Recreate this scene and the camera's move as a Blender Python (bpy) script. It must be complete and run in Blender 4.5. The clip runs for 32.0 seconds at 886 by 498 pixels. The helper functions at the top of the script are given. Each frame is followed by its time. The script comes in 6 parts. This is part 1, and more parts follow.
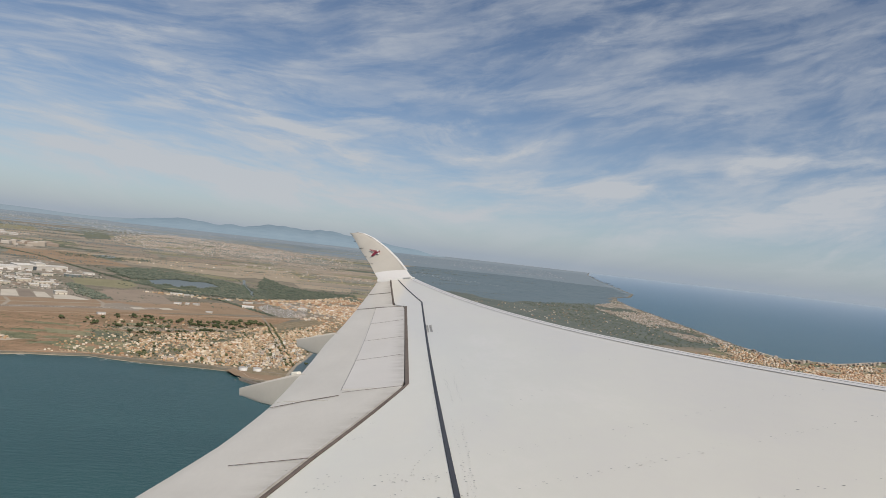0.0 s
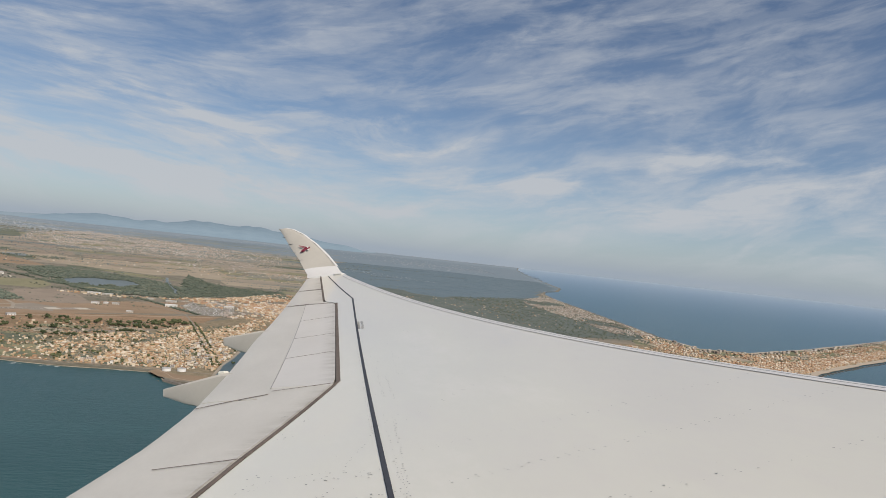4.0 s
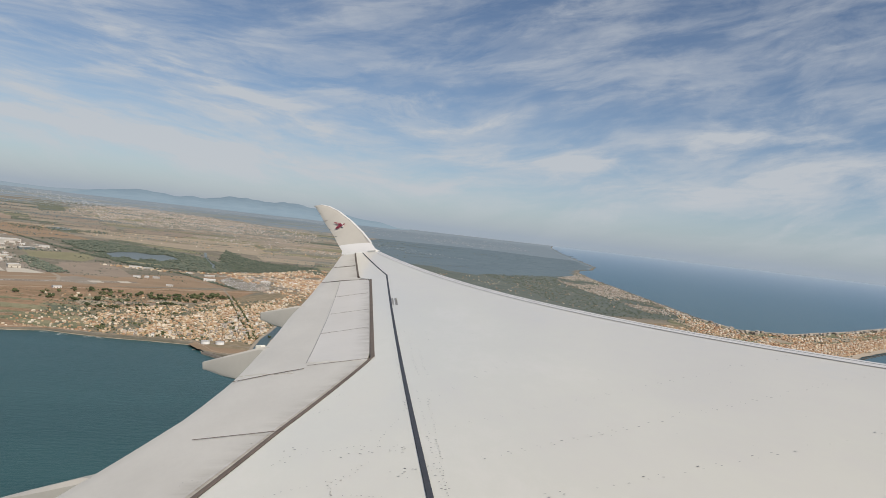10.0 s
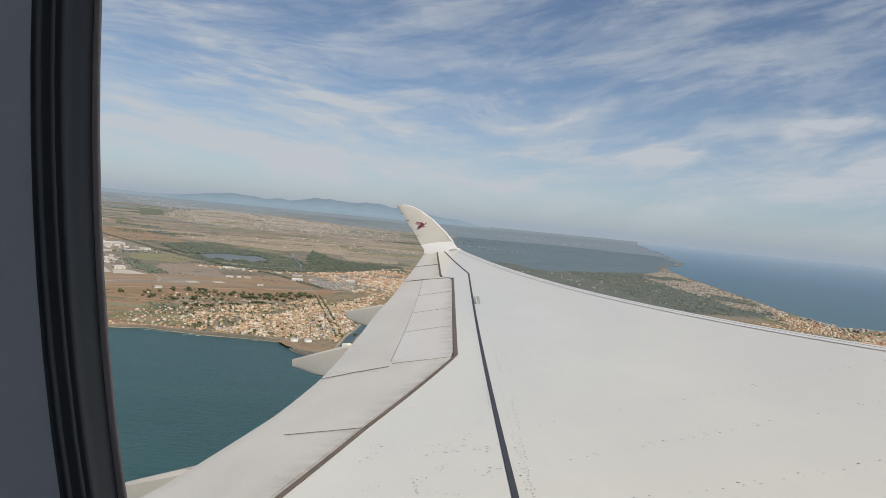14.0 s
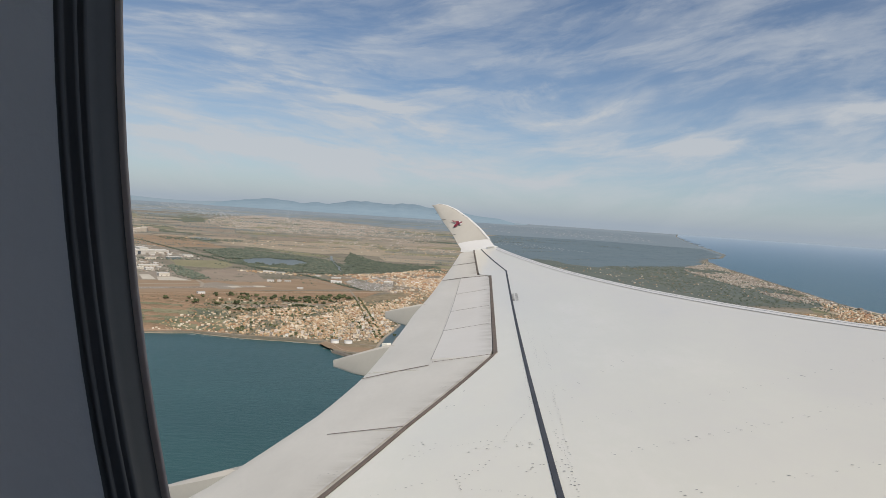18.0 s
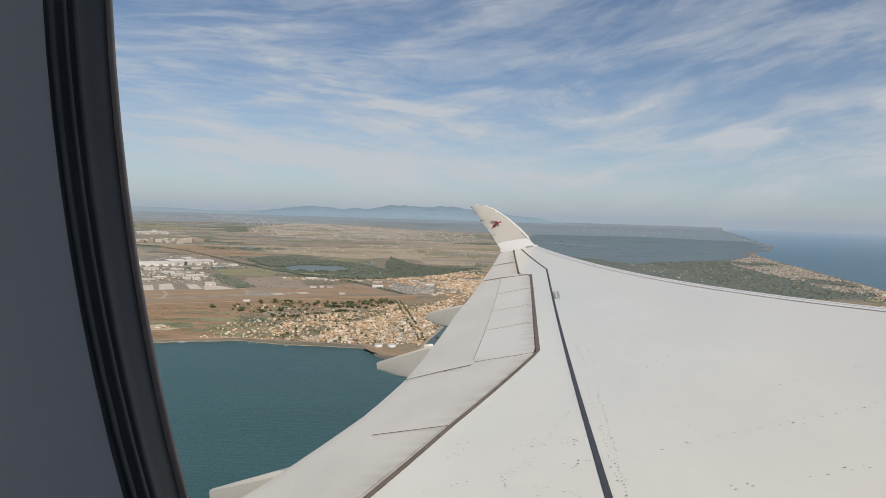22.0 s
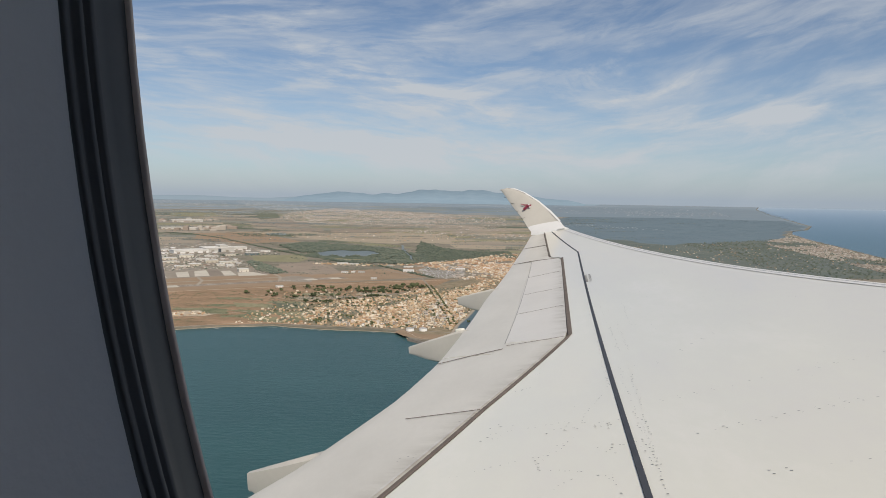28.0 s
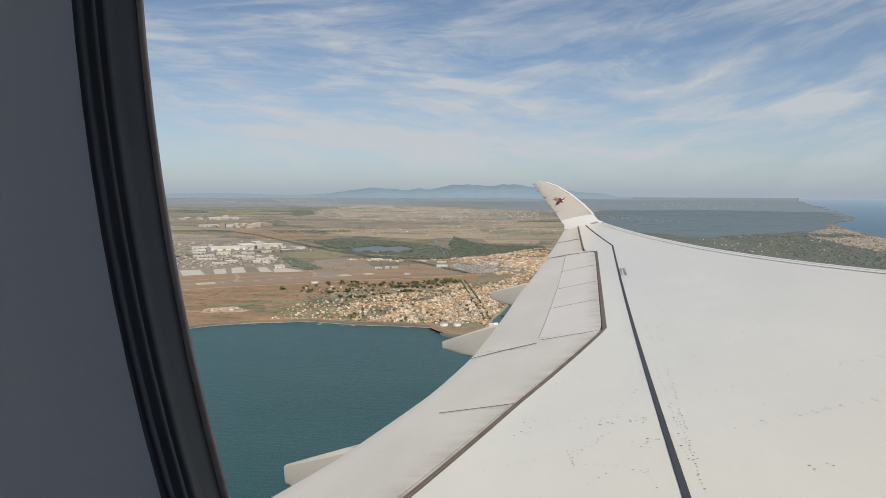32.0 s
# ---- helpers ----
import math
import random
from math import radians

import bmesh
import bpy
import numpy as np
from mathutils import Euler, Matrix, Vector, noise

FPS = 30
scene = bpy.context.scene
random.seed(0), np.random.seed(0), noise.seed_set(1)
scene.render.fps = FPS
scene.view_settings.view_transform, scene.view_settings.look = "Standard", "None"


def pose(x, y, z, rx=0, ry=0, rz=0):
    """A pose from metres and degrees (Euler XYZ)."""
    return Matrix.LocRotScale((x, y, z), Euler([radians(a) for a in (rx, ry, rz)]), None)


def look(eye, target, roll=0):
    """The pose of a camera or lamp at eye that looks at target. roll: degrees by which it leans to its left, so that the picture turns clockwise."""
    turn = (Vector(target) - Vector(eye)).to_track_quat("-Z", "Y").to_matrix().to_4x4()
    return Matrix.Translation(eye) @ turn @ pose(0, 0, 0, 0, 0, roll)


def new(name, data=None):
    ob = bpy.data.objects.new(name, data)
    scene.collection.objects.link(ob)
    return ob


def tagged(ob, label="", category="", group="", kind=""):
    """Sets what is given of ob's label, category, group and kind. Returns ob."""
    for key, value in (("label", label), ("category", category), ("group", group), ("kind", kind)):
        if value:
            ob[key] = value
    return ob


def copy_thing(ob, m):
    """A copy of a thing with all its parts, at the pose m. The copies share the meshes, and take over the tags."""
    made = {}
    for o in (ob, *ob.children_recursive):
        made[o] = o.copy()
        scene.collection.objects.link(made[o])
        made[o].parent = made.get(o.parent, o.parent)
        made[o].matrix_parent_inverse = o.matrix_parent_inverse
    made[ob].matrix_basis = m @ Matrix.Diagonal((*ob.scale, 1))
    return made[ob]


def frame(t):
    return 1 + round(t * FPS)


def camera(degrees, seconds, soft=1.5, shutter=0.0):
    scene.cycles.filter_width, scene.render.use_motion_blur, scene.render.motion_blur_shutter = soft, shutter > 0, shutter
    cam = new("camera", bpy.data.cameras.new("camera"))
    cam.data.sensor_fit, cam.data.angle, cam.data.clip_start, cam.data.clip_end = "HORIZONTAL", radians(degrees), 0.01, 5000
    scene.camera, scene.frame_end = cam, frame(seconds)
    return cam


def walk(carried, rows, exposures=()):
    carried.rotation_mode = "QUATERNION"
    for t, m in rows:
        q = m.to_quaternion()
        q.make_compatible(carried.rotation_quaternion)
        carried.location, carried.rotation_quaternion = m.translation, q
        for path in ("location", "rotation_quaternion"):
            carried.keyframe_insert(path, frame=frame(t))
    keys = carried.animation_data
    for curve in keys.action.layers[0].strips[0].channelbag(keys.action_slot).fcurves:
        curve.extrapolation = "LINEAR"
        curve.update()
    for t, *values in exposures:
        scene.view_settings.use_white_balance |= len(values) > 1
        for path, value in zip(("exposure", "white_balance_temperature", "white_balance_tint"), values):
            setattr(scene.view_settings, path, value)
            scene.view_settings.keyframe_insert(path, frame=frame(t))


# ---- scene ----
cam = camera(65.0, 32.0, soft=0.7)
PATH = [
    (0, 0.0176, -0.0086, 40.0041, 90.137, -6.425, -7.751),
    (0.5, 0.0164, -0.0081, 40.0038, 90.309, -6.302, -8.657),
    (1, 0.0152, -0.0075, 40.0035, 90.620, -6.307, -9.597),
    (1.5, 0.0141, -0.0069, 40.0032, 90.954, -6.279, -10.548),
    (2, 0.0129, -0.0063, 40.0030, 91.127, -6.153, -11.432),
    (2.5, 0.0117, -0.0058, 40.0027, 91.109, -6.069, -12.175),
    (3, 0.0105, -0.0052, 40.0024, 90.954, -6.077, -12.738),
    (3.5, 0.0095, -0.0047, 40.0022, 90.707, -6.130, -13.170),
    (5.5, 0.0054, -0.0027, 40.0013, 89.449, -6.364, -13.792),
    (6, 0.0044, -0.0022, 40.0010, 89.130, -6.454, -13.725),
    (6.5, 0.0040, -0.0023, 40.0018, 88.833, -6.434, -13.636),
    (7, 0.0036, -0.0024, 40.0025, 88.598, -6.422, -13.529),
    (7.5, 0.0033, -0.0026, 40.0033, 88.424, -6.461, -13.388),
    (8, 0.0029, -0.0027, 40.0040, 88.366, -6.712, -13.264),
    (8.5, 0.0025, -0.0028, 40.0047, 88.348, -6.645, -13.026),
    (9, 0.0021, -0.0030, 40.0055, 88.292, -6.375, -12.505),
    (9.5, 0.0017, -0.0031, 40.0062, 88.268, -6.377, -11.651),
    (10, 0.0014, -0.0032, 40.0070, 88.237, -6.580, -10.684),
    (10.5, -0.0016, -0.0024, 40.0095, 88.152, -6.724, -9.777),
    (11, -0.0045, -0.0015, 40.0120, 88.078, -6.920, -8.962),
    (11.5, -0.0028, -0.0031, 40.0146, 87.999, -6.947, -8.235),
    (12, -0.0010, -0.0047, 40.0172, 87.881, -6.742, -7.577),
    (12.5, -0.0012, -0.0052, 40.0194, 87.724, -6.554, -6.856),
    (13, -0.0013, -0.0057, 40.0215, 87.562, -6.333, -5.947),
    (13.5, -0.0035, -0.0051, 40.0202, 87.443, -5.981, -4.918),
    (14, -0.0058, -0.0045, 40.0190, 87.357, -5.579, -3.984),
    (14.5, -0.0045, -0.0048, 40.0150, 87.311, -5.189, -3.243),
    (16.5, 0.0007, -0.0059, 39.9990, 87.242, -3.957, -1.577),
    (17, 0.0020, -0.0062, 39.9950, 87.190, -3.926, -1.343),
    (17.5, 0.0005, -0.0043, 39.9983, 87.111, -3.887, -1.174),
    (18, -0.0010, -0.0023, 40.0015, 87.034, -3.788, -1.028),
    (18.5, -0.0012, -0.0014, 40.0018, 87.011, -3.681, -0.880),
    (19, -0.0014, -0.0005, 40.0021, 87.032, -3.640, -0.733),
    (19.5, 0.0005, -0.0015, 39.9955, 87.089, -3.506, -0.434),
    (20, 0.0023, -0.0026, 39.9890, 87.138, -3.266, 0.220),
    (20.5, 0.0020, -0.0008, 39.9924, 87.115, -2.953, 0.969),
    (21, 0.0016, 0.0009, 39.9957, 87.091, -2.490, 1.462),
    (21.5, 0.0103, -0.0040, 39.9836, 87.092, -2.030, 1.817),
    (22, 0.0190, -0.0089, 39.9714, 87.036, -1.768, 2.160),
    (22.5, 0.0215, -0.0087, 39.9717, 86.910, -1.571, 2.423),
    (23, 0.0241, -0.0086, 39.9720, 86.762, -1.320, 2.597),
    (23.5, 0.0241, -0.0078, 39.9719, 86.618, -1.077, 2.768),
    (24, 0.0241, -0.0070, 39.9717, 86.466, -0.952, 3.013),
    (24.5, 0.0226, -0.0056, 39.9721, 86.322, -0.847, 3.287),
    (25, 0.0211, -0.0042, 39.9724, 86.227, -0.707, 3.532),
    (25.5, 0.0209, -0.0031, 39.9711, 86.128, -0.875, 3.773),
    (27.5, 0.0140, 0.0055, 39.9796, 85.767, -0.856, 4.368),
    (28, 0.0153, 0.0048, 39.9766, 85.664, -0.895, 4.602),
    (28.5, 0.0145, 0.0052, 39.9765, 85.527, -0.856, 4.933),
    (29, 0.0121, 0.0067, 39.9780, 85.399, -0.736, 5.304),
    (29.5, 0.0153, 0.0053, 39.9800, 85.328, -0.654, 5.700),
    (30, 0.0246, -0.0001, 39.9739, 85.311, -0.524, 6.137),
    (30.5, 0.0287, -0.0025, 39.9715, 85.307, -0.322, 6.502),
    (31, 0.0304, -0.0034, 39.9719, 85.293, -0.232, 6.776),
    (31.5, 0.0291, -0.0026, 39.9716, 85.279, -0.180, 7.025),
    (32, 0.0269, -0.0016, 39.9711, 85.231, -0.142, 7.281),
]
walk(cam, [(t, pose(x, y, z, rx, ry, rz)) for t, x, y, z, rx, ry, rz in PATH],
     exposures=[(0.0, -0.05, 6800, 11), (7.0, -0.01, 6800, 11), (12.0, 0.0, 6740, 10), (24.0, 0.02, 6770, 10), (32.0, 0.05, 6800, 10)])

# ---- light ----
SUN_TO = Vector((0.30, -0.62, 0.74)).normalized()      # towards the sun
world = bpy.data.worlds.new("sky")
scene.world = world
world.use_nodes = True


def node(tree, kind, **values):
    n = tree.nodes.new(kind)
    for key, value in values.items():
        if key in n.inputs:
            n.inputs[key].default_value = value
    return n


def math_node(tree, op, a, b=None, c=None, clamp=False):
    n = tree.nodes.new("ShaderNodeMath")
    n.operation, n.use_clamp = op, clamp
    for i, v in enumerate((a, b, c)):
        if v is None:
            continue
        if isinstance(v, (int, float)):
            n.inputs[i].default_value = v
        else:
            tree.links.new(v, n.inputs[i])
    return n.outputs[0]


# bands of cirrus: azimuth and elevation of the middle, half length, half width, slope (degrees), strength
CIRRUS = ((20, 6.2, 10, 0.75, 5, 1.15), (27, 8.3, 10, 0.9, 8, 0.75), (15, 9.4, 12, 0.7, 13, 0.85), (25, 11.4, 9, 0.8, 14, 0.5), (15, 13.4, 11, 0.9, 16, 0.4),
          (-8, 9.0, 9, 1.2, -13, 1.2), (-5, 6.9, 6, 0.7, -8, 0.7), (-3.5, 14.6, 8, 0.9, 20, 0.65), (-9, 16.6, 9, 0.7, 18, 0.4), (-22, 8.0, 8, 1.0, -14, 0.8),
          (-20, 13.0, 6, 1.0, 8, 0.5), (-29, 11, 6, 1.4, -10, 0.45), (-15, 4.3, 14, 1.5, -6, 1.35), (-2, 3.2, 14, 1.1, -5, 1.0), (13, 3.9, 8, 0.7, 6, 0.9),
          (27, 4.4, 9, 0.9, 8, 0.9), (38, 6.5, 9, 1.6, 8, 0.8), (40, 11.5, 9, 1.4, 10, 0.6), (33, 15.5, 9, 1.2, 10, 0.4), (22, 18.2, 9, 1.0, 12, 0.4))


def build_sky():
    t = world.node_tree
    t.nodes.clear()
    out = t.nodes.new("ShaderNodeOutputWorld")
    bg = t.nodes.new("ShaderNodeBackground")
    bg.inputs["Strength"].default_value = 0.085
    sky = t.nodes.new("ShaderNodeTexSky")
    sky.sky_type, sky.sun_disc = "NISHITA", False
    sky.sun_elevation = math.asin(SUN_TO.z)
    sky.sun_rotation = math.atan2(SUN_TO.x, SUN_TO.y)
    sky.altitude, sky.air_density, sky.dust_density, sky.ozone_density = 500, 0.85, 0.35, 3.0
    co = t.nodes.new("ShaderNodeTexCoord")
    sep = t.nodes.new("ShaderNodeSeparateXYZ")
    t.links.new(co.outputs["Generated"], sep.inputs[0])
    m = lambda op, a, b=None, c=None, clamp=False: math_node(t, op, a, b, c, clamp)

    def vec(x, y, z=0.0):
        n = t.nodes.new("ShaderNodeCombineXYZ")
        for i, v in enumerate((x, y, z)):
            if isinstance(v, (int, float)):
                n.inputs[i].default_value = v
            else:
                t.links.new(v, n.inputs[i])
        return n.outputs[0]

    def cloud_noise(v, scale, detail, rough=0.6, bend=0.0):
        n = node(t, "ShaderNodeTexNoise", Scale=scale, Detail=detail, Roughness=rough, Distortion=bend)
        t.links.new(v, n.inputs["Vector"])
        return n.outputs[0]

    def smooth(v, lo, hi, a=0.0, b=1.0):
        r = t.nodes.new("ShaderNodeMapRange")
        r.interpolation_type = "SMOOTHSTEP"
        for key, val in (("From Min", lo), ("From Max", hi), ("To Min", a), ("To Max", b)):
            r.inputs[key].default_value = val
        t.links.new(v, r.inputs["Value"])
        return r.outputs[0]

    # azimuth and elevation in degrees, stirred a little so that no band runs straight
    az = m("MULTIPLY", m("ARCTAN2", sep.outputs["X"], sep.outputs["Y"]), 57.2958)
    el = m("MULTIPLY", m("ARCSINE", sep.outputs["Z"]), 57.2958)
    stir = vec(m("MULTIPLY", az, 0.5), el)
    az = m("MULTIPLY_ADD", m("SUBTRACT", cloud_noise(stir, 0.12, 3), 0.5), 2.4, az)
    el2 = m("MULTIPLY_ADD", m("SUBTRACT", cloud_noise(vec(m("MULTIPLY", az, 0.4), el, 9.0), 0.15, 3, 0.5), 0.5), 3.0, el)
    # fibres: low down they fan out from one point of the horizon, higher up they all lean one way
    fan = m("MULTIPLY", m("SQRT", m("ADD", m("POWER", m("SUBTRACT", az, 4.0), 2.0), 30.0)), -0.16)
    lean = m("MULTIPLY", az, -0.2)
    high = smooth(el, 4.0, 18.0)
    across = m("ADD", el2, m("ADD", m("MULTIPLY", fan, m("SUBTRACT", 1.0, high)), m("MULTIPLY", lean, high)))
    fibre = cloud_noise(vec(m("MULTIPLY", az, 0.22), across), 0.52, 10, 0.6, 0.3)
    fine = cloud_noise(vec(m("MULTIPLY", az, 0.22), across, 4.0), 1.5, 9, 0.62, 0.2)
    total = None
    for a0, e0, length, width, slope, power in CIRRUS:
        c, s = math.cos(radians(slope)), math.sin(radians(slope))
        da, de = m("SUBTRACT", az, a0), m("SUBTRACT", el2, e0)
        u = m("MULTIPLY_ADD", da, c / length, m("MULTIPLY", de, s / length))
        v = m("MULTIPLY_ADD", de, c / width, m("MULTIPLY", da, -s / width))
        r2 = m("MULTIPLY_ADD", u, u, m("MULTIPLY", v, v))
        g = m("DIVIDE", power, m("MULTIPLY_ADD", r2, r2, m("ADD", r2, 1.0)))
        total = g if total is None else m("ADD", total, g)
    veil = m("MULTIPLY", smooth(fibre, 0.40, 0.68), 0.30)
    body = m("MULTIPLY", total, m("ADD", smooth(fibre, 0.30, 0.62, 0.30, 1.0), smooth(fine, 0.34, 0.7, -0.12, 0.16)))
    puffs = cloud_noise(vec(m("MULTIPLY", az, 0.34), across, 7.0), 0.27, 10, 0.62, 0.4)
    veil = m("ADD", veil, m("MULTIPLY", smooth(puffs, 0.46, 0.60), smooth(el, 9.0, 15.0, 0.42, 0.2)))
    cover = m("ADD", m("MULTIPLY", body, 0.66), m("ADD", veil, m("MULTIPLY", smooth(fine, 0.45, 0.75), 0.08)), clamp=True)
    # the haze layer low over the land and sea
    haze = t.nodes.new("ShaderNodeMix")
    haze.data_type = "RGBA"
    low = m("MULTIPLY", m("POWER", 2.718, m("MULTIPLY", m("MAXIMUM", el, 0.0), -0.29)), 0.90)
    t.links.new(low, haze.inputs["Factor"])
    t.links.new(sky.outputs[0], haze.inputs["A"])
    haze.inputs["B"].default_value = (3.65, 4.53, 5.72, 1)
    mix = t.nodes.new("ShaderNodeMix")
    mix.data_type = "RGBA"
    t.links.new(m("MULTIPLY", cover, smooth(el, 0.2, 3.0, 0.15, 0.9)), mix.inputs["Factor"])
    t.links.new(haze.outputs["Result"], mix.inputs["A"])
    mix.inputs["B"].default_value = (6.0, 6.5, 7.15, 1)
    t.links.new(mix.outputs["Result"], bg.inputs["Color"])
    t.links.new(bg.outputs[0], out.inputs[0])


build_sky()
sun = new("sun", bpy.data.lights.new("sun", "SUN"))
sun.data.energy, sun.data.angle, sun.data.color = 4.2, radians(0.6), (1.0, 0.93, 0.83)
sun.matrix_world = look(SUN_TO * 100, (0, 0, 0))
scene.view_settings.exposure = 0.0


# ---- materials ----
def material(name, colour, other=None, rough=0.8, metal=0.0, scale=1.0, fine=0.0, bump=0.0, spec=0.5, random_mix=0.0, island=False, coat=0.0, lo=0.35, hi=0.65, stretch=(1, 1, 1), dull=0.0, lift=1.0, grit=0.3):
    """Two colours mixed by noise at two scales, with fine relief; random_mix shifts the mix piece by piece."""
    m = bpy.data.materials.new(name)
    m.use_nodes = True
    t = m.node_tree
    b = t.nodes["Principled BSDF"]
    b.inputs["Roughness"].default_value, b.inputs["Metallic"].default_value = rough, metal
    b.inputs["Specular IOR Level"].default_value, b.inputs["Coat Weight"].default_value = spec, coat
    other = other or colour
    geo = t.nodes.new("ShaderNodeNewGeometry")
    mp = t.nodes.new("ShaderNodeMapping")
    mp.inputs["Scale"].default_value = stretch
    t.links.new(geo.outputs["Position"], mp.inputs["Vector"])
    n1 = node(t, "ShaderNodeTexNoise", Scale=scale, Detail=6, Roughness=0.6)
    n2 = node(t, "ShaderNodeTexNoise", Scale=scale * 14, Detail=8, Roughness=0.75)
    for n in (n1, n2):
        t.links.new(mp.outputs[0], n.inputs["Vector"])
    v = math_node(t, "ADD", math_node(t, "MULTIPLY", n1.outputs[0], 1 - grit), math_node(t, "MULTIPLY", n2.outputs[0], grit))
    if random_mix:
        if island:
            src = geo.outputs["Random Per Island"]
        else:
            src = t.nodes.new("ShaderNodeObjectInfo").outputs["Random"]
        v = math_node(t, "ADD", math_node(t, "MULTIPLY", v, 1 - random_mix), math_node(t, "MULTIPLY", src, random_mix))
    r = t.nodes.new("ShaderNodeMapRange")
    r.inputs["From Min"].default_value, r.inputs["From Max"].default_value = lo, hi
    t.links.new(v, r.inputs["Value"])
    ramp = t.nodes.new("ShaderNodeValToRGB")
    cols = [colour, other] if not isinstance(other, list) else [colour, *other]
    while len(ramp.color_ramp.elements) < len(cols):
        ramp.color_ramp.elements.new(0.5)
    for i, (e, c) in enumerate(zip(ramp.color_ramp.elements, cols)):
        # dull greys the land colours, standing in for haze; lift brightens
        grey = sum(c) / 3
        c = [(v + (grey - v) * dull) * lift for v in c]
        e.position, e.color = i / (len(cols) - 1), (*c, 1)
    t.links.new(r.outputs[0], ramp.inputs[0])
    t.links.new(ramp.outputs[0], b.inputs["Base Color"])
    if bump:
        n3 = node(t, "ShaderNodeTexNoise", Scale=fine or scale * 20, Detail=4)
        t.links.new(mp.outputs[0], n3.inputs["Vector"])
        bm_ = node(t, "ShaderNodeBump", Strength=bump, Distance=0.02)
        t.links.new(n3.outputs[0], bm_.inputs["Height"])
        t.links.new(bm_.outputs[0], b.inputs["Normal"])
    return m


M_PAINT = material("wing_paint", (0.655, 0.65, 0.605), [(0.70, 0.672, 0.60), (0.715, 0.695, 0.605), (0.765, 0.732, 0.652)], rough=0.34, scale=0.3, fine=3, bump=0.015, coat=0.45, stretch=(1.2, 0.45, 1), lo=0.32, hi=0.68)
M_PANEL = material("flap_paint", (0.535, 0.512, 0.462), (0.61, 0.585, 0.53), rough=0.42, scale=0.6, fine=4, bump=0.02, coat=0.05, stretch=(1.6, 0.6, 1))
M_PANEL2 = material("spoiler_paint", (0.575, 0.555, 0.52), (0.635, 0.615, 0.58), rough=0.42, scale=0.7, fine=4, bump=0.02, coat=0.05)
M_WINGLET = material("winglet_paint", (0.47, 0.44, 0.39), (0.52, 0.49, 0.435), rough=0.38, scale=0.8, coat=0.15)
M_TIPWHITE = material("winglet_white", (0.68, 0.67, 0.65), (0.73, 0.72, 0.70), rough=0.35, scale=0.8, coat=0.2)
M_FAIRING = material("fairing_paint", (0.47, 0.44, 0.395), (0.53, 0.50, 0.45), rough=0.45, scale=1.2, coat=0.05)
M_SEAL = material("seal_rubber", (0.095, 0.076, 0.062), (0.165, 0.132, 0.108), rough=0.75, scale=3)
M_WALKLINE = material("dark_line_paint", (0.035, 0.037, 0.045), (0.055, 0.057, 0.066), rough=0.6, scale=3)


GRIME_LINES = [(10.95, -4.335, 21.5, -8.47), (0.0, -2.66, 6.83, -3.81), (6.83, -3.81, 10.93, -4.33), (22.3, -9.25, 27.4, -11.45)]


def grime(m, reach=0.42, most=0.5):
    """Brown oily dirt that creeps aft from the seals in ragged streaks; lines are (span, chord) pairs in wing axes."""
    t = m.node_tree
    b = t.nodes["Principled BSDF"]
    co = t.nodes.new("ShaderNodeTexCoord")
    sep = t.nodes.new("ShaderNodeSeparateXYZ")
    t.links.new(co.outputs["Object"], sep.inputs[0])
    total = None
    for y0, x0, y1, x1 in GRIME_LINES:
        slope = (x1 - x0) / (y1 - y0)
        line = math_node(t, "ADD", math_node(t, "MULTIPLY", sep.outputs["Y"], slope), x0 - slope * y0)
        aft = math_node(t, "SUBTRACT", line, sep.outputs["X"])
        near = math_node(t, "SUBTRACT", 1.0, math_node(t, "DIVIDE", aft, reach), clamp=True)
        near = math_node(t, "MULTIPLY", near, math_node(t, "GREATER_THAN", aft, -0.02))
        near = math_node(t, "MULTIPLY", near, math_node(t, "MULTIPLY", math_node(t, "GREATER_THAN", sep.outputs["Y"], y0), math_node(t, "LESS_THAN", sep.outputs["Y"], y1)))
        total = near if total is None else math_node(t, "MAXIMUM", total, near)
    mp = t.nodes.new("ShaderNodeMapping")
    mp.inputs["Scale"].default_value = (0.8, 2.6, 1)
    t.links.new(co.outputs["Object"], mp.inputs["Vector"])
    n = node(t, "ShaderNodeTexNoise", Scale=1.6, Detail=8, Roughness=0.7)
    t.links.new(mp.outputs[0], n.inputs["Vector"])
    r = t.nodes.new("ShaderNodeMapRange")
    r.inputs["From Min"].default_value, r.inputs["From Max"].default_value, r.inputs["To Max"].default_value = 0.36, 0.75, most
    t.links.new(n.outputs[0], r.inputs["Value"])
    mix = t.nodes.new("ShaderNodeMix")
    mix.data_type = "RGBA"
    old = b.inputs["Base Color"].links[0].from_socket
    t.links.new(math_node(t, "MULTIPLY", math_node(t, "POWER", total, 1.3), math_node(t, "MULTIPLY", r.outputs[0], 2.0), clamp=True), mix.inputs["Factor"])
    t.links.new(old, mix.inputs["A"])
    mix.inputs["B"].default_value = (0.24, 0.21, 0.165, 1)
    t.links.new(mix.outputs["Result"], b.inputs["Base Color"])


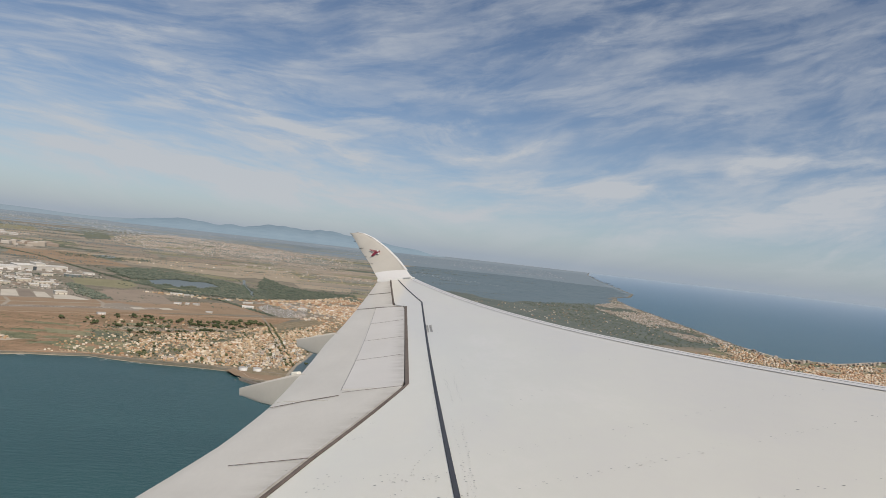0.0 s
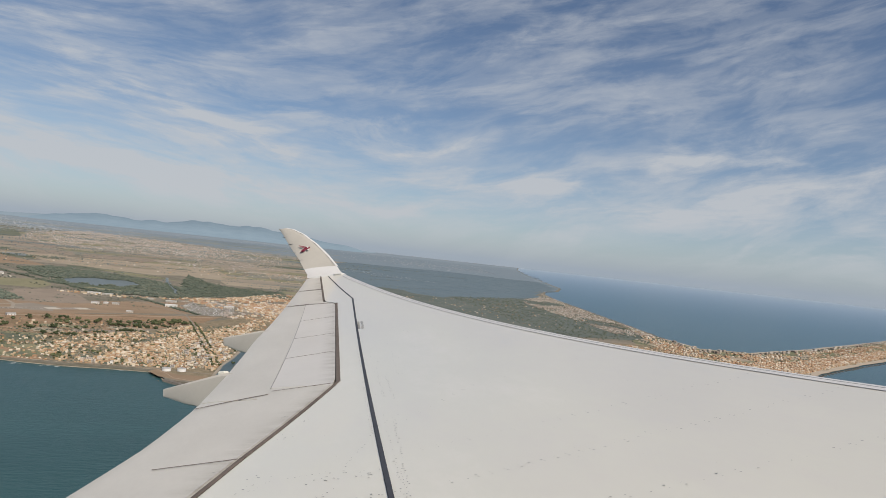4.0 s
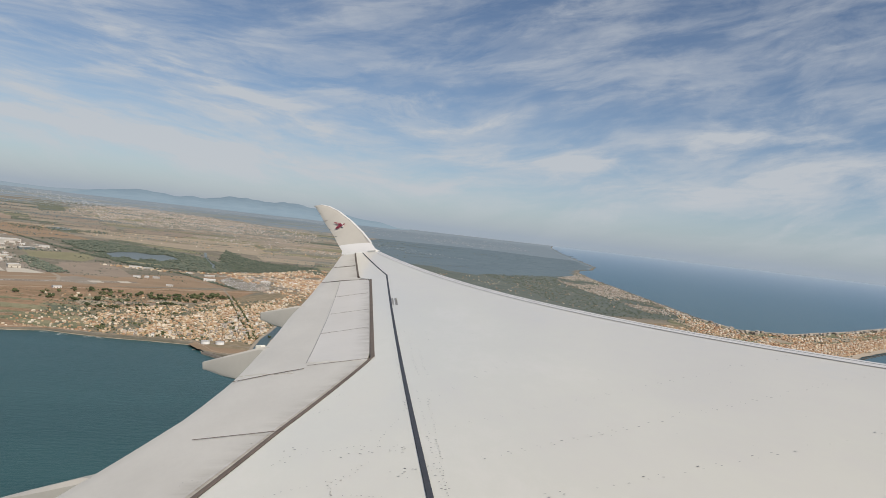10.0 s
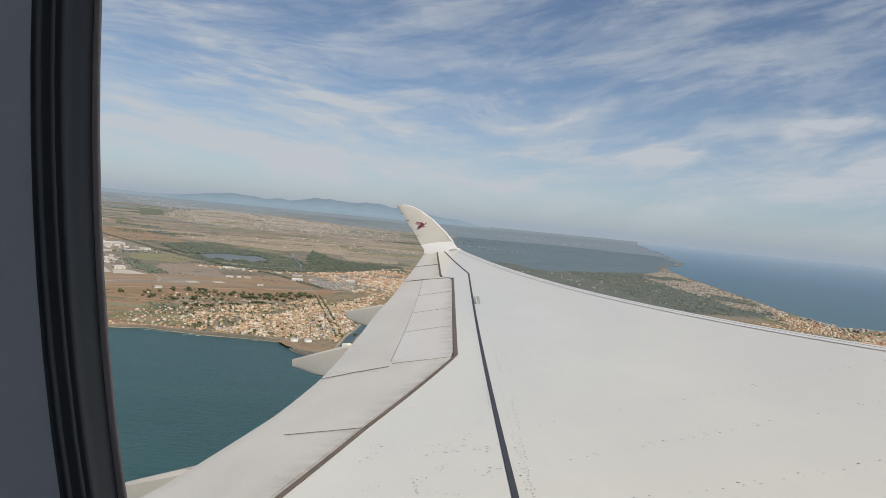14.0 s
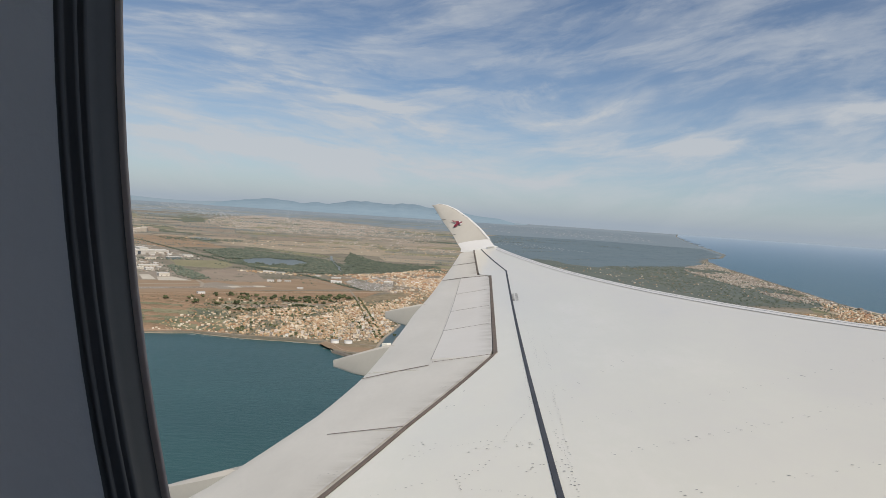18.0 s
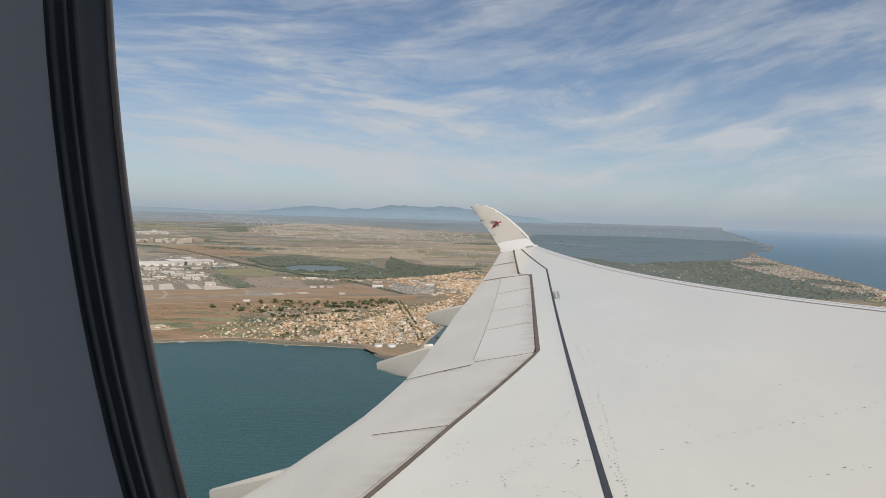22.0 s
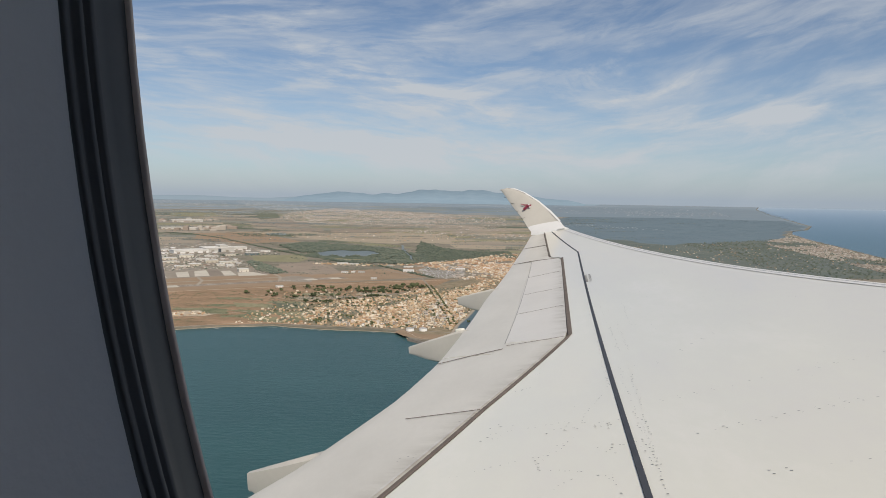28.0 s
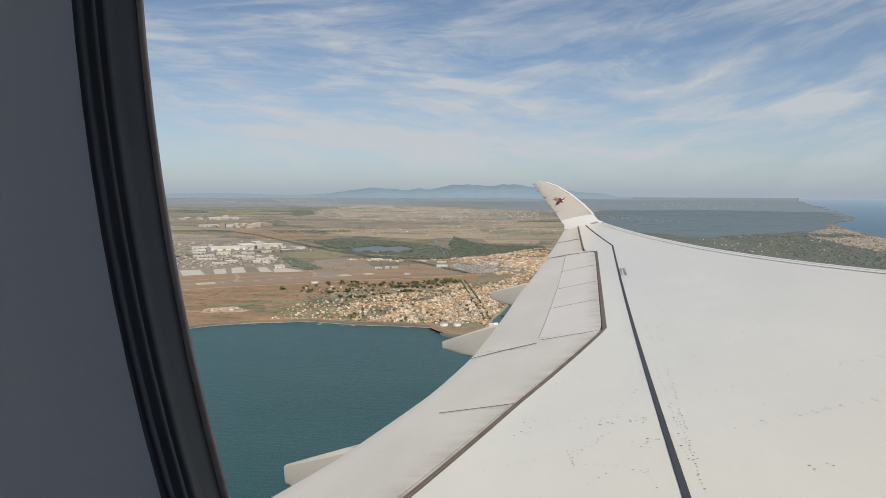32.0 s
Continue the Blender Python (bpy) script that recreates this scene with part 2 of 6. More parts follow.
grime(M_PANEL)
grime(M_PANEL2)
M_RIVET = material("fastener_grey", (0.11, 0.11, 0.115), (0.25, 0.245, 0.24), rough=0.55, scale=8)
M_EDGE = material("pale_leading_edge", (0.62, 0.61, 0.59), (0.68, 0.67, 0.65), rough=0.34, scale=1)
M_SEAM = material("grey_seam", (0.30, 0.30, 0.31), (0.38, 0.38, 0.39), rough=0.5, scale=2)
M_RED = material("maroon_emblem", (0.20, 0.03, 0.05), (0.25, 0.045, 0.065), rough=0.45, scale=5)
M_LINER = material("cabin_liner", (0.445, 0.45, 0.475), (0.48, 0.485, 0.51), rough=0.75, scale=6, fine=300, bump=0.05)
M_GASKET = material("window_gasket", (0.024, 0.026, 0.028), (0.037, 0.038, 0.040), rough=0.6, scale=30)
M_LIP = material("window_lip", (0.40, 0.33, 0.29), (0.48, 0.40, 0.36), rough=0.5, scale=30)

M_GROUND = material("dry_plain", (0.075, 0.08, 0.047), [(0.15, 0.125, 0.075), (0.225, 0.165, 0.102)], rough=0.95, scale=0.035, bump=0.3, fine=2, spec=0.1, dull=0.5, lift=1.5, grit=0.55)
M_HEATH = material("dry_heath", (0.125, 0.094, 0.052), [(0.215, 0.138, 0.078), (0.29, 0.18, 0.103), (0.34, 0.215, 0.128)], rough=0.95, scale=0.09, bump=0.3, fine=3, spec=0.1, stretch=(0.45, 1.5, 1), lo=0.38, hi=0.68, dull=0.2, lift=1.26, grit=0.6)
M_SCRUB = material("green_scrub", (0.055, 0.068, 0.028), [(0.11, 0.115, 0.05), (0.2, 0.155, 0.08)], rough=0.95, scale=0.12, bump=0.4, fine=3, spec=0.1, dull=0.40, lift=1.7, grit=0.45)
M_AIRGRASS = material("airfield_grass", (0.215, 0.145, 0.085), (0.285, 0.195, 0.118), rough=0.95, scale=0.06, spec=0.1, stretch=(0.5, 1.5, 1), dull=0.24, lift=1.2, grit=0.5)
M_TILLED = material("tilled_field", (0.225, 0.16, 0.1), (0.295, 0.21, 0.13), rough=0.95, scale=0.08, spec=0.1, dull=0.5, lift=1.2, grit=0.45)
M_STUBBLE = material("stubble_field", (0.255, 0.20, 0.13), (0.315, 0.25, 0.165), rough=0.95, scale=0.05, spec=0.1, grit=0.5, dull=0.34, lift=1.25)
M_PASTURE = material("pasture", (0.12, 0.12, 0.052), (0.19, 0.165, 0.075), rough=0.95, scale=0.05, spec=0.1, dull=0.40, lift=1.63, grit=0.45)
M_GREENFIELD = material("green_field", (0.068, 0.08, 0.045), (0.105, 0.115, 0.066), rough=0.95, scale=0.05, spec=0.1, dull=0.45, lift=1.7, grit=0.45)
M_ASPHALT = material("runway_asphalt", (0.195, 0.167, 0.14), (0.25, 0.215, 0.18), rough=0.95, scale=0.1, spec=0.1)
M_CONCRETE = material("apron_concrete", (0.42, 0.39, 0.335), (0.52, 0.485, 0.42), rough=0.95, scale=0.12, spec=0.1)
M_PAVE = material("pale_taxiway", (0.285, 0.25, 0.205), (0.35, 0.31, 0.255), rough=0.95, scale=0.15, spec=0.1)
M_MARK = material("white_marking", (0.6, 0.6, 0.58), (0.7, 0.7, 0.68), rough=0.8, scale=1)
M_ROAD = material("country_road", (0.225, 0.197, 0.165), (0.29, 0.255, 0.215), rough=0.95, scale=0.3, spec=0.1)
M_DRYGRASS = material("dull_dry_field", (0.225, 0.19, 0.145), (0.285, 0.235, 0.175), rough=0.95, scale=0.04, spec=0.1, grit=0.45, lift=1.2, dull=0.25)
M_FALLOW = material("fallow_field", (0.165, 0.168, 0.145), (0.215, 0.205, 0.17), rough=0.95, scale=0.04, spec=0.1, grit=0.45, lift=1.18)
M_TRACK = material("sandy_track", (0.34, 0.26, 0.17), (0.42, 0.33, 0.22), rough=0.95, scale=0.3, spec=0.1, dull=0.35, lift=1.18, grit=0.45)
M_SAND = material("beach_sand", (0.30, 0.235, 0.165), (0.40, 0.32, 0.235), rough=0.95, scale=0.2, spec=0.1, dull=0.30, lift=1.24, grit=0.45)
M_FOAM = material("sea_foam", (0.6, 0.63, 0.63), (0.75, 0.77, 0.77), rough=0.7, scale=1)
M_ROCK = material("grey_rock", (0.09, 0.08, 0.07), (0.2, 0.18, 0.15), rough=0.95, scale=1.2, bump=0.5)
M_TOWNFLOOR = material("town_ground", (0.095, 0.088, 0.055), [(0.17, 0.138, 0.09), (0.255, 0.198, 0.135)], rough=0.95, scale=0.35, spec=0.1, dull=0.1, lift=1.35, grit=0.5)
M_WALL = material("house_plaster", (0.42, 0.29, 0.165), [(0.53, 0.40, 0.25), (0.59, 0.485, 0.345), (0.68, 0.62, 0.52)], rough=0.85, scale=0.8, random_mix=0.85, lo=0.1, hi=0.9)
M_ROOF = material("clay_tile_roof", (0.22, 0.122, 0.078), [(0.32, 0.19, 0.115), (0.38, 0.26, 0.17), (0.40, 0.33, 0.26), (0.48, 0.43, 0.36)], rough=0.85, scale=2.0, random_mix=0.75, lo=0.1, hi=0.9)
M_BLOCKWALL = material("block_plaster", (0.52, 0.39, 0.26), [(0.66, 0.57, 0.45), (0.72, 0.70, 0.66), (0.46, 0.31, 0.2)], rough=0.85, scale=0.8, random_mix=0.85, lo=0.1, hi=0.9)
M_FLATROOF = material("flat_roof", (0.30, 0.27, 0.24), (0.46, 0.42, 0.37), rough=0.9, scale=1.5, random_mix=0.5)
M_TOWNBITS = material("far_houses", (0.29, 0.175, 0.105), [(0.42, 0.27, 0.155), (0.50, 0.375, 0.235), (0.37, 0.28, 0.195), (0.57, 0.475, 0.35), (0.65, 0.58, 0.48)], rough=0.9, scale=0.5, random_mix=0.9, island=True, lo=0.1, hi=0.9, grit=0.45)
M_CLAYTOWN = material("clay_roofed_houses", (0.30, 0.175, 0.105), [(0.41, 0.25, 0.15), (0.49, 0.345, 0.215), (0.38, 0.28, 0.19), (0.54, 0.44, 0.32), (0.63, 0.57, 0.48)], rough=0.9, scale=0.5, random_mix=0.9, island=True, lo=0.1, hi=0.9, grit=0.45)
M_FARBITS = material("pale_suburb_houses", (0.255, 0.22, 0.19), [(0.345, 0.30, 0.26), (0.43, 0.395, 0.355), (0.31, 0.24, 0.195), (0.50, 0.475, 0.44)], rough=0.9, scale=0.5, random_mix=0.9, island=True, lo=0.1, hi=0.9)
M_YARD = material("yard_ground", (0.13, 0.125, 0.09), [(0.21, 0.19, 0.155), (0.27, 0.255, 0.225), (0.15, 0.14, 0.08)], rough=0.95, scale=0.12, spec=0.1)
M_COASTBITS = material("seaside_blocks", (0.23, 0.185, 0.15), [(0.31, 0.26, 0.215), (0.38, 0.335, 0.285), (0.46, 0.425, 0.38)], rough=0.9, scale=0.5, random_mix=0.9, island=True, lo=0.1, hi=0.9)
# far house walls blued and dimmed: haze painted into the colour
M_VILLAGE = material("hazed_village_houses", (0.2, 0.232, 0.256), [(0.24, 0.268, 0.288), (0.32, 0.34, 0.355)], rough=0.95, scale=0.5, random_mix=0.9, island=True, lo=0.1, hi=0.9, lift=1.1)
M_WINDOW = material("dark_window", (0.05, 0.06, 0.07), (0.09, 0.1, 0.11), rough=0.25, scale=2)
M_SHED = material("pale_shed", (0.44, 0.42, 0.385), [(0.55, 0.52, 0.475), (0.66, 0.64, 0.61)], rough=0.7, scale=0.4, random_mix=0.7)
M_SHEDROOF = material("shed_roof", (0.42, 0.41, 0.395), [(0.58, 0.57, 0.55), (0.72, 0.71, 0.69)], rough=0.6, scale=0.4, random_mix=0.7)
M_CREAM = material("cream_cladding", (0.47, 0.42, 0.335), [(0.54, 0.49, 0.40), (0.60, 0.56, 0.48)], rough=0.75, scale=0.3, random_mix=0.6)
M_HALLROOF = material("pale_hall_roof", (0.50, 0.485, 0.45), (0.66, 0.64, 0.60), rough=0.7, scale=0.2, random_mix=0.4)
M_TEAL = material("teal_glass_cladding", (0.075, 0.115, 0.13), (0.11, 0.15, 0.165), rough=0.3, scale=0.5)
M_TANK = material("white_tank", (0.74, 0.73, 0.70), (0.80, 0.79, 0.77), rough=0.5, scale=1)
M_LEAF = material("tree_leaves", (0.038, 0.048, 0.024), [(0.065, 0.078, 0.038), (0.10, 0.108, 0.055)], rough=0.9, scale=1.5, spec=0.15, random_mix=0.4, lift=1.15)
M_WOOD_LEAF = material("wood_leaves", (0.1, 0.124, 0.1), [(0.126, 0.148, 0.118), (0.158, 0.172, 0.132)], rough=0.9, scale=0.3, spec=0.15, random_mix=0.5, island=True)
# far leaves and pines: haze painted into the greens, paler and bluer farther off
M_FAR_LEAF = material("hazed_leaves", (0.13, 0.16, 0.16), [(0.155, 0.182, 0.178), (0.185, 0.205, 0.192)], rough=0.9, scale=0.05, spec=0.1, random_mix=0.5, island=True, lift=1.12)
M_PINE = material("hazed_pine", (0.112, 0.158, 0.19), [(0.13, 0.176, 0.206), (0.158, 0.2, 0.224)], rough=0.95, scale=0.03, spec=0.1, grit=0.6)
M_FARPINE = material("far_hazed_pine", (0.168, 0.216, 0.254), [(0.182, 0.228, 0.264), (0.2, 0.242, 0.274)], rough=0.95, scale=0.01, spec=0.1, grit=0.5)
# scrub greens with a little haze painted in, lighter and bluer
M_SEAWOOD = material("hazed_seaside_scrub", (0.09, 0.114, 0.108), [(0.12, 0.14, 0.126), (0.162, 0.168, 0.142)], rough=0.95, scale=0.05, spec=0.1, grit=0.5)
M_WOODFLOOR = material("wood_floor", (0.075, 0.095, 0.07), [(0.1, 0.122, 0.088), (0.13, 0.142, 0.1)], rough=0.95, scale=0.16, spec=0.1, grit=0.5)
M_TRUNK = material("tree_trunk", (0.10, 0.07, 0.045), (0.16, 0.115, 0.075), rough=0.95, scale=4)
M_CARS = material("parked_cars", (0.12, 0.12, 0.135), [(0.36, 0.35, 0.37), (0.66, 0.65, 0.66)], rough=0.4, scale=0.5, random_mix=0.9, island=True, lo=0.1, hi=0.9)
# hill and ridge colours hold the haze: painted pale blue
M_HILL = material("hazed_hills", (0.163, 0.226, 0.276), (0.188, 0.252, 0.30), rough=1.0, scale=0.012, spec=0.0, lift=1.33)
M_RIDGE = material("hazed_ridge", (0.21, 0.272, 0.32), (0.224, 0.286, 0.334), rough=1.0, scale=0.008, spec=0.0, lift=1.17)
# far fields and plain: haze painted in, greyer and bluer
M_MIDPLAIN = material("hazed_fields", (0.185, 0.205, 0.21), [(0.225, 0.232, 0.222), (0.275, 0.262, 0.235)], rough=1.0, scale=0.012, spec=0.0, stretch=(1, 0.35, 1), grit=0.45, lift=1.15)
M_FARPLAIN = material("hazed_plain", (0.165, 0.208, 0.245), [(0.185, 0.228, 0.262), (0.205, 0.242, 0.272), (0.24, 0.268, 0.288)], rough=1.0, scale=0.006, spec=0.0, stretch=(1, 0.35, 1), lo=0.38, hi=0.68, lift=1.15)
M_BOAT = material("boat_white", (0.78, 0.78, 0.78), (0.82, 0.82, 0.82), rough=0.4, scale=2)


def water(name, deep, shallow, scale, rough, bump):
    m = material(name, deep, shallow, rough=rough, scale=scale, spec=0.5, stretch=(0.3, 1.3, 1), grit=0.55, lo=0.3, hi=0.7)
    t = m.node_tree
    b = t.nodes["Principled BSDF"]
    b.inputs["IOR"].default_value = 1.33
    geo = t.nodes.new("ShaderNodeNewGeometry")
    mp = t.nodes.new("ShaderNodeMapping")
    mp.inputs["Scale"].default_value = (0.4, 1.7, 1)
    mp.inputs["Rotation"].default_value = (0, 0, radians(20))
    t.links.new(geo.outputs["Position"], mp.inputs["Vector"])
    n1 = node(t, "ShaderNodeTexNoise", Scale=0.55, Detail=8, Roughness=0.72)
    t.links.new(mp.outputs[0], n1.inputs["Vector"])
    bp = node(t, "ShaderNodeBump", Strength=bump, Distance=0.25)
    t.links.new(n1.outputs[0], bp.inputs["Height"])
    t.links.new(bp.outputs[0], b.inputs["Normal"])
    return m


def offshore_blue_haze(m, blue):
    """Bluer water far out, then haze painted in: colour goes with the distance along the coast's open side."""
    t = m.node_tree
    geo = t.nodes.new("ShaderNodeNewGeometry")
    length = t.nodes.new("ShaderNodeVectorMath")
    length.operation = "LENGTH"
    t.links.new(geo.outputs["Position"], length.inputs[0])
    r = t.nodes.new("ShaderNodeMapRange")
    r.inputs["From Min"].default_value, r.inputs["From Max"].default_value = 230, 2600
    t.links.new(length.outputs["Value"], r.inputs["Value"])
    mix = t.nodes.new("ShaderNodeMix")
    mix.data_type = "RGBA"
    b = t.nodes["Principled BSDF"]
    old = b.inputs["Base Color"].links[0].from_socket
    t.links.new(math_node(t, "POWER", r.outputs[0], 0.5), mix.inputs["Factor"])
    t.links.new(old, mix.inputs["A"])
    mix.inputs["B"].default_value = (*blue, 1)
    # haze put into the water's own colour, paler towards the horizon
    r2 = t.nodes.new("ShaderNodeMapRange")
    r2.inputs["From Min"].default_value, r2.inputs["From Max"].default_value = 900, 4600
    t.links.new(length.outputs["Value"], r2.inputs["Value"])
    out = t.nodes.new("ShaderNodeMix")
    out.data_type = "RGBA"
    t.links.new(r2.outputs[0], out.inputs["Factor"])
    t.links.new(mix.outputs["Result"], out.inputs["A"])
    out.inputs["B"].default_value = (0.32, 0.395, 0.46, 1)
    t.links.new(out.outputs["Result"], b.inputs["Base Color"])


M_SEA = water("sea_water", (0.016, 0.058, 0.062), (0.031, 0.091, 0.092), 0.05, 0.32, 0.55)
offshore_blue_haze(M_SEA, (0.095, 0.19, 0.30))
M_CANAL = water("canal_water", (0.05, 0.085, 0.095), (0.07, 0.105, 0.112), 0.05, 0.4, 0.3)
M_LAKE = water("lake_water", (0.13, 0.165, 0.175), (0.16, 0.19, 0.195), 0.05, 0.5, 0.3)


# ---- mesh helpers ----
def mesh_of(name, verts, faces, mat, smooth=False):
    me = bpy.data.meshes.new(name)
    me.from_pydata([tuple(v) for v in verts], [], [tuple(f) for f in faces])
    me.materials.append(mat)
    if smooth:
        me.polygons.foreach_set("use_smooth", [True] * len(me.polygons))
    me.update()
    return me


def part(name, bm, mat, parent, label="", smooth=False):
    """Links a bmesh, or a ready mesh, as one object under a thing or a part."""
    if isinstance(bm, bmesh.types.BMesh):
        me = bpy.data.meshes.new(name)
        bm.to_mesh(me)
        bm.free()
        me.materials.append(mat)
        if smooth:
            me.polygons.foreach_set("use_smooth", [True] * len(me.polygons))
    else:
        me = bm
    ob = new(name, me)
    ob.parent = parent
    return tagged(ob, label)


def box_bm(x0, x1, y0, y1, z0, z1, bevel=0.0):
    bm = bmesh.new()
    bmesh.ops.create_cube(bm, size=1, matrix=Matrix.LocRotScale(((x0 + x1) / 2, (y0 + y1) / 2, (z0 + z1) / 2), None, (x1 - x0, y1 - y0, z1 - z0)))
    if bevel:
        bmesh.ops.bevel(bm, geom=bm.edges[:], offset=bevel, segments=1, affect="EDGES")
    return bm


def rough_line(points, step, wobble, seed, closed=False):
    """A line through points, cut into short steps and pushed about by noise."""
    out, n = [], len(points)
    for i in range(n if closed else n - 1):
        a, b = Vector((*points[i], 0)), Vector((*points[(i + 1) % n], 0))
        d = b - a
        k = max(1, int(d.length / step))
        side = Vector((-d.y, d.x, 0)).normalized()
        for j in range(k):
            f = j / k
            p = a + d * f
            w = noise.noise(Vector((p.x / step / 2.2, p.y / step / 2.2, seed))) * wobble * 2
            out.append((p + side * w).to_2d())
    if not closed:
        out.append(Vector(points[-1]))
    return out


def sheet(name, outline, z, mat, thick=0.0):
    """A flat sheet from its outline, with a small edge where thick is given."""
    bm = bmesh.new()
    vs = [bm.verts.new((p[0], p[1], z)) for p in outline]
    f = bm.faces.new(vs)
    f.normal_update()
    if f.normal.z < 0:
        f.normal_flip()
    if thick:
        r = bmesh.ops.extrude_face_region(bm, geom=[f])
        for v in [g for g in r["geom"] if isinstance(g, bmesh.types.BMVert)]:
            v.co.z = z
        for v in vs:
            v.co.z = z - thick
    bmesh.ops.triangulate(bm, faces=bm.faces[:])
    me = bpy.data.meshes.new(name)
    bm.to_mesh(me)
    bm.free()
    me.materials.append(mat)
    return new(name, me)


def ribbon(name, points, width, z, mat, parent=None):
    """A road or strip of even width along points."""
    ps = [Vector((*p, 0)) for p in points]
    verts, faces = [], []
    for i, p in enumerate(ps):
        d = (ps[min(i + 1, len(ps) - 1)] - ps[max(i - 1, 0)]).normalized()
        s = Vector((-d.y, d.x, 0)) * width / 2
        verts += [(*(p + s).to_2d(), z), (*(p - s).to_2d(), z)]
        if i:
            faces.append((2 * i - 2, 2 * i - 1, 2 * i + 1, 2 * i))
    ob = new(name, mesh_of(name, verts, faces, mat))
    ob.parent = parent
    return ob


def joined(name, base, places, mat):
    """Many copies of one small mesh (verts, faces) at (x, y, z, turn, sx, sy, sz), joined."""
    bv, bf = np.array(base[0], float), base[1]
    verts, faces = [], []
    for k, (x, y, z, turn, sx, sy, sz) in enumerate(places):
        c, s = math.cos(turn), math.sin(turn)
        v = bv * (sx, sy, sz)
        verts.append(np.stack([v[:, 0] * c - v[:, 1] * s + x, v[:, 0] * s + v[:, 1] * c + y, v[:, 2] + z], 1))
        o = k * len(bv)
        faces += [tuple(i + o for i in f) for f in bf]
    return new(name, mesh_of(name, np.concatenate(verts).tolist(), faces, mat))


def inside(p, poly):
    x, y, hit = p[0], p[1], False
    for i in range(len(poly)):
        (x1, y1), (x2, y2) = poly[i][:2], poly[i - 1][:2]
        if (y1 > y) != (y2 > y) and x < (x2 - x1) * (y - y1) / (y2 - y1) + x1:
            hit = not hit
    return hit


def scatter(poly, count, rng, gap=0.0):
    xs, ys = [p[0] for p in poly], [p[1] for p in poly]
    out, tries, cells = [], 0, {}
    while len(out) < count and tries < count * 40:
        tries += 1
        p = (rng.uniform(min(xs), max(xs)), rng.uniform(min(ys), max(ys)))
        if not inside(p, poly):
            continue
        if gap:
            k = (int(p[0] // gap), int(p[1] // gap))
            if any((q[0] - p[0]) ** 2 + (q[1] - p[1]) ** 2 < gap * gap for i in (-1, 0, 1) for j in (-1, 0, 1) for q in cells.get((k[0] + i, k[1] + j), ())):
                continue
            cells.setdefault(k, []).append(p)
        out.append(p)
    return out


# ---- sea and land ----
LAND = 0.5      # height of the coastal plain over the sea
FAR = 4850.0


def lay(order):
    """The height of a thin sheet on the plain: later layers lie a hand's width or less over earlier ones."""
    return LAND + 0.1 * order


COAST = [(-1500, -900), (-700, -330), (-420, -90), (-300, 15), (-215, 95), (-165, 140), (-135, 163), (-118, 172), (-109, 172), (-104, 182), (-94, 193), (-81, 200), (-67, 204), (-56, 201), (-46, 200.5), (-38, 200), (-29, 199),
         (-26.5, 194), (-24, 189.5), (-18, 187), (-9, 188), (-6, 194), (2, 196), (8, 196), (12, 196), (22, 192), (45, 190), (80, 196), (120, 210), (165, 240), (205, 290), (232, 335), (245, 364), (255, 420), (276, 517), (304, 650), (328, 770), (358, 880), (390, 960),
         (440, 1030), (505, 1170), (590, 1450), (820, 2200), (1180, 3300), (1640, 4560)]
coast = rough_line(COAST, 5.0, 0.9, 3.1)
far_arc = [(FAR * math.cos(a), FAR * math.sin(a)) for a in np.linspace(math.atan2(4560, 1640), math.radians(211), 60)]
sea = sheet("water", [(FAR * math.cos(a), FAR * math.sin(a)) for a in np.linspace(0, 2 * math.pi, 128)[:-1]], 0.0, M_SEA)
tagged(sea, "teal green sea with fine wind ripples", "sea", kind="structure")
ground = sheet("ground", [*coast, *far_arc], LAND, M_GROUND, thick=1.5)
tagged(ground, "dry coastal plain with patches of grass and scrub", "ground", kind="structure")


def shore_strip(name, inner, outer, z0, z1, mat, lo, hi, seed):
    """A sloping strip along the coast, its width varying."""
    verts, faces = [], []
    line = [p for p in coast if lo < p[0] < hi and p[1] < 1200]
    for i, p in enumerate(line):
        d = (line[min(i + 1, len(line) - 1)] - line[max(i - 1, 0)]).normalized()
        s = Vector((-d.y, d.x))
        w = 0.6 + 0.5 * noise.noise(Vector((p.x / 9, p.y / 9, seed)))
        a, b = p + s * inner * (0.4 + w), p - s * outer * (0.4 + w)
        verts += [(a.x, a.y, z0), (b.x, b.y, z1)]
        if i:
            faces.append((2 * i - 2, 2 * i - 1, 2 * i + 1, 2 * i))
    return new(name, mesh_of(name, verts, faces, mat))


tagged(shore_strip("beach", 2.4, 1.0, LAND + 0.03, -0.15, M_SAND, -420, 330, 5.0), "pale tan sand beach along the sea", "beach", kind="structure")


def foam_lines():
    rng = random.Random(4)
    places = []
    tri = ([(-0.5, 0, 0), (-0.2, 0.14, 0), (0.25, 0.1, 0), (0.5, 0, 0), (0.1, -0.12, 0), (-0.3, -0.08, 0)], [(0, 5, 4, 3, 2, 1)])
    line = [p for p in coast if -220 < p.x < 230 and p.y < 420]
    for i in range(1, len(line) - 1):
        d = (line[i + 1] - line[i - 1]).normalized()
        s = Vector((-d.y, d.x))
        for _ in range(3):
            if rng.random() < 0.45:
                p = line[i] - s * rng.uniform(1.2, 3.4) + d * rng.uniform(-2, 2)
                places.append((p.x, p.y, 0.04, math.atan2(d.y, d.x) + rng.uniform(-0.15, 0.15), rng.uniform(0.6, 2.6), rng.uniform(0.5, 1.2), 1))
    return joined("surf", tri, places, M_FOAM)


tagged(foam_lines(), "broken white surf lines near the shore", "surf", kind="stuff")

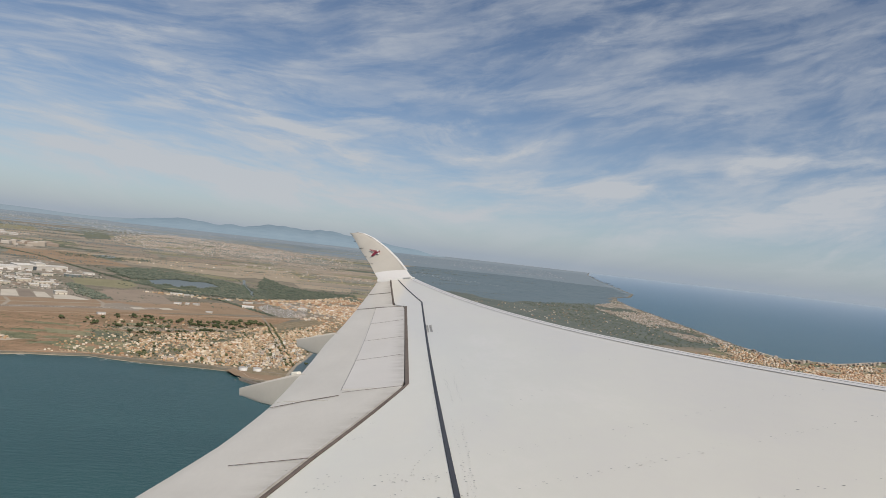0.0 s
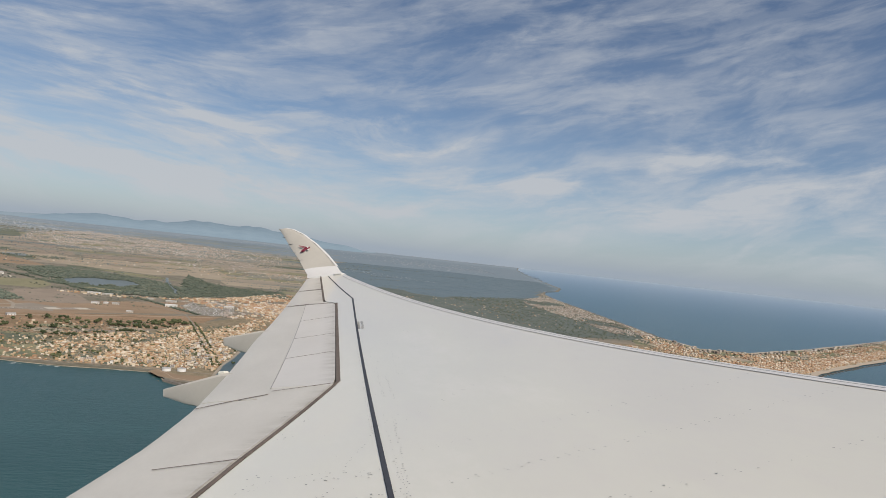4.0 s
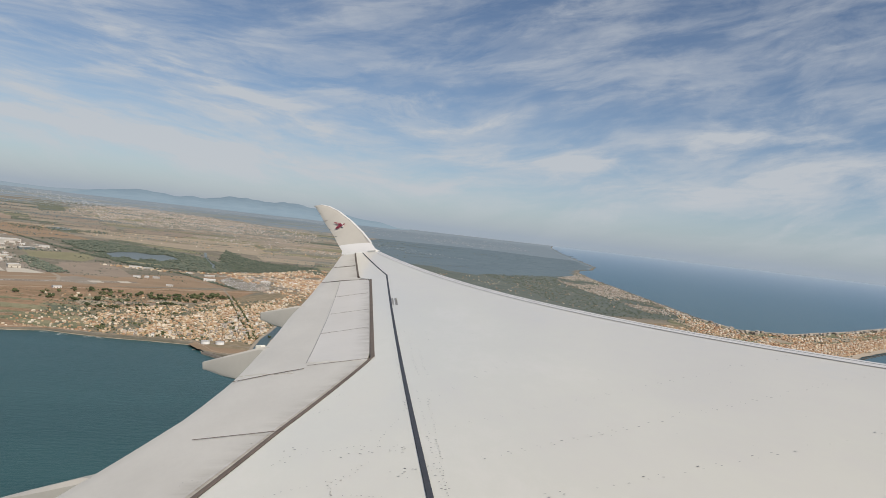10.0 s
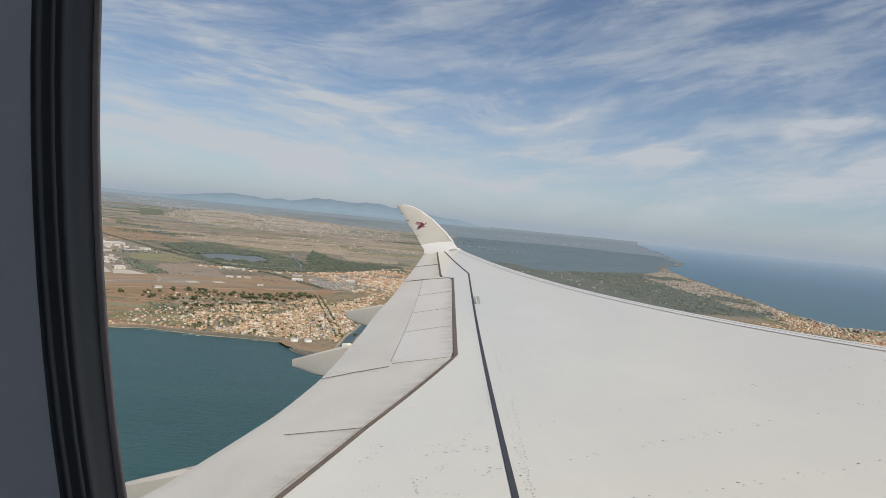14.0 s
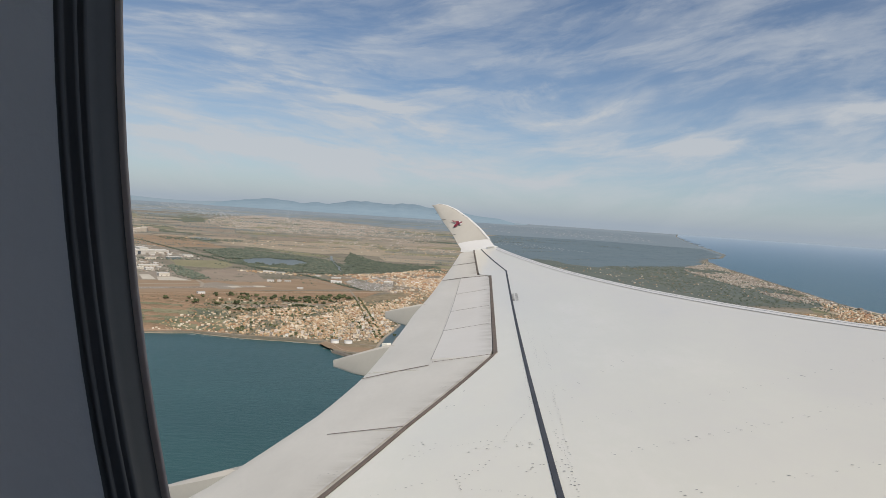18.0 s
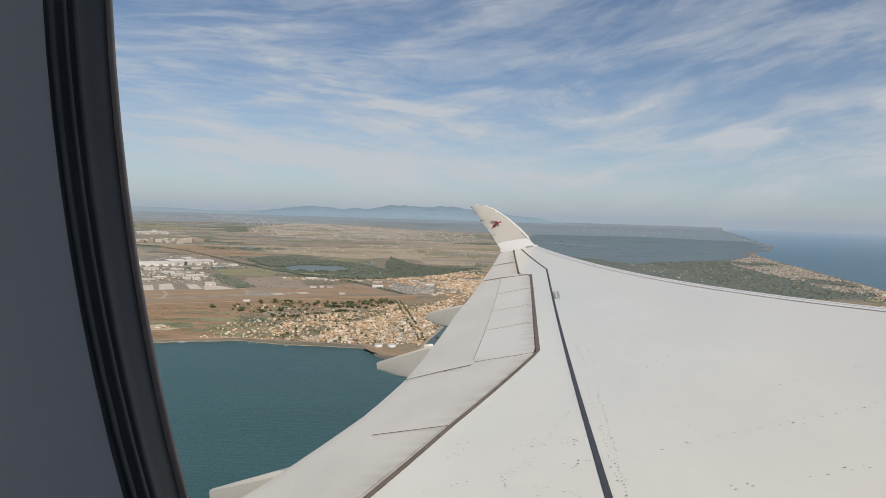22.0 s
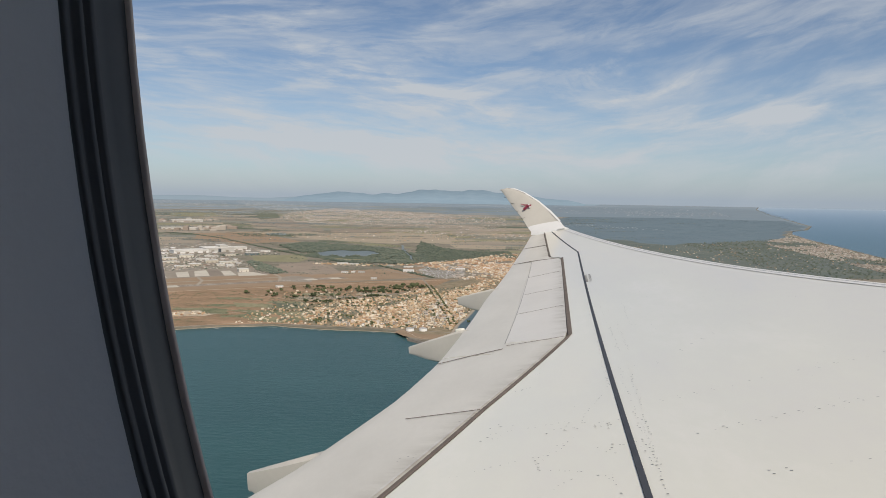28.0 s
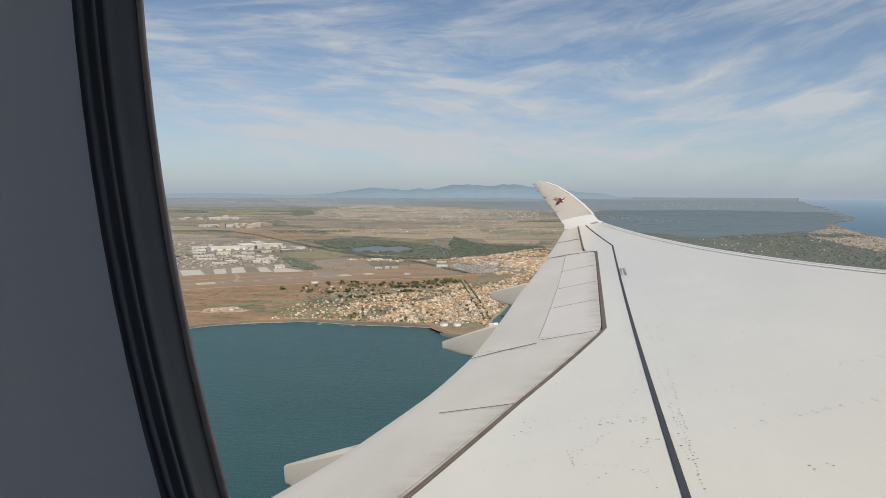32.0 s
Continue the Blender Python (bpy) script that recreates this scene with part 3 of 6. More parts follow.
# the far plain and the hills, haze in their colours, out where nothing shifts any more
inland_edge = rough_line([(800, 4740), (0, 4830), (-1700, 4530), (-3400, 3430), (-4500, 1750), (-3000, 1500), (-1100, 1500), (-500, 1700), (120, 1750), (420, 1450), (386, 960)], 140, 50, 8.0)
hazed_plain = sheet("backdrop", [*inland_edge, *[(x - 4, y + 2) for x, y in coast if y > 962], (1600, 4520)], lay(0.5), M_FARPLAIN)
tagged(hazed_plain, "plain far inland, painted in blue-grey haze", "far plain", kind="structure")


def hill_range(name, seed, a0, a1, dist, top, mat):
    verts, faces, n = [], [], 150
    for i in range(n):
        f = i / (n - 1)
        a = radians(a0 + (a1 - a0) * f)
        h = top * math.sin(math.pi * f) ** 0.7 * (0.62 + 0.38 * noise.noise(Vector((f * 5, seed, 0))) + 0.24 * noise.noise(Vector((f * 11, seed, 1))) + 0.08 * noise.noise(Vector((f * 27, seed, 2))) + 0.03 * noise.noise(Vector((f * 61, seed, 3))))
        foot = top * math.sin(math.pi * f) ** 0.7 * 0.2
        for r, z in ((dist - 700, LAND), (dist - 350, LAND + foot), (dist, LAND + max(h, 1)), (dist + 120, LAND)):
            verts.append((r * math.sin(a), r * math.cos(a), z))
        if i:
            for j in range(3):
                faces.append((4 * i - 4 + j, 4 * i + j, 4 * i + j + 1, 4 * i - 3 + j))
    return tagged(new(name, mesh_of(name, verts, faces, mat, True)), "hills on the horizon, painted faint hazy blue", "hills", kind="structure")


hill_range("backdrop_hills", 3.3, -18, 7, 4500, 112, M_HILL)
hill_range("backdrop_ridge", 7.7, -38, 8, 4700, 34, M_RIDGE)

# ---- the aircraft: X forward, Y out along the wing, Z up, from the seat's window ----
AIR = Matrix.Translation((0, 0, 40)) @ pose(0, 0, 0, -6.394, -11.704, -26.138)
HC, SLOPE, FLEX = 1.632, 0.0832, 0.0043


def skin_z(y):
    return -HC + SLOPE * y + FLEX * y * y


def lead(y):
    return 9.07 - 0.708 * y


def along(knots, y):
    for (y0, x0), (y1, x1) in zip(knots, knots[1:]):
        if y <= y1 or (y1, x1) == knots[-1]:
            return x0 + (x1 - x0) * (y - y0) / (y1 - y0)


TRAIL = [(0.0, -4.2), (5.0, -4.88), (7.6, -5.49), (9.65, -6.14), (16.25, -8.65), (22.3, -10.57), (27.6, -12.16)]
FRONT = [(0.0, -2.66), (4.8, -3.47), (6.83, -3.81), (10.93, -4.33), (21.51, -8.47), (22.0, -9.1), (27.6, -11.53)]
HINGE = [(0.0, -3.3), (4.75, -4.25), (10.67, -5.41), (13.54, -6.53), (16.01, -7.5), (21.61, -9.61), (22.3, -9.95), (27.6, -11.85)]

wing = new("airliner_wing")
wing.matrix_world = AIR
tagged(wing, "white swept airliner wing with grey flaps and upturned tip", "aircraft wing")


def slab(y0, y1, xa, xb, rows, cols, lift=0.0, thick=0.06, edge=0.0, drop=0.0):
    """A thin shell that follows the wing's upper skin, from line xa forward to line xb aft; drop rounds the front down, edge the back."""
    bm = bmesh.new()
    top, low = [], []
    for i in range(rows + 1):
        y = y0 + (y1 - y0) * i / rows
        a, b = xa(y), xb(y)
        t_row, l_row = [], []
        for j in range(cols + 1):
            f = (j / cols) ** 1.0
            if drop:
                f = (j / cols) ** 1.8
            x = a + (b - a) * f
            z = skin_z(y) + lift
            if drop:
                z -= drop * max(0.0, 1 - f * 40) ** 2
            if edge:
                z -= edge * max(0.0, (f - 0.75) * 4) ** 2
            t_row.append(bm.verts.new((x, y, z)))
            l_row.append(bm.verts.new((x, y, z - (thick if not drop else thick + 0.5 * math.sin(math.pi * min(1, f + 0.02))))))
        top.append(t_row)
        low.append(l_row)
    for i in range(rows):
        for j in range(cols):
            bm.faces.new((top[i][j], top[i][j + 1], top[i + 1][j + 1], top[i + 1][j]))
            bm.faces.new((low[i][j], low[i + 1][j], low[i + 1][j + 1], low[i][j + 1]))
        for side in (0, cols):
            q = (top[i][side], top[i + 1][side], low[i + 1][side], low[i][side])
            bm.faces.new(q if side == 0 else q[::-1])
    for row, flip in ((0, False), (rows, True)):
        for j in range(cols):
            q = (top[row][j], low[row][j], low[row][j + 1], top[row][j + 1])
            bm.faces.new(q[::-1] if flip else q)
    bmesh.ops.recalc_face_normals(bm, faces=bm.faces[:])
    return bm


def smooth_by_angle(ob, angle=40):
    me = ob.data
    me.polygons.foreach_set("use_smooth", [True] * len(me.polygons))
    bm = bmesh.new()
    bm.from_mesh(me)
    for e in bm.edges:
        if len(e.link_faces) == 2 and e.calc_face_angle(0) > radians(angle):
            e.smooth = False
    bm.to_mesh(me)
    bm.free()
    return ob


front, hinge, trail = (lambda y: along(FRONT, y)), (lambda y: along(HINGE, y)), (lambda y: along(TRAIL, y))
smooth_by_angle(part("wing_skin", slab(-0.6, 27.6, lead, lambda y: front(max(y, 0)) + 0.03, 60, 24, thick=0.12, drop=0.02), M_PAINT, wing, "off-white painted upper skin"))
# the box under the control surfaces
part("wing_box", slab(-0.6, 27.5, lambda y: front(max(y, 0)) + 0.2, lambda y: trail(max(y, 0)) + 0.25, 40, 2, lift=-0.05, thick=0.25), M_SEAL, wing, "dark structure under the flaps")

# spoilers, each a panel of its own
gap = 0.002
for y0, y1 in ((0.0, 3.4), (3.4, 6.7), (6.7, 10.75), (10.75, 13.75), (13.75, 16.2), (16.2, 18.9), (18.9, 21.6)):
    smooth_by_angle(part("spoiler", slab(y0 + gap, y1 - gap, lambda y: front(y) - 0.05, lambda y: hinge(y) + (0.003 if y0 > 10 else -0.004), 6, 3, lift=0.004 if y0 > 10 else -0.0024, thick=0.05), M_PANEL2 if y0 > 10 else M_PANEL, wing, "light grey spoiler panel"))
# flaps and ailerons behind them
for name, y0, y1, label in (("inner_flap", 0.0, 9.95, "grey inner flap"), ("outer_flap", 10.0, 21.6, "grey outer flap"), ("aileron", 21.66, 24.6, "grey aileron"), ("aileron", 24.65, 27.4, "grey aileron")):
    smooth_by_angle(part(name, slab(y0 + gap, y1 - gap, lambda y: (hinge(y) if y < 21.6 else front(y) - 0.04) - 0.003, trail, 16, 6, lift=-0.003, thick=0.05, edge=0.02), M_PANEL, wing, label))


def strip(name, line, width, mat, label, lift=0.008, parent=None):
    """A thin raised strip over the skin along (y, x) points."""
    verts, faces = [], []
    pts = []
    for (y0, x0), (y1, x1) in zip(line, line[1:]):
        k = max(2, int((y1 - y0) ** 2 + (x1 - x0) ** 2) // 1 + 1)
        k = min(k, 24)
        pts += [(x0 + (x1 - x0) * j / k, y0 + (y1 - y0) * j / k) for j in range(k)]
    pts.append((line[-1][1], line[-1][0]))
    for i, (x, y) in enumerate(pts):
        ax, ay = pts[max(i - 1, 0)]
        bx, by = pts[min(i + 1, len(pts) - 1)]
        d = Vector((bx - ax, by - ay)).normalized()
        for s, dz in ((-0.5, 0.0), (-0.4, lift), (0.4, lift), (0.5, 0.0)):
            qx, qy = x - d.y * width * s, y + d.x * width * s
            verts.append((qx, qy, skin_z(qy) + 0.005 + dz))
        if i:
            for j in range(3):
                faces.append((4 * i - 4 + j, 4 * i - 3 + j, 4 * i + 1 + j, 4 * i + j))
    return part(name, mesh_of(name, verts, faces, mat), mat, parent or wing, label)


strip("seal_strip", [(10.95, -4.335), (21.5, -8.47)], 0.078, M_SEAL, "brown-black seal along the spoilers")
strip("seal_strip", [(0.0, -2.66), (4.8, -3.47), (6.83, -3.81), (10.95, -4.335)], 0.054, M_SEAL, "brown-black seal along the spoilers")
strip("seal_strip", [(22.2, -9.2), (27.6, -11.53)], 0.055, M_SEAL, "brown-black seal along the aileron")
strip("seal_ledge", [(0.0, -2.755), (4.8, -3.565), (6.83, -3.895), (10.85, -4.41)], 0.03, M_PANEL2, "thin pale ledge beside the seal", lift=0.001)
strip("dark_line", [(0.0, 0.34), (22.11, -8.12)], 0.052, M_WALKLINE, "straight dark line across the wing")
strip("dark_line", [(22.11, -8.12), (27.5, -11.15)], 0.044, M_WALKLINE, "dark line bent towards the tip")
strip("leading_edge", [(0.0, 8.965), (27.3, -10.36)], 0.18, M_EDGE, "smooth pale metal leading edge", lift=0.002)
strip("edge_seam", [(0.0, 8.84), (27.3, -10.46)], 0.02, M_SEAM, "thin grey seam along the leading edge", lift=0.0008)
strip("edge_seam", [(0.0, 8.985), (27.3, -10.345)], 0.016, M_SEAM, "thin grey seam along the leading edge", lift=0.0042)
for line, w in (([(6.55, -4.67), (6.83, -3.85)], 0.014), ([(9.5, -6.06), (9.93, -5.66), (10.27, -5.25)], 0.032), ([(10.5, -5.30), (10.85, -4.38)], 0.013), ([(13.54, -6.5), (14.0, -5.62)], 0.011), ([(16.01, -7.45), (16.4, -6.55)], 0.011), ([(18.7, -8.5), (19.05, -7.6)], 0.011),
                ([(21.6, -10.3), (21.7, -9.6), (21.55, -8.6)], 0.07), ([(24.6, -11.2), (24.65, -10.3)], 0.06), ([(3.3, -3.95), (3.45, -3.3)], 0.03)):
    strip("panel_joint", line, w, M_SEAL, "thin dark panel joint", lift=0.004)
strip("hinge_line", [(10.67, -5.41), (21.6, -9.6)], 0.009, M_RIVET, "thin dark hinge line", lift=0.004)


def vent_label():
    """Two small ruled grey boxes stencilled on the skin, bar by bar."""
    for col in (0.0, 0.10):
        for i in range(7):
            y = 16.75 + i * 0.165
            x0 = -5.88 - (y - 16.75) * 0.38 - col
            verts = [(x0, y, skin_z(y) + 0.005), (x0 - 0.07, y, skin_z(y) + 0.005), (x0 - 0.07 - 0.03, y + 0.08, skin_z(y + 0.08) + 0.005), (x0 - 0.03, y + 0.08, skin_z(y + 0.08) + 0.005)]
            part("stencil_bar", mesh_of("stencil_bar", verts, [(0, 1, 2, 3)], M_RIVET), M_RIVET, wing, "small grey stencilled bar")


vent_label()


def fastener_rows():
    """Scattered dark fastener heads and stains in loose rows."""
    rng = random.Random(12)
    verts, faces = [], []

    def dot(x, y, r, s=1.6):
        o = len(verts)
        for k in range(6):
            a = k * math.pi / 3
            verts.append((x + 0.95 * r * s * math.cos(a), y + 0.95 * r * math.sin(a), skin_z(y + 0.95 * r * math.sin(a)) + 0.004))
        faces.append(tuple(range(o, o + 6)))

    def row(x0, y0, x1, y1, n, r, jit=0.02, skip=0.3):
        for i in range(n):
            if rng.random() > skip:
                f = i / max(1, n - 1)
                dot(x0 + (x1 - x0) * f + rng.uniform(-jit, jit), y0 + (y1 - y0) * f + rng.uniform(-jit, jit), r * rng.uniform(0.5, 1.2))

    def pairs(x0, y0, x1, y1, n, r):
        for i in range(n):
            f = (i + rng.uniform(-0.15, 0.15)) / (n - 1)
            x, y = x0 + (x1 - x0) * f, y0 + (y1 - y0) * f
            for k in (0, 1):
                if rng.random() < 0.8:
                    dot(x + 0.035 * k, y - 0.05 * k + rng.uniform(-0.01, 0.01), r * rng.uniform(0.4, 1.15), 2.0)

    # pairs of screw heads along the ribs
    pairs(-2.45, 8.31, -1.86, 10.45, 8, 0.007)
    pairs(-1.91, 6.95, 0.13, 8.52, 15, 0.006)
    pairs(-1.38, 5.92, 0.09, 6.98, 15, 0.006)
    pairs(0.09, 6.98, 3.4, 9.4, 26, 0.006)
    pairs(0.13, 8.52, 2.6, 10.4, 18, 0.006)
    pairs(-0.75, 5.05, 0.03, 5.47, 8, 0.007)
    pairs(0.03, 5.47, 3.6, 7.6, 26, 0.006)
    # close rows on both sides of the dark line
    for x0, y0, x1, y1, n in ((-2.62, 8.41, -1.48, 5.15, 46), (-2.32, 7.32, -1.54, 5.15, 30), (-3.81, 11.41, -3.07, 9.49, 34), (-3.7, 11.5, -2.95, 9.5, 26), (-2.8, 8.58, -2.38, 7.43, 14), (-3.87, 10.92, -2.66, 7.77, 46), (-3.41, 9.81, -2.65, 7.67, 24), (-4.3, 12.9, -3.8, 11.4, 14), (-1.48, 5.15, -1.2, 4.3, 12)):
        row(x0, y0, x1, y1, n, 0.0064, 0.016, 0.3)
    curve = [(-2.65, 7.67), (-2.56, 7.09), (-2.54, 6.66), (-2.41, 6.12), (-2.37, 5.59), (-2.44, 5.16)]
    for (x0, y0), (x1, y1) in zip(curve, curve[1:]):
        row(x0, y0, x1, y1, 6, 0.006, 0.02, 0.35)
    loop = [(-2.42, 5.66), (-2.48, 5.21), (-2.35, 5.0), (-2.05, 4.99), (-1.75, 4.87), (-1.59, 4.58)]
    for (x0, y0), (x1, y1) in zip(loop, loop[1:]):
        row(x0, y0, x1, y1, 7, 0.0055, 0.015, 0.2)
    for x0, y0, x1, y1, n in ((-5.08, 14.01, -2.67, 7.7, 80), (-4.78, 13.86, -3.17, 9.69, 50), (-4.2, 13.55, -3.41, 11.29, 24), (-3.27, 5.93, -2.56, 6.33, 16), (-3.09, 4.75, -2.55, 5.3, 12), (-2.03, 4.82, -2.11, 4.54, 5), (-1.98, 6.46, -1.27, 4.52, 26)):
        row(x0, y0, x1, y1, n, 0.0048, 0.012, 0.25)
    # small groups about the access panels
    for x, y, n in ((-2.54, 6.17, 7), (-2.21, 6.18, 6), (-2.08, 6.17, 6), (-1.98, 5.47, 5), (-1.87, 5.52, 5), (-2.65, 6.07, 4), (-3.15, 5.85, 6), (-3.25, 6.26, 5), (-3.74, 7.72, 7), (-3.87, 8.36, 6), (-4.27, 8.64, 5), (-5.28, 12.41, 6), (-3.87, 6.55, 4)):
        for _ in range(n):
            dot(x + rng.uniform(-0.12, 0.12), y + rng.uniform(-0.16, 0.16), rng.uniform(0.003, 0.008), 1.8)
    for i in range(5):
        for k in range(2):
            if rng.random() < 0.85:
                dot(-3.82 + 0.055 * i - 0.02 * k, 5.18 + 0.05 * i + 0.075 * k, rng.uniform(0.004, 0.0065))
    for _ in range(90):
        y = rng.uniform(4.2, 17)
        dot(rng.uniform(front(y) + 0.3, lead(y) - 1.2), y, rng.uniform(0.002, 0.005))
    return part("fastener_pattern", mesh_of("fastener_pattern", verts, faces, M_RIVET), M_RIVET, wing, "scattered dark fastener heads and specks")


tagged(fastener_rows(), kind="stuff")


def loft(sections, mat, name, label, parent):
    """A closed skin through rings of equal length."""
    bm = bmesh.new()
    rings = [[bm.verts.new(p) for p in ring] for ring in sections]
    n = len(rings[0])
    for a, b in zip(rings, rings[1:]):
        for i in range(n):
            bm.faces.new((a[i], a[(i + 1) % n], b[(i + 1) % n], b[i]))
    bm.faces.new(rings[0][::-1])
    bm.faces.new(rings[-1])
    bmesh.ops.recalc_face_normals(bm, faces=bm.faces[:])
    return smooth_by_angle(part(name, bm, mat, parent, label), 32)


# the tip curls up and back: span, height, front, back
CURL = [(27.55, 3.93, -10.46, -12.15), (28.0, 4.14, -10.78, -12.32), (28.32, 4.42, -11.05, -12.60), (28.8, 5.03, -11.64, -13.08), (29.1, 5.66, -12.3, -13.60), (29.35, 6.22, -13.02, -14.0), (29.48, 6.52, -13.55, -14.22), (29.52, 6.64, -13.95, -14.36)]


def tip_ring(y, z, x0, x1, thick):
    ring = []
    for k in range(12):
        a = 2 * math.pi * k / 12
        f = 0.5 - 0.5 * math.cos(a)
        ring.append((x0 + (x1 - x0) * f, y + thick * math.sin(a) * (0.9 if z > 4.5 else 0.25), z + thick * math.sin(a) * (0.25 if z > 4.5 else 0.9)))
    return ring


loft([tip_ring(*s, 0.06) for s in CURL[:3]], M_TIPWHITE, "tip_root", "white band at the root of the wing tip", wing)
tip = loft([tip_ring(*s, 0.055) for s in CURL[2:]], M_WINGLET, "winglet", "upturned cream-grey wing tip", wing)

for j, (a, b) in enumerate(zip(CURL[2:], CURL[3:])):
    rim = [(x0 + dx, y + dy, z + 0.01) for y, z, x0, dx, dy in ((a[0], a[1], a[2], 0.035, -0.012), (a[0], a[1], a[2], -0.05, -0.024), (b[0], b[1], b[2], -0.05, -0.024), (b[0], b[1], b[2], 0.035, -0.012))]
    rim += [(x, y + 0.05, z) for x, y, z in rim]
    part("winglet_edge", mesh_of("winglet_edge", rim, [(0, 1, 2, 3), (7, 6, 5, 4), (0, 3, 7, 4), (1, 5, 6, 2), (0, 4, 5, 1), (3, 2, 6, 7)], M_TIPWHITE), M_TIPWHITE, tip, "white front edge of the wing tip")


def emblem():
    """A plain maroon mark: a rounded body with two swept bars."""
    centre = Vector((-12.78, 28.92, 5.50))
    right, up = Vector((1, 0, 0)), Vector((0, 0.4, 0.917))
    blobs = ((0.07, -0.02, 0.13, 0.075, -30), (-0.06, -0.11, 0.13, 0.075, 35), (-0.14, 0.10, 0.21, 0.017, -18), (-0.12, 0.045, 0.2, 0.015, -24), (0.18, -0.03, 0.035, 0.09, -25), (-0.13, -0.17, 0.08, 0.025, 30))
    pale = ((0.10, 0.03, 0.06, 0.022, -50), (0.16, -0.10, 0.05, 0.035, 20))
    for name, mat, label, lift, blobs in (("emblem", M_RED, "maroon emblem shape", 0.03, blobs), ("emblem_light", M_TIPWHITE, "pale shapes in the emblem", 0.06, pale)):
        bm = bmesh.new()
        for cx, cy, w, h, turn in blobs:
            vs = []
            for k in range(14):
                g, t = 2 * math.pi * k / 14, radians(turn)
                u, v = w * math.cos(g), h * math.sin(g)
                u, v = u * math.cos(t) - v * math.sin(t) + cx, u * math.sin(t) + v * math.cos(t) + cy
                vs.append(bm.verts.new(centre + Vector((0, -0.004 - lift * 0.2, 0)) + right * u + up * v))
            bm.faces.new(vs)
        part(name, bm, mat, tip, label)


emblem()
for z, y, x in ((4.9, 28.7, -12.86), (5.3, 28.93, -13.14), (5.75, 29.12, -13.5), (6.15, 29.32, -13.86)):
    part("static_wick", box_bm(x - 0.2, x + 0.02, y - 0.008, y + 0.008, z + 0.02, z + 0.036), M_WALKLINE, tip, "thin black discharge wick")
part("tip_light", box_bm(-10.9, -10.55, 27.5, 28.0, 3.95, 4.02, 0.02), M_TIPWHITE, wing, "small white tip lamp housing")


def canoe(y, nose, z_top, z_low, width, deep):
    """A flap track fairing: a flat-topped box, cut off square behind, that deepens as it runs in under the flap."""
    rings, te = [], along(TRAIL, y)
    top_at = lambda x: z_top + (skin_z(y) - 0.03 - z_top) * (x - nose) / (te - nose)
    run = te - nose
    for x, fill, up, low in ((nose, 0.95, 0.012, z_low + 0.012), (nose + 0.015, 1.0, 0.0, z_low), (nose + 0.05, 1.0, 0.0, z_low), (nose + 0.35 * run, 1.0, 0.0, z_low - 0.55 * deep), (nose + 0.6 * run, 1.0, 0.0, z_low - 0.85 * deep), (te - 0.01, 1.0, 0.0, z_low - deep)):
        w, top = width / 2 * fill, top_at(x) - up
        h = top - low
        rings.append([(x, y + s * w, top - f * h) for s, f in ((-0.82, 0.0), (0.82, 0.0), (1.0, 0.07), (1.0, 0.82), (0.93, 0.95), (0.75, 1.0), (-0.75, 1.0), (-0.93, 0.95), (-1.0, 0.82), (-1.0, 0.07))])
    skin = skin_z(y)
    for x, fill, top, low in ((te + 0.8, 1.0, skin - 0.09, skin - 0.75), (te + 2.2, 0.5, skin - 0.12, skin - 0.6)):
        w, h = width / 2 * fill, top - low
        rings.append([(x, y + s * w, top - f * h) for s, f in ((-0.82, 0.0), (0.82, 0.0), (1.0, 0.07), (1.0, 0.82), (0.93, 0.95), (0.75, 1.0), (-0.75, 1.0), (-0.93, 0.95), (-1.0, 0.82), (-1.0, 0.07))])
    fairing = loft(rings, M_FAIRING, "flap_track_fairing", "grey flat-topped flap track fairing", wing)
    return fairing


canoe(17.8, -10.3, 1.07, 0.84, 0.45, 0.30)
canoe(12.6, -8.58, -0.16, -0.33, 0.48, 0.27)
canoe(5.6, -5.98, -1.25, -1.46, 0.46, 0.30)
part("fairing_cap", box_bm(-7.40, -7.24, 12.40, 12.56, 0.02, 0.11, 0.02), M_PAINT, wing, "small white cap on the fairing")

# ---- cabin wall and window round the seat ----
cabin = new("cabin_wall")
cabin.matrix_world = AIR
tagged(cabin, "grey plastic cabin side wall with an oval window opening", "cabin wall", kind="structure")
WALL_Y = 0.11


def oval(cx, cz, a, b, y, n=96, power=2.1):
    out = []
    for k in range(n):
        t = 2 * math.pi * k / n
        c, s = math.cos(t), math.sin(t)
        out.append((cx + a * math.copysign(abs(c) ** (2 / power), c), y, cz + b * math.copysign(abs(s) ** (2 / power), s)))
    return out


def ring_mesh(name, loops, mat, parent, label=""):
    verts, faces, n = [], [], len(loops[0])
    for lp in loops:
        verts += lp
    for k in range(len(loops) - 1):
        for i in range(n):
            j = (i + 1) % n
            faces.append((k * n + i, k * n + j, (k + 1) * n + j, (k + 1) * n + i))
    return part(name, mesh_of(name, verts, faces, mat, True), mat, parent, label)


WX, WZ, WA, WB = -0.158 + 0.155, 0.1156, 0.155, 0.2833
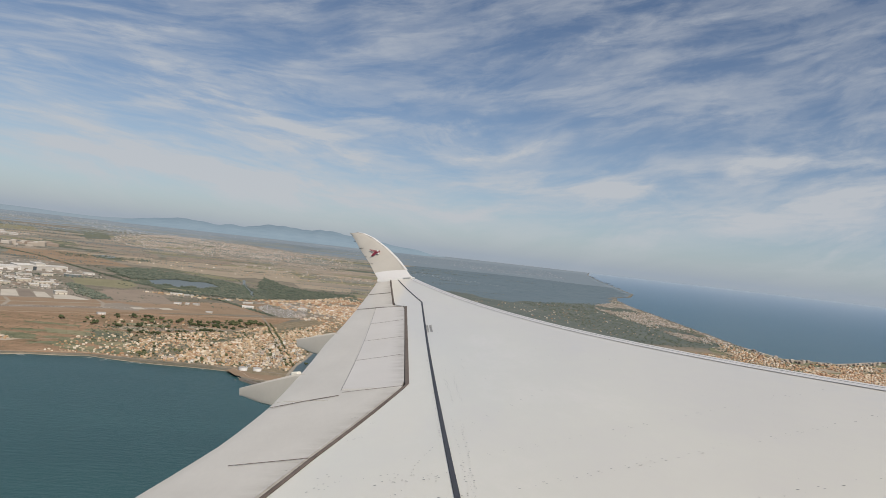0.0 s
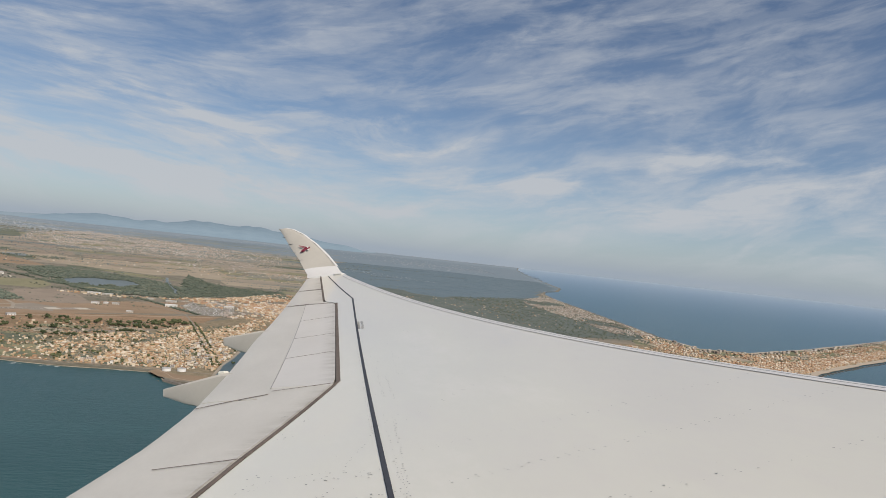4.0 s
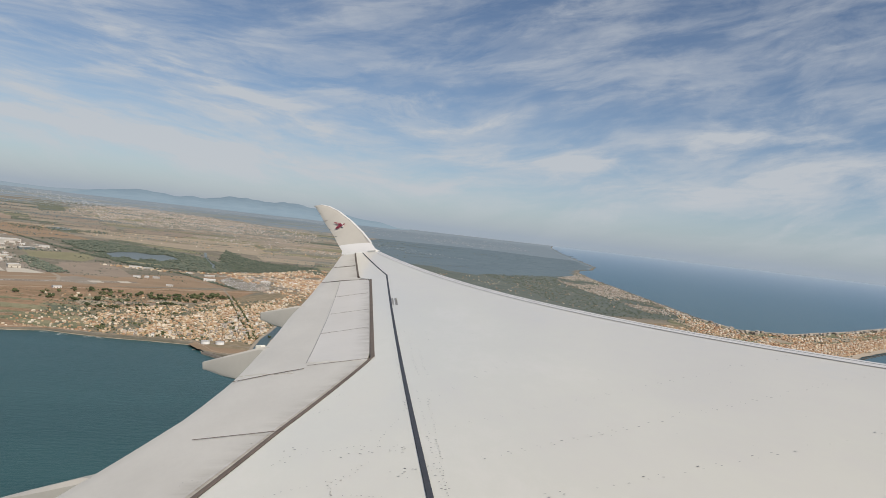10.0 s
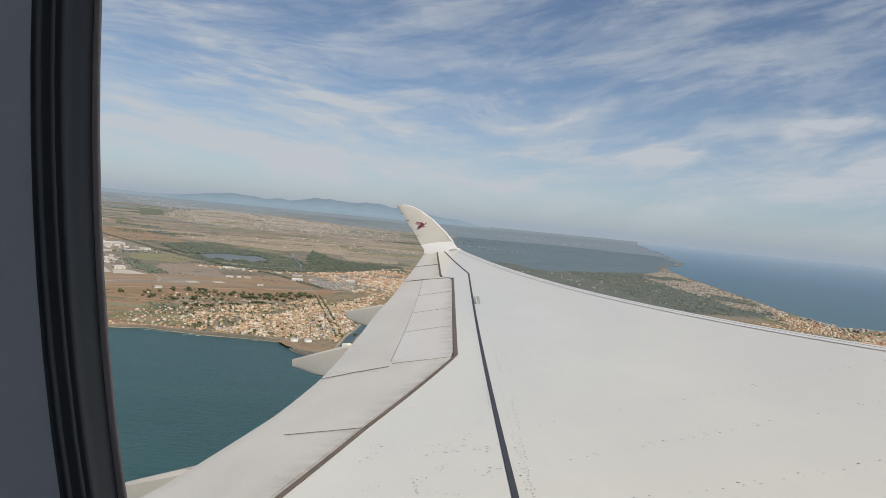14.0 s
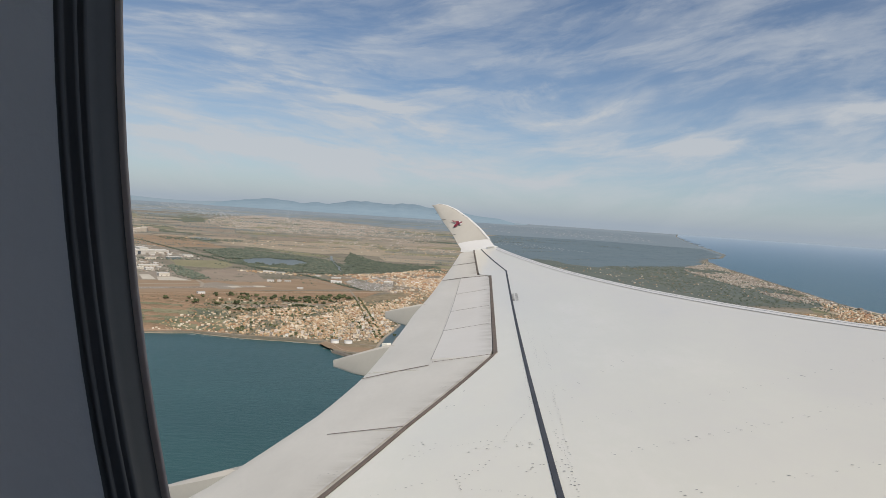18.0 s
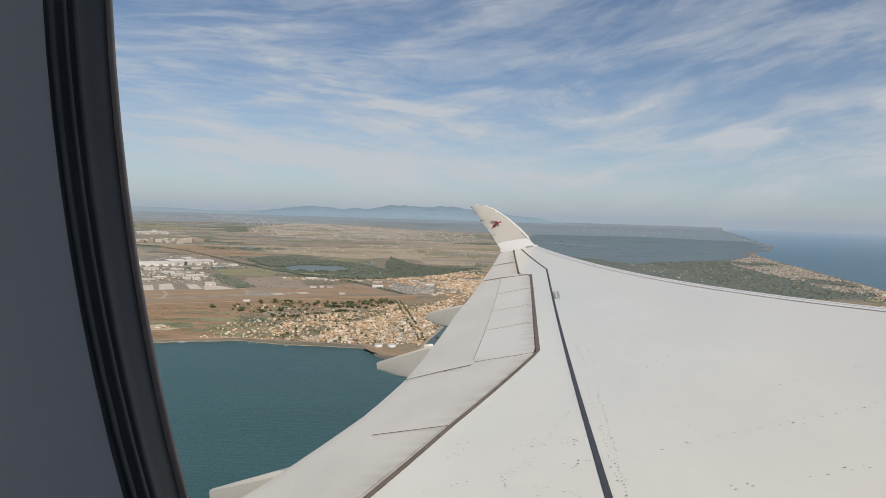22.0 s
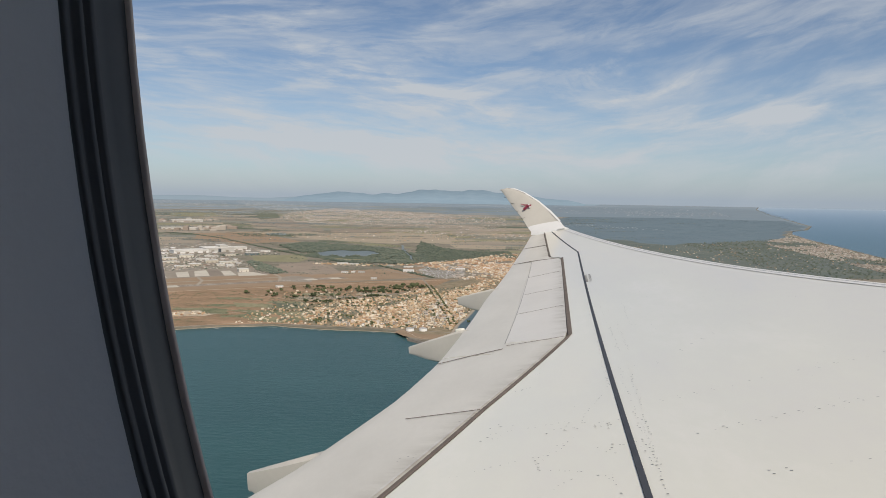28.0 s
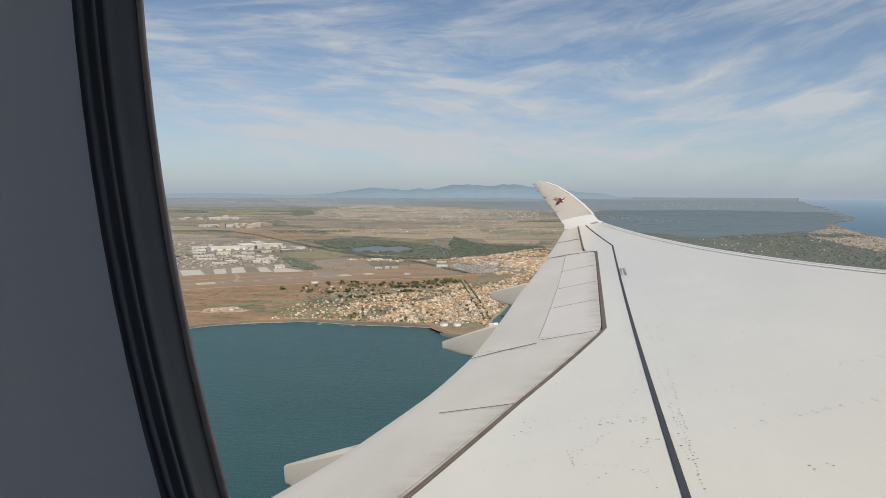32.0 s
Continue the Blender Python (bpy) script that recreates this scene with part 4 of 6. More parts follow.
# liner: a sheet with the opening, rounded into it
outer = oval(WX, WZ, 1.6, 1.2, WALL_Y - 0.05, power=6)
near = oval(WX, WZ, WA + 0.035, WB + 0.035, WALL_Y - 0.008)
lip0 = oval(WX, WZ, WA + 0.004, WB + 0.004, WALL_Y - 0.0035)
lip1 = oval(WX, WZ, WA, WB, WALL_Y - 0.001)
ring_mesh("liner", [outer, near, lip0, lip1], M_LINER, cabin, "matt grey plastic liner")
loops = [oval(WX, WZ, WA + 0.002, WB + 0.002, WALL_Y - 0.0014)]
for y, g in ((-0.0045, 0.0), (0.0, 0.001), (0.0025, 0.0025), (0.004, -0.001), (0.0065, -0.0015), (0.008, 0.0025), (0.010, 0.003), (0.0115, 0.0), (0.014, -0.0005), (0.0155, 0.0015), (0.022, 0.0015), (0.030, 0.002), (0.038, 0.004)):
    f = (y - 0.003) / 0.035
    loops.append(oval(WX, WZ - 0.0117 * f, WA + 0.0035 * f + g * 0.55, WB + 0.0126 * f + g * 0.55, WALL_Y + 0.0013 + y * 0.55))
ring_mesh("gasket", loops, M_GASKET, cabin, "ribbed black window gasket")
ring_mesh("lip", [oval(WX, WZ - 0.0117, WA + da, WB + 0.009 + da, WALL_Y + dy) for da, dy in ((0.0085, 0.0212), (0.0042, 0.0225), (0.0040, 0.0234), (0.0075, 0.0241))], M_LIP, cabin, "thin brown window edge")
# the rest of the cabin, plain and unseen behind the camera; an added gap in the partition lights the liner
for name, dims in (("cabin_floor", (-1.9, 1.7, -2.3, 0.06, -1.15, -1.1)), ("cabin_ceiling", (-1.9, 1.7, -2.3, 0.06, 1.1, 1.15)), ("cabin_partition", (-1.9, 1.7, -2.35, -2.3, -1.15, -0.45)), ("cabin_partition", (-1.9, 1.7, -2.35, -2.3, 0.75, 1.15)), ("cabin_bulkhead", (-1.95, -1.9, -2.3, 0.06, -1.15, 1.15)), ("cabin_bulkhead", (1.7, 1.75, -2.3, 0.06, -1.15, 1.15))):
    ob = part(name, box_bm(*dims), M_LINER, None)
    ob.matrix_world = AIR
    tagged(ob, "plain grey cabin surface behind the seat", "cabin", kind="structure")

# ---- airfield ----
U, N = Vector((0.812, 0.584)), Vector((-0.584, 0.812))     # along and across the runway
RW = Vector((-103, 303))


def strip_at(a, b, n0, n1):
    return [RW + U * a + N * n0, RW + U * b + N * n0, RW + U * b + N * n1, RW + U * a + N * n1]


def at(a, n):
    return RW + U * a + N * n


def patch(name, outline, z, mat, label, category, step=6, wobble=0.6, seed=1.0, kind="structure"):
    return tagged(sheet(name, rough_line([tuple(p)[:2] for p in outline], step, wobble, seed, closed=True), lay(z), mat), label, category, kind=kind)


patch("heath", [(-266, 136), (-196, 198), (-136, 268), (-54, 317), (-20, 333), (-32, 290), (-50, 268), (-58, 248), (-60, 225), (-54, 206), (-88, 199), (-112, 182), (-150, 158)], 0.02, M_HEATH, "dry brown heath with darker tufts", "heath", 8, 1.5)
for k, (x, y, w, h) in enumerate(((-72, 236, 9, 4), (-64, 222, 10, 4), (-58, 244, 6, 4), (-80, 216, 8, 3), (-92, 236, 8, 2.5), (-68, 210, 9, 2.5), (-104, 226, 9, 2.5), (-60, 232, 7, 4), (-98, 252, 9, 2), (-74, 258, 7, 2.5), (-84, 226, 7, 2), (-120, 210, 12, 3))):
    patch("scrub_patch", [(x + w * math.cos(a) * (1 + 0.2 * math.sin(3 * a + k)), y + h * math.sin(a)) for a in np.linspace(0, 5.8, 12)], 0.05 + 0.004 * k, M_SCRUB, "green scrub among dry heath", "scrub", 1.6, 1.3, k * 3.1)
patch("scrub_patch", [(-280, 90), (-190, 150), (-150, 165), (-124, 180), (-112, 196), (-140, 214), (-180, 195), (-250, 160)], 0.05, M_SCRUB, "green scrub behind the beach", "scrub", 6, 2.5, 2.0)
for k, (x, y, w, h, m, label) in enumerate(((-58, 262, 7, 5, M_TILLED, "brown tilled field"), (-70, 268, 7, 4, M_PASTURE, "dull olive pasture"), (-50, 274, 6, 4, M_STUBBLE, "golden stubble field"), (-62, 214, 6, 3.4, M_GREENFIELD, "dark green field"), (-66, 224, 5, 3, M_TILLED, "brown tilled field"), (-76, 246, 7, 3, M_PASTURE, "dull olive pasture"))):
    patch("field", [(x - w, y - h), (x + w, y - h * 0.6), (x + w * 0.9, y + h), (x - w, y + h * 0.7)], 0.12 + 0.01 * k, m, label, "field", 8, 0.4, k)
for k, (pts, m, label) in enumerate((([(-95.1, 242.2), (-80.5, 241.3), (-75.6, 232.7), (-89.7, 233.5)], M_PASTURE, "narrow olive field"), ([(-85.5, 227.5), (-72.4, 228.8), (-69.2, 221.7), (-81.5, 219.6)], M_SCRUB, "green scrub strip"), ([(-82.1, 246.2), (-68.6, 242.3), (-65.7, 235.5), (-76.4, 234.9)], M_GREENFIELD, "narrow dark green field"), ([(-71.7, 226.6), (-62, 229.3), (-59.5, 222), (-67.8, 218.8)], M_PASTURE, "narrow olive field"), ([(-102, 230), (-91.5, 228.2), (-87.1, 218.2), (-95.8, 218.1)], M_SCRUB, "green scrub strip"), ([(-66.8, 217), (-56.3, 218.5), (-54.8, 212.7), (-63.5, 210.7)], M_SCRUB, "green scrub strip"), ([(-78.6, 262), (-67.5, 261.2), (-64.2, 251.9), (-73.8, 251.7)], M_STUBBLE, "narrow dry field"), ([(-79.3, 216), (-70.2, 216.1), (-68.3, 211.5), (-76.1, 209.7)], M_PASTURE, "narrow olive field"))):
    patch("field", pts, 0.2 + 0.01 * k, m, label, "field", 3, 0.8, k * 1.7)
patch("airfield_grass", strip_at(-300, 100, -14, 29), 0.17, M_AIRGRASS, "mown dry grass round the runway", "airfield grass", 12, 0.6)
patch("tilled_field", [(-121, 370), (-94, 380), (-78, 345), (-84, 338), (-105, 332)], 0.19, M_TILLED, "bare brown field beside the airfield", "field", 6, 0.5)
tagged(ribbon("runway", [at(-300, 0), at(38, 0)], 4.6, lay(0.22), M_ASPHALT), "long grey asphalt runway", "runway", kind="structure")
for n0, w, a, b, mat, label in ((3.6, 1.0, -290, 34, M_PAVE, "pale strip along the runway"), (-3.4, 0.5, -290, 38, M_PAVE, "pale strip along the runway"), (14, 1.8, -290, 14, M_PAVE, "pale taxiway"), (0, 0.28, -290, 34, M_MARK, "white line along the runway")):
    tagged(ribbon("taxiway" if mat is M_PAVE else "runway_marking", [at(a, n0), at(b, n0)], w, lay(0.27), mat), label, "taxiway", kind="structure")
for k, a in enumerate((-66, -30, 6)):
    tagged(ribbon("taxiway", [at(a, 1), at(a + 5, 15), at(a + 6, 28)], 1.4, lay(0.25), M_PAVE), "pale link between runway and apron", "taxiway", kind="structure")
patch("runway_head", [(-104, 319), (-99, 328), (-86, 322), (-84, 307), (-90, 304), (-97, 307)], 0.24, M_ROAD, "pale worn concrete at the runway's head", "apron", 3, 0.9)
for a, b, n0, n1 in ((18, 23, -3, 3), (30, 35, -2.6, 2.6), (-46, -38, -3, 3)):
    patch("runway_head", strip_at(a, b, n0, n1), 0.29, M_CONCRETE, "light concrete square on the runway", "apron", 20, 0)
patch("apron", strip_at(-120, 16, 29, 62), 0.20, M_ROAD, "grey worn asphalt apron", "apron", 30, 0)
for pts, mat in (([(-158, 329), (-154, 334), (-144, 314), (-148, 310)], M_CONCRETE), ([(-152, 337), (-148, 342), (-136.4, 319), (-142, 315)], M_CONCRETE), ([(-147.6, 342.6), (-144, 346), (-131, 322.6), (-136, 319)], M_ASPHALT), ([(-139.6, 340), (-136, 343), (-125, 324), (-130, 321)], M_CONCRETE), ([(-129, 335), (-123, 339), (-110, 328), (-123, 321)], M_CONCRETE), ([(-172, 322), (-164, 327), (-152, 308), (-160, 302)], M_CONCRETE)):
    patch("apron_slab", pts, 0.23, mat, "pale concrete apron slabs" if mat is M_CONCRETE else "dark asphalt apron slabs", "apron", 30, 0)
patch("airport_ground", strip_at(-150, 18, 60, 135), 0.16, M_YARD, "paved and grassy ground round the terminals", "apron", 14, 3.0)
patch("airport_ground", strip_at(-90, 52, 135, 262), 0.16, M_YARD, "yards round the hangars", "apron", 14, 4.0)


def lay_roads(rows):
    for pts, w, mat, label in rows:
        tagged(ribbon("road", rough_line(pts, 6, 0.4, 2.0), w, lay(0.32), mat), label, "road", kind="structure")


lay_roads((([(-290, 145), (-190, 222), (-128, 266), (-52, 312), (20, 350)], 0.8, M_TRACK, "perimeter road along the airfield"), ([(-96, 264), (-72, 250), (-66, 236), (-58, 222), (-54, 208)], 0.35, M_TRACK, "sandy track through the heath"), ([(-64, 262), (-61, 240), (-52, 226), (-50, 206)], 0.35, M_TRACK, "sandy track through fields"),
                                ([(-130, 208), (-101, 214), (-86, 222), (-76, 232)], 0.35, M_TRACK, "sandy track through the heath"), ([(-240, 420), (-150, 380), (-97, 388), (-68, 385), (-27, 416), (40, 440), (140, 470)], 1.3, M_ROAD, "pale main road on a low bank"), ([(-400, 640), (-220, 500), (-150, 425), (-105, 395), (-60, 366), (-36, 330), (-30, 303), (-20, 251), (-13, 210)], 0.9, M_ROAD, "pale road into town")))
lay_roads((([(-60, 232), (-34, 230), (-10, 236), (40, 250)], 0.5, M_ROAD, "town street"), ([(-56, 214), (-30, 214), (-6, 218)], 0.5, M_ROAD, "town street"), ([(-54, 204), (-30, 203), (-8, 198)], 0.6, M_ROAD, "road behind the beach"), ([(-40, 268), (-38, 236), (-36, 206)], 0.5, M_ROAD, "town street"), ([(-48, 252), (-20, 254), (10, 262)], 0.5, M_ROAD, "town street"),
                                ([(-400, 800), (-270, 623), (-194, 512), (-160, 476), (-128, 425), (-104, 395)], 1.0, M_ASPHALT, "dark straight road across the fields"), ([(-620, 760), (-380, 640), (-200, 600), (20, 610), (200, 650)], 1.4, M_ROAD, "pale country road"), ([(-124, 372), (-119, 352), (-106, 333)], 0.5, M_CONCRETE, "pale service road")))

# ---- farmland: one field beside the other ----
def farmland():
    rng = random.Random(21)
    mats = (M_STUBBLE, M_TILLED, M_PASTURE, M_GREENFIELD, M_AIRGRASS, M_PASTURE, M_STUBBLE)
    names = {"stubble_field": "golden stubble field", "tilled_field": "brown tilled field", "pasture": "dull olive pasture", "green_field": "dark green field", "airfield_grass": "dry tan grass field", "dull_dry_field": "dull dry grass field", "fallow_field": "grey-brown fallow field"}
    y = 392.0
    while y < 1450:
        d = rng.uniform(26, 46) * (y / 560)
        x = -0.62 * y - rng.uniform(0, 60)
        while x < 0.16 * y + 40:
            w = rng.uniform(60, 170) * (y / 700)
            m = rng.choice(mats if y < 520 else (M_DRYGRASS, M_FALLOW, M_STUBBLE if y < 950 else M_DRYGRASS, M_PASTURE, M_GREENFIELD, M_FALLOW, M_DRYGRASS))
            skew = rng.uniform(-14, 14)
            quad = [(x, y), (x + w - 3, y + skew * 0.3), (x + w - 3 + skew, y + d - 3), (x + skew, y + d - 3)]
            mid = (x + w / 2, y + d / 2)
            if not (-172 < mid[0] < -20 and mid[1] < 560) and not (-260 < mid[0] < -110 and mid[1] < 560) and not (-60 < mid[0] and mid[1] < 470) and rng.random() < 0.9:
                patch("field", quad, 0.12 + rng.uniform(0, 0.1), m, names[m.name], "field", 40, 2.0, y)
            x += w
        y += d


farmland()


def wood_belts():
    """Long dark belts of woodland and scrub that break up the far fields."""
    rng = random.Random(9)
    for k in range(46):
        y = rng.uniform(720, 1650)
        x = rng.uniform(-0.62 * y, 0.12 * y)
        w, h = rng.uniform(20, 90) * y / 1000, rng.uniform(6, 24) * y / 1000
        if y < 860 and -240 < x < 30:
            continue
        patch("wood_belt", [(x + w * math.cos(a) * rng.uniform(0.7, 1.2), y + h * math.sin(a) * rng.uniform(0.6, 1.3)) for a in np.linspace(0, 5.8, 11)], 0.38 + 0.004 * k, (M_WOODFLOOR, M_PINE if y > 1150 else M_FALLOW, M_FAR_LEAF)[k % 3], "dull green belt of woods among far fields", "woodland", 9, 3.0, k)


wood_belts()


def hazed_fields():
    """Far fields, most in haze-painted colours, that thin out into the blue plain."""
    rng = random.Random(77)
    for k in range(70):
        y = 1380 + 1150 * rng.random() ** 1.5
        x = rng.uniform(-0.6 * y, 0.02 * y)
        w, h = rng.uniform(50, 150) * y / 1500, rng.uniform(8, 30) * y / 1500
        skew = rng.uniform(-40, 40)
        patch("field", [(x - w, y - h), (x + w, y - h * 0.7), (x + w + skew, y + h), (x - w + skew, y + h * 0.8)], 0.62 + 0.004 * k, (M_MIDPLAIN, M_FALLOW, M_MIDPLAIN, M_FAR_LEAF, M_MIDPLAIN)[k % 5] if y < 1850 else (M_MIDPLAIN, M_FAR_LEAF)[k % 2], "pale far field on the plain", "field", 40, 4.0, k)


hazed_fields()
height = 0.40
for pts, m, label in (([(-226, 705), (-213, 740), (-172, 685), (-118, 722), (-60, 730), (-40, 640), (-85, 562), (-128, 580), (-178, 615)], M_STUBBLE, "large golden stubble field"), ([(-345, 870), (-263, 910), (-210, 790), (-259, 745)], M_DRYGRASS, "bare pale brown field"), ([(-300, 650), (-250, 690), (-178, 590), (-160, 560), (-186, 545)], M_AIRGRASS, "dry tan grass field"), ([(-130, 575), (-85, 556), (-60, 520), (-100, 535)], M_PASTURE, "dull olive pasture")):
    height += 0.006
    patch("field", pts, height, m, label, "field", 14, 2.0, 6.0)

for pts, m, label in (([(-181.2, 696.7), (-139.8, 721.2), (-87.3, 683.3), (-100.8, 569.7), (-154.6, 604.4)], M_STUBBLE, "large tan stubble field"), ([(-103.5, 661.3), (-39.7, 639), (2, 640.5), (-16.7, 572.6), (-69.2, 579.9)], M_STUBBLE, "long tan stubble field"),
                      ([(-335.4, 930.6), (-283.3, 992.9), (-239.5, 920.1), (-239.5, 816.3), (-294.7, 827.6)], M_TILLED, "brown tilled field"), ([(-255.1, 780.7), (-208, 799.5), (-185.2, 735.3), (-219.6, 689.9)], M_TILLED, "brown tilled field"),
                      ([(-293.9, 661.7), (-219.8, 610.5), (-177.3, 557.2), (-197.7, 524.7), (-262.7, 580.4)], M_AIRGRASS, "dry tan grass field"), ([(-477.3, 1044.2), (-447.8, 1079.2), (-395.3, 962.5), (-415.8, 918.2)], M_STUBBLE, "pale stubble field"),
                      ([(-588.5, 1632.2), (-500.1, 1528.7), (-353.2, 1108.3), (-366.8, 1041.9)], M_GREENFIELD, "dark green field"), ([(-192.7, 791.3), (-123.9, 811.3), (-119, 739.9), (-175.5, 720.9)], M_TILLED, "brown tilled field"),
                      ([(-156.2, 424.3), (-130.4, 445.3), (-115.7, 419.3), (-115.5, 394.9), (-141.2, 392.6)], M_PASTURE, "dull olive pasture"), ([(-122.1, 379.4), (-109.1, 395.4), (-91.6, 377.9), (-80.5, 350), (-90.6, 333.7), (-109.7, 345.4)], M_TILLED, "bare brown field beside the airfield"),
                      ([(-40.1, 571.5), (6.5, 566.5), (6.2, 527.4), (-32.7, 530.1)], M_STUBBLE, "long tan stubble field"), ([(-647.8, 1331.1), (-555.4, 1324.8), (-477.8, 1163.1), (-535.7, 1100.8)], M_PASTURE, "dull olive pasture"), ([(-359.2, 883.7), (-319.2, 875.8), (-278.7, 770.1), (-303.7, 755.1)], M_GREENFIELD, "dark green field")):
    height += 0.006
    patch("field", pts, height, m, label, "field", 9, 1.2, 8.0)

# ---- lake and woods ----
def field_strips():
    """Narrow fields lying side by side in blocks, ploughed, mown or green, between the lake and the suburbs."""
    rng = random.Random(314)
    kinds = ((M_STUBBLE, "narrow golden stubble field"), (M_TILLED, "narrow brown tilled field"), (M_GREENFIELD, "narrow dark green field"), (M_PASTURE, "narrow dull olive pasture"), (M_DRYGRASS, "narrow dull dry grass field"))
    z = 0.56
    for _ in range(26):
        y = rng.uniform(520, 900)
        x = rng.uniform(-0.5 * y, 0.05 * y)
        turn, length, k = rng.uniform(-0.35, 0.35), rng.uniform(22, 60), rng.randrange(2, 6)
        u = Vector((math.cos(turn), math.sin(turn)))
        v = Vector((-u.y, u.x))
        o = Vector((x, y))
        if any(inside(o + u * a + v * b, w) for w in (FIELD_WOODS, FIELD_POND) for a in (0, length) for b in (0, 40)):
            continue
        for _strip in range(k):
            w = rng.uniform(7, 16)
            m, label = rng.choice(kinds)
            z += 0.0006
            patch("field", [o, o + u * length * rng.uniform(0.8, 1.1), o + u * length + v * (w - 1.5), o + v * (w - 1.5)], z, m, label, "field", 12, 0.8, z * 100)
            o = o + v * w


FIELD_WOODS = [(-190, 500), (-180, 600), (-60, 560), (20, 520), (20, 380), (-150, 380)]
FIELD_POND = [(-245, 600), (-245, 720), (-170, 720), (-170, 600)]
field_strips()
RIVER = [(-52, 426), (-56, 442), (-58, 460), (-64, 482), (-70, 510), (-76, 548)]
RIVER_EDGE = [*[(x - 3.5, y - 2) for x, y in RIVER], *[(x + 3.0, y - 14) for x, y in reversed(RIVER)]]
LAKE = [(-122, 460), (-119, 476), (-111, 487), (-101, 481), (-92, 489), (-83, 474), (-77, 462), (-82, 450), (-85, 440), (-92, 445), (-97, 433), (-105, 441), (-112, 437)]
WOODS = [(-168, 522), (-157, 556), (-126, 540), (-100, 528), (-71, 496), (-50, 456), (-40, 412), (-58, 396), (-79, 396), (-92, 402), (-105, 414), (-130, 455), (-146, 480)]
FORE = [(-132, 440), (-132, 460), (-118, 466), (-110, 440), (-97, 433), (-84, 442), (-74, 440), (-76, 410), (-100, 410)]
CLEARING = [(-104, 414), (-82, 410), (-78, 418), (-98, 424)]
patch("wood_floor", WOODS, 0.24, M_WOODFLOOR, "dark ground under the lakeside woods", "woodland", 7, 5)
patch("clearing", CLEARING, 0.28, M_PASTURE, "pale grassy clearing in the woods", "clearing", 5, 0.8)
patch("lake", LAKE, 0.36, M_LAKE, "grey-blue lake among woods", "lake", 3, 1.8)
tagged(ribbon("river", rough_line(RIVER, 4, 0.8, 4.0), 2.0, lay(0.64), M_LAKE), "short bend of a grey-blue river", "river", kind="structure")
patch("lake", [(-229, 678), (-216, 690), (-202, 668), (-205, 645), (-220, 650)], 0.40, M_LAKE, "small blue pond in the fields", "lake", 5, 1.0)


def lump(seed):
    """A ragged leafy clump: a few uneven balls joined."""
    rng = random.Random(seed)
    verts, faces = [], []
    for c in range(6):
        a, r = rng.uniform(0, 6.28), (0 if c == 0 else rng.uniform(0.22, 0.42))
        ctr = Vector((r * math.cos(a), r * math.sin(a), 0.55 + rng.uniform(-0.12, 0.2)))
        s = rng.uniform(0.2, 0.36)
        bm = bmesh.new()
        bmesh.ops.create_icosphere(bm, subdivisions=1, radius=1)
        o = len(verts)
        for v in bm.verts:
            verts.append(tuple(ctr + v.co * s * rng.uniform(0.65, 1.25) * Vector((1, 1, 0.85)).length / 1.65))
        bm.verts.index_update()
        faces += [tuple(v.index + o for v in f.verts) for f in bm.faces]
        bm.free()
    return verts, faces


def small_lump(seed):
    rng = random.Random(seed)
    bm = bmesh.new()
    bmesh.ops.create_icosphere(bm, subdivisions=1, radius=0.5)
    bm.verts.index_update()
    verts = [tuple(v.co * rng.uniform(0.6, 1.25) + Vector((0, 0, 0.42))) for v in bm.verts]
    faces = [tuple(v.index for v in f.verts) for f in bm.faces]
    bm.free()
    return verts, faces


def trees_as_stuff(name, poly, count, size, seed, mat, label, avoid=(), gap=0.0, drift=0.0, flat=1.0):
    """Joined tree crowns; drift: the size of the groups into which they gather."""
    rng = random.Random(seed)
    places = []
    for x, y in scatter(poly, count, rng, gap):
        if any(inside((x, y), q) for q in avoid):
            continue
        if drift and noise.noise(Vector((x / drift * 0.7, y / drift, seed))) < rng.uniform(0.16, 0.36):
            continue
        s = size * rng.uniform(0.55, 1.35)
        places.append((x, y, LAND, rng.uniform(0, 6.28), s, s, s * flat * rng.uniform(0.4, 0.75)))
    return tagged(joined(name, small_lump(seed), places, mat), label, "trees", kind="stuff")


trees_as_stuff("woods", WOODS, 7500, 1.6, 31, M_WOOD_LEAF, "dark green woods round the lake", (LAKE, CLEARING, FORE, RIVER_EDGE))
trees_as_stuff("woods", FORE, 900, 0.7, 47, M_WOOD_LEAF, "low thickets on the lake shore", (LAKE, CLEARING))
trees_as_stuff("woods", [(-146, 392), (-138, 392), (-104, 338), (-110, 332), (-124, 348)], 420, 1.3, 32, M_WOOD_LEAF, "dark green belt of trees by the airfield")
trees_as_stuff("woods", [(-32, 440), (-48, 500), (60, 560), (120, 500), (90, 430), (20, 450)], 2200, 1.0, 33, M_WOOD_LEAF, "scattered dark green trees", drift=14)
trees_as_stuff("woods", [(-420, 560), (-140, 590), (60, 620), (150, 900), (-100, 980), (-480, 900)], 5600, 0.9, 34, M_WOOD_LEAF, "scattered trees between the fields", drift=20)
trees_as_stuff("woods", [(-260, 660), (-180, 680), (-170, 650), (-230, 620)], 320, 1.4, 45, M_WOOD_LEAF, "trees round the pond")
trees_as_stuff("woods", [(-700, 900), (150, 980), (300, 1500), (-1000, 1500)], 4200, 1.7, 35, M_FAR_LEAF, "far tree belts greyed with painted haze", drift=60)
trees_as_stuff("heath_bushes", [(-130, 258), (-70, 292), (-50, 268), (-58, 230), (-56, 208), (-90, 202), (-120, 190)], 700, 0.40, 36, M_WOOD_LEAF, "low bushes on the heath", drift=6)


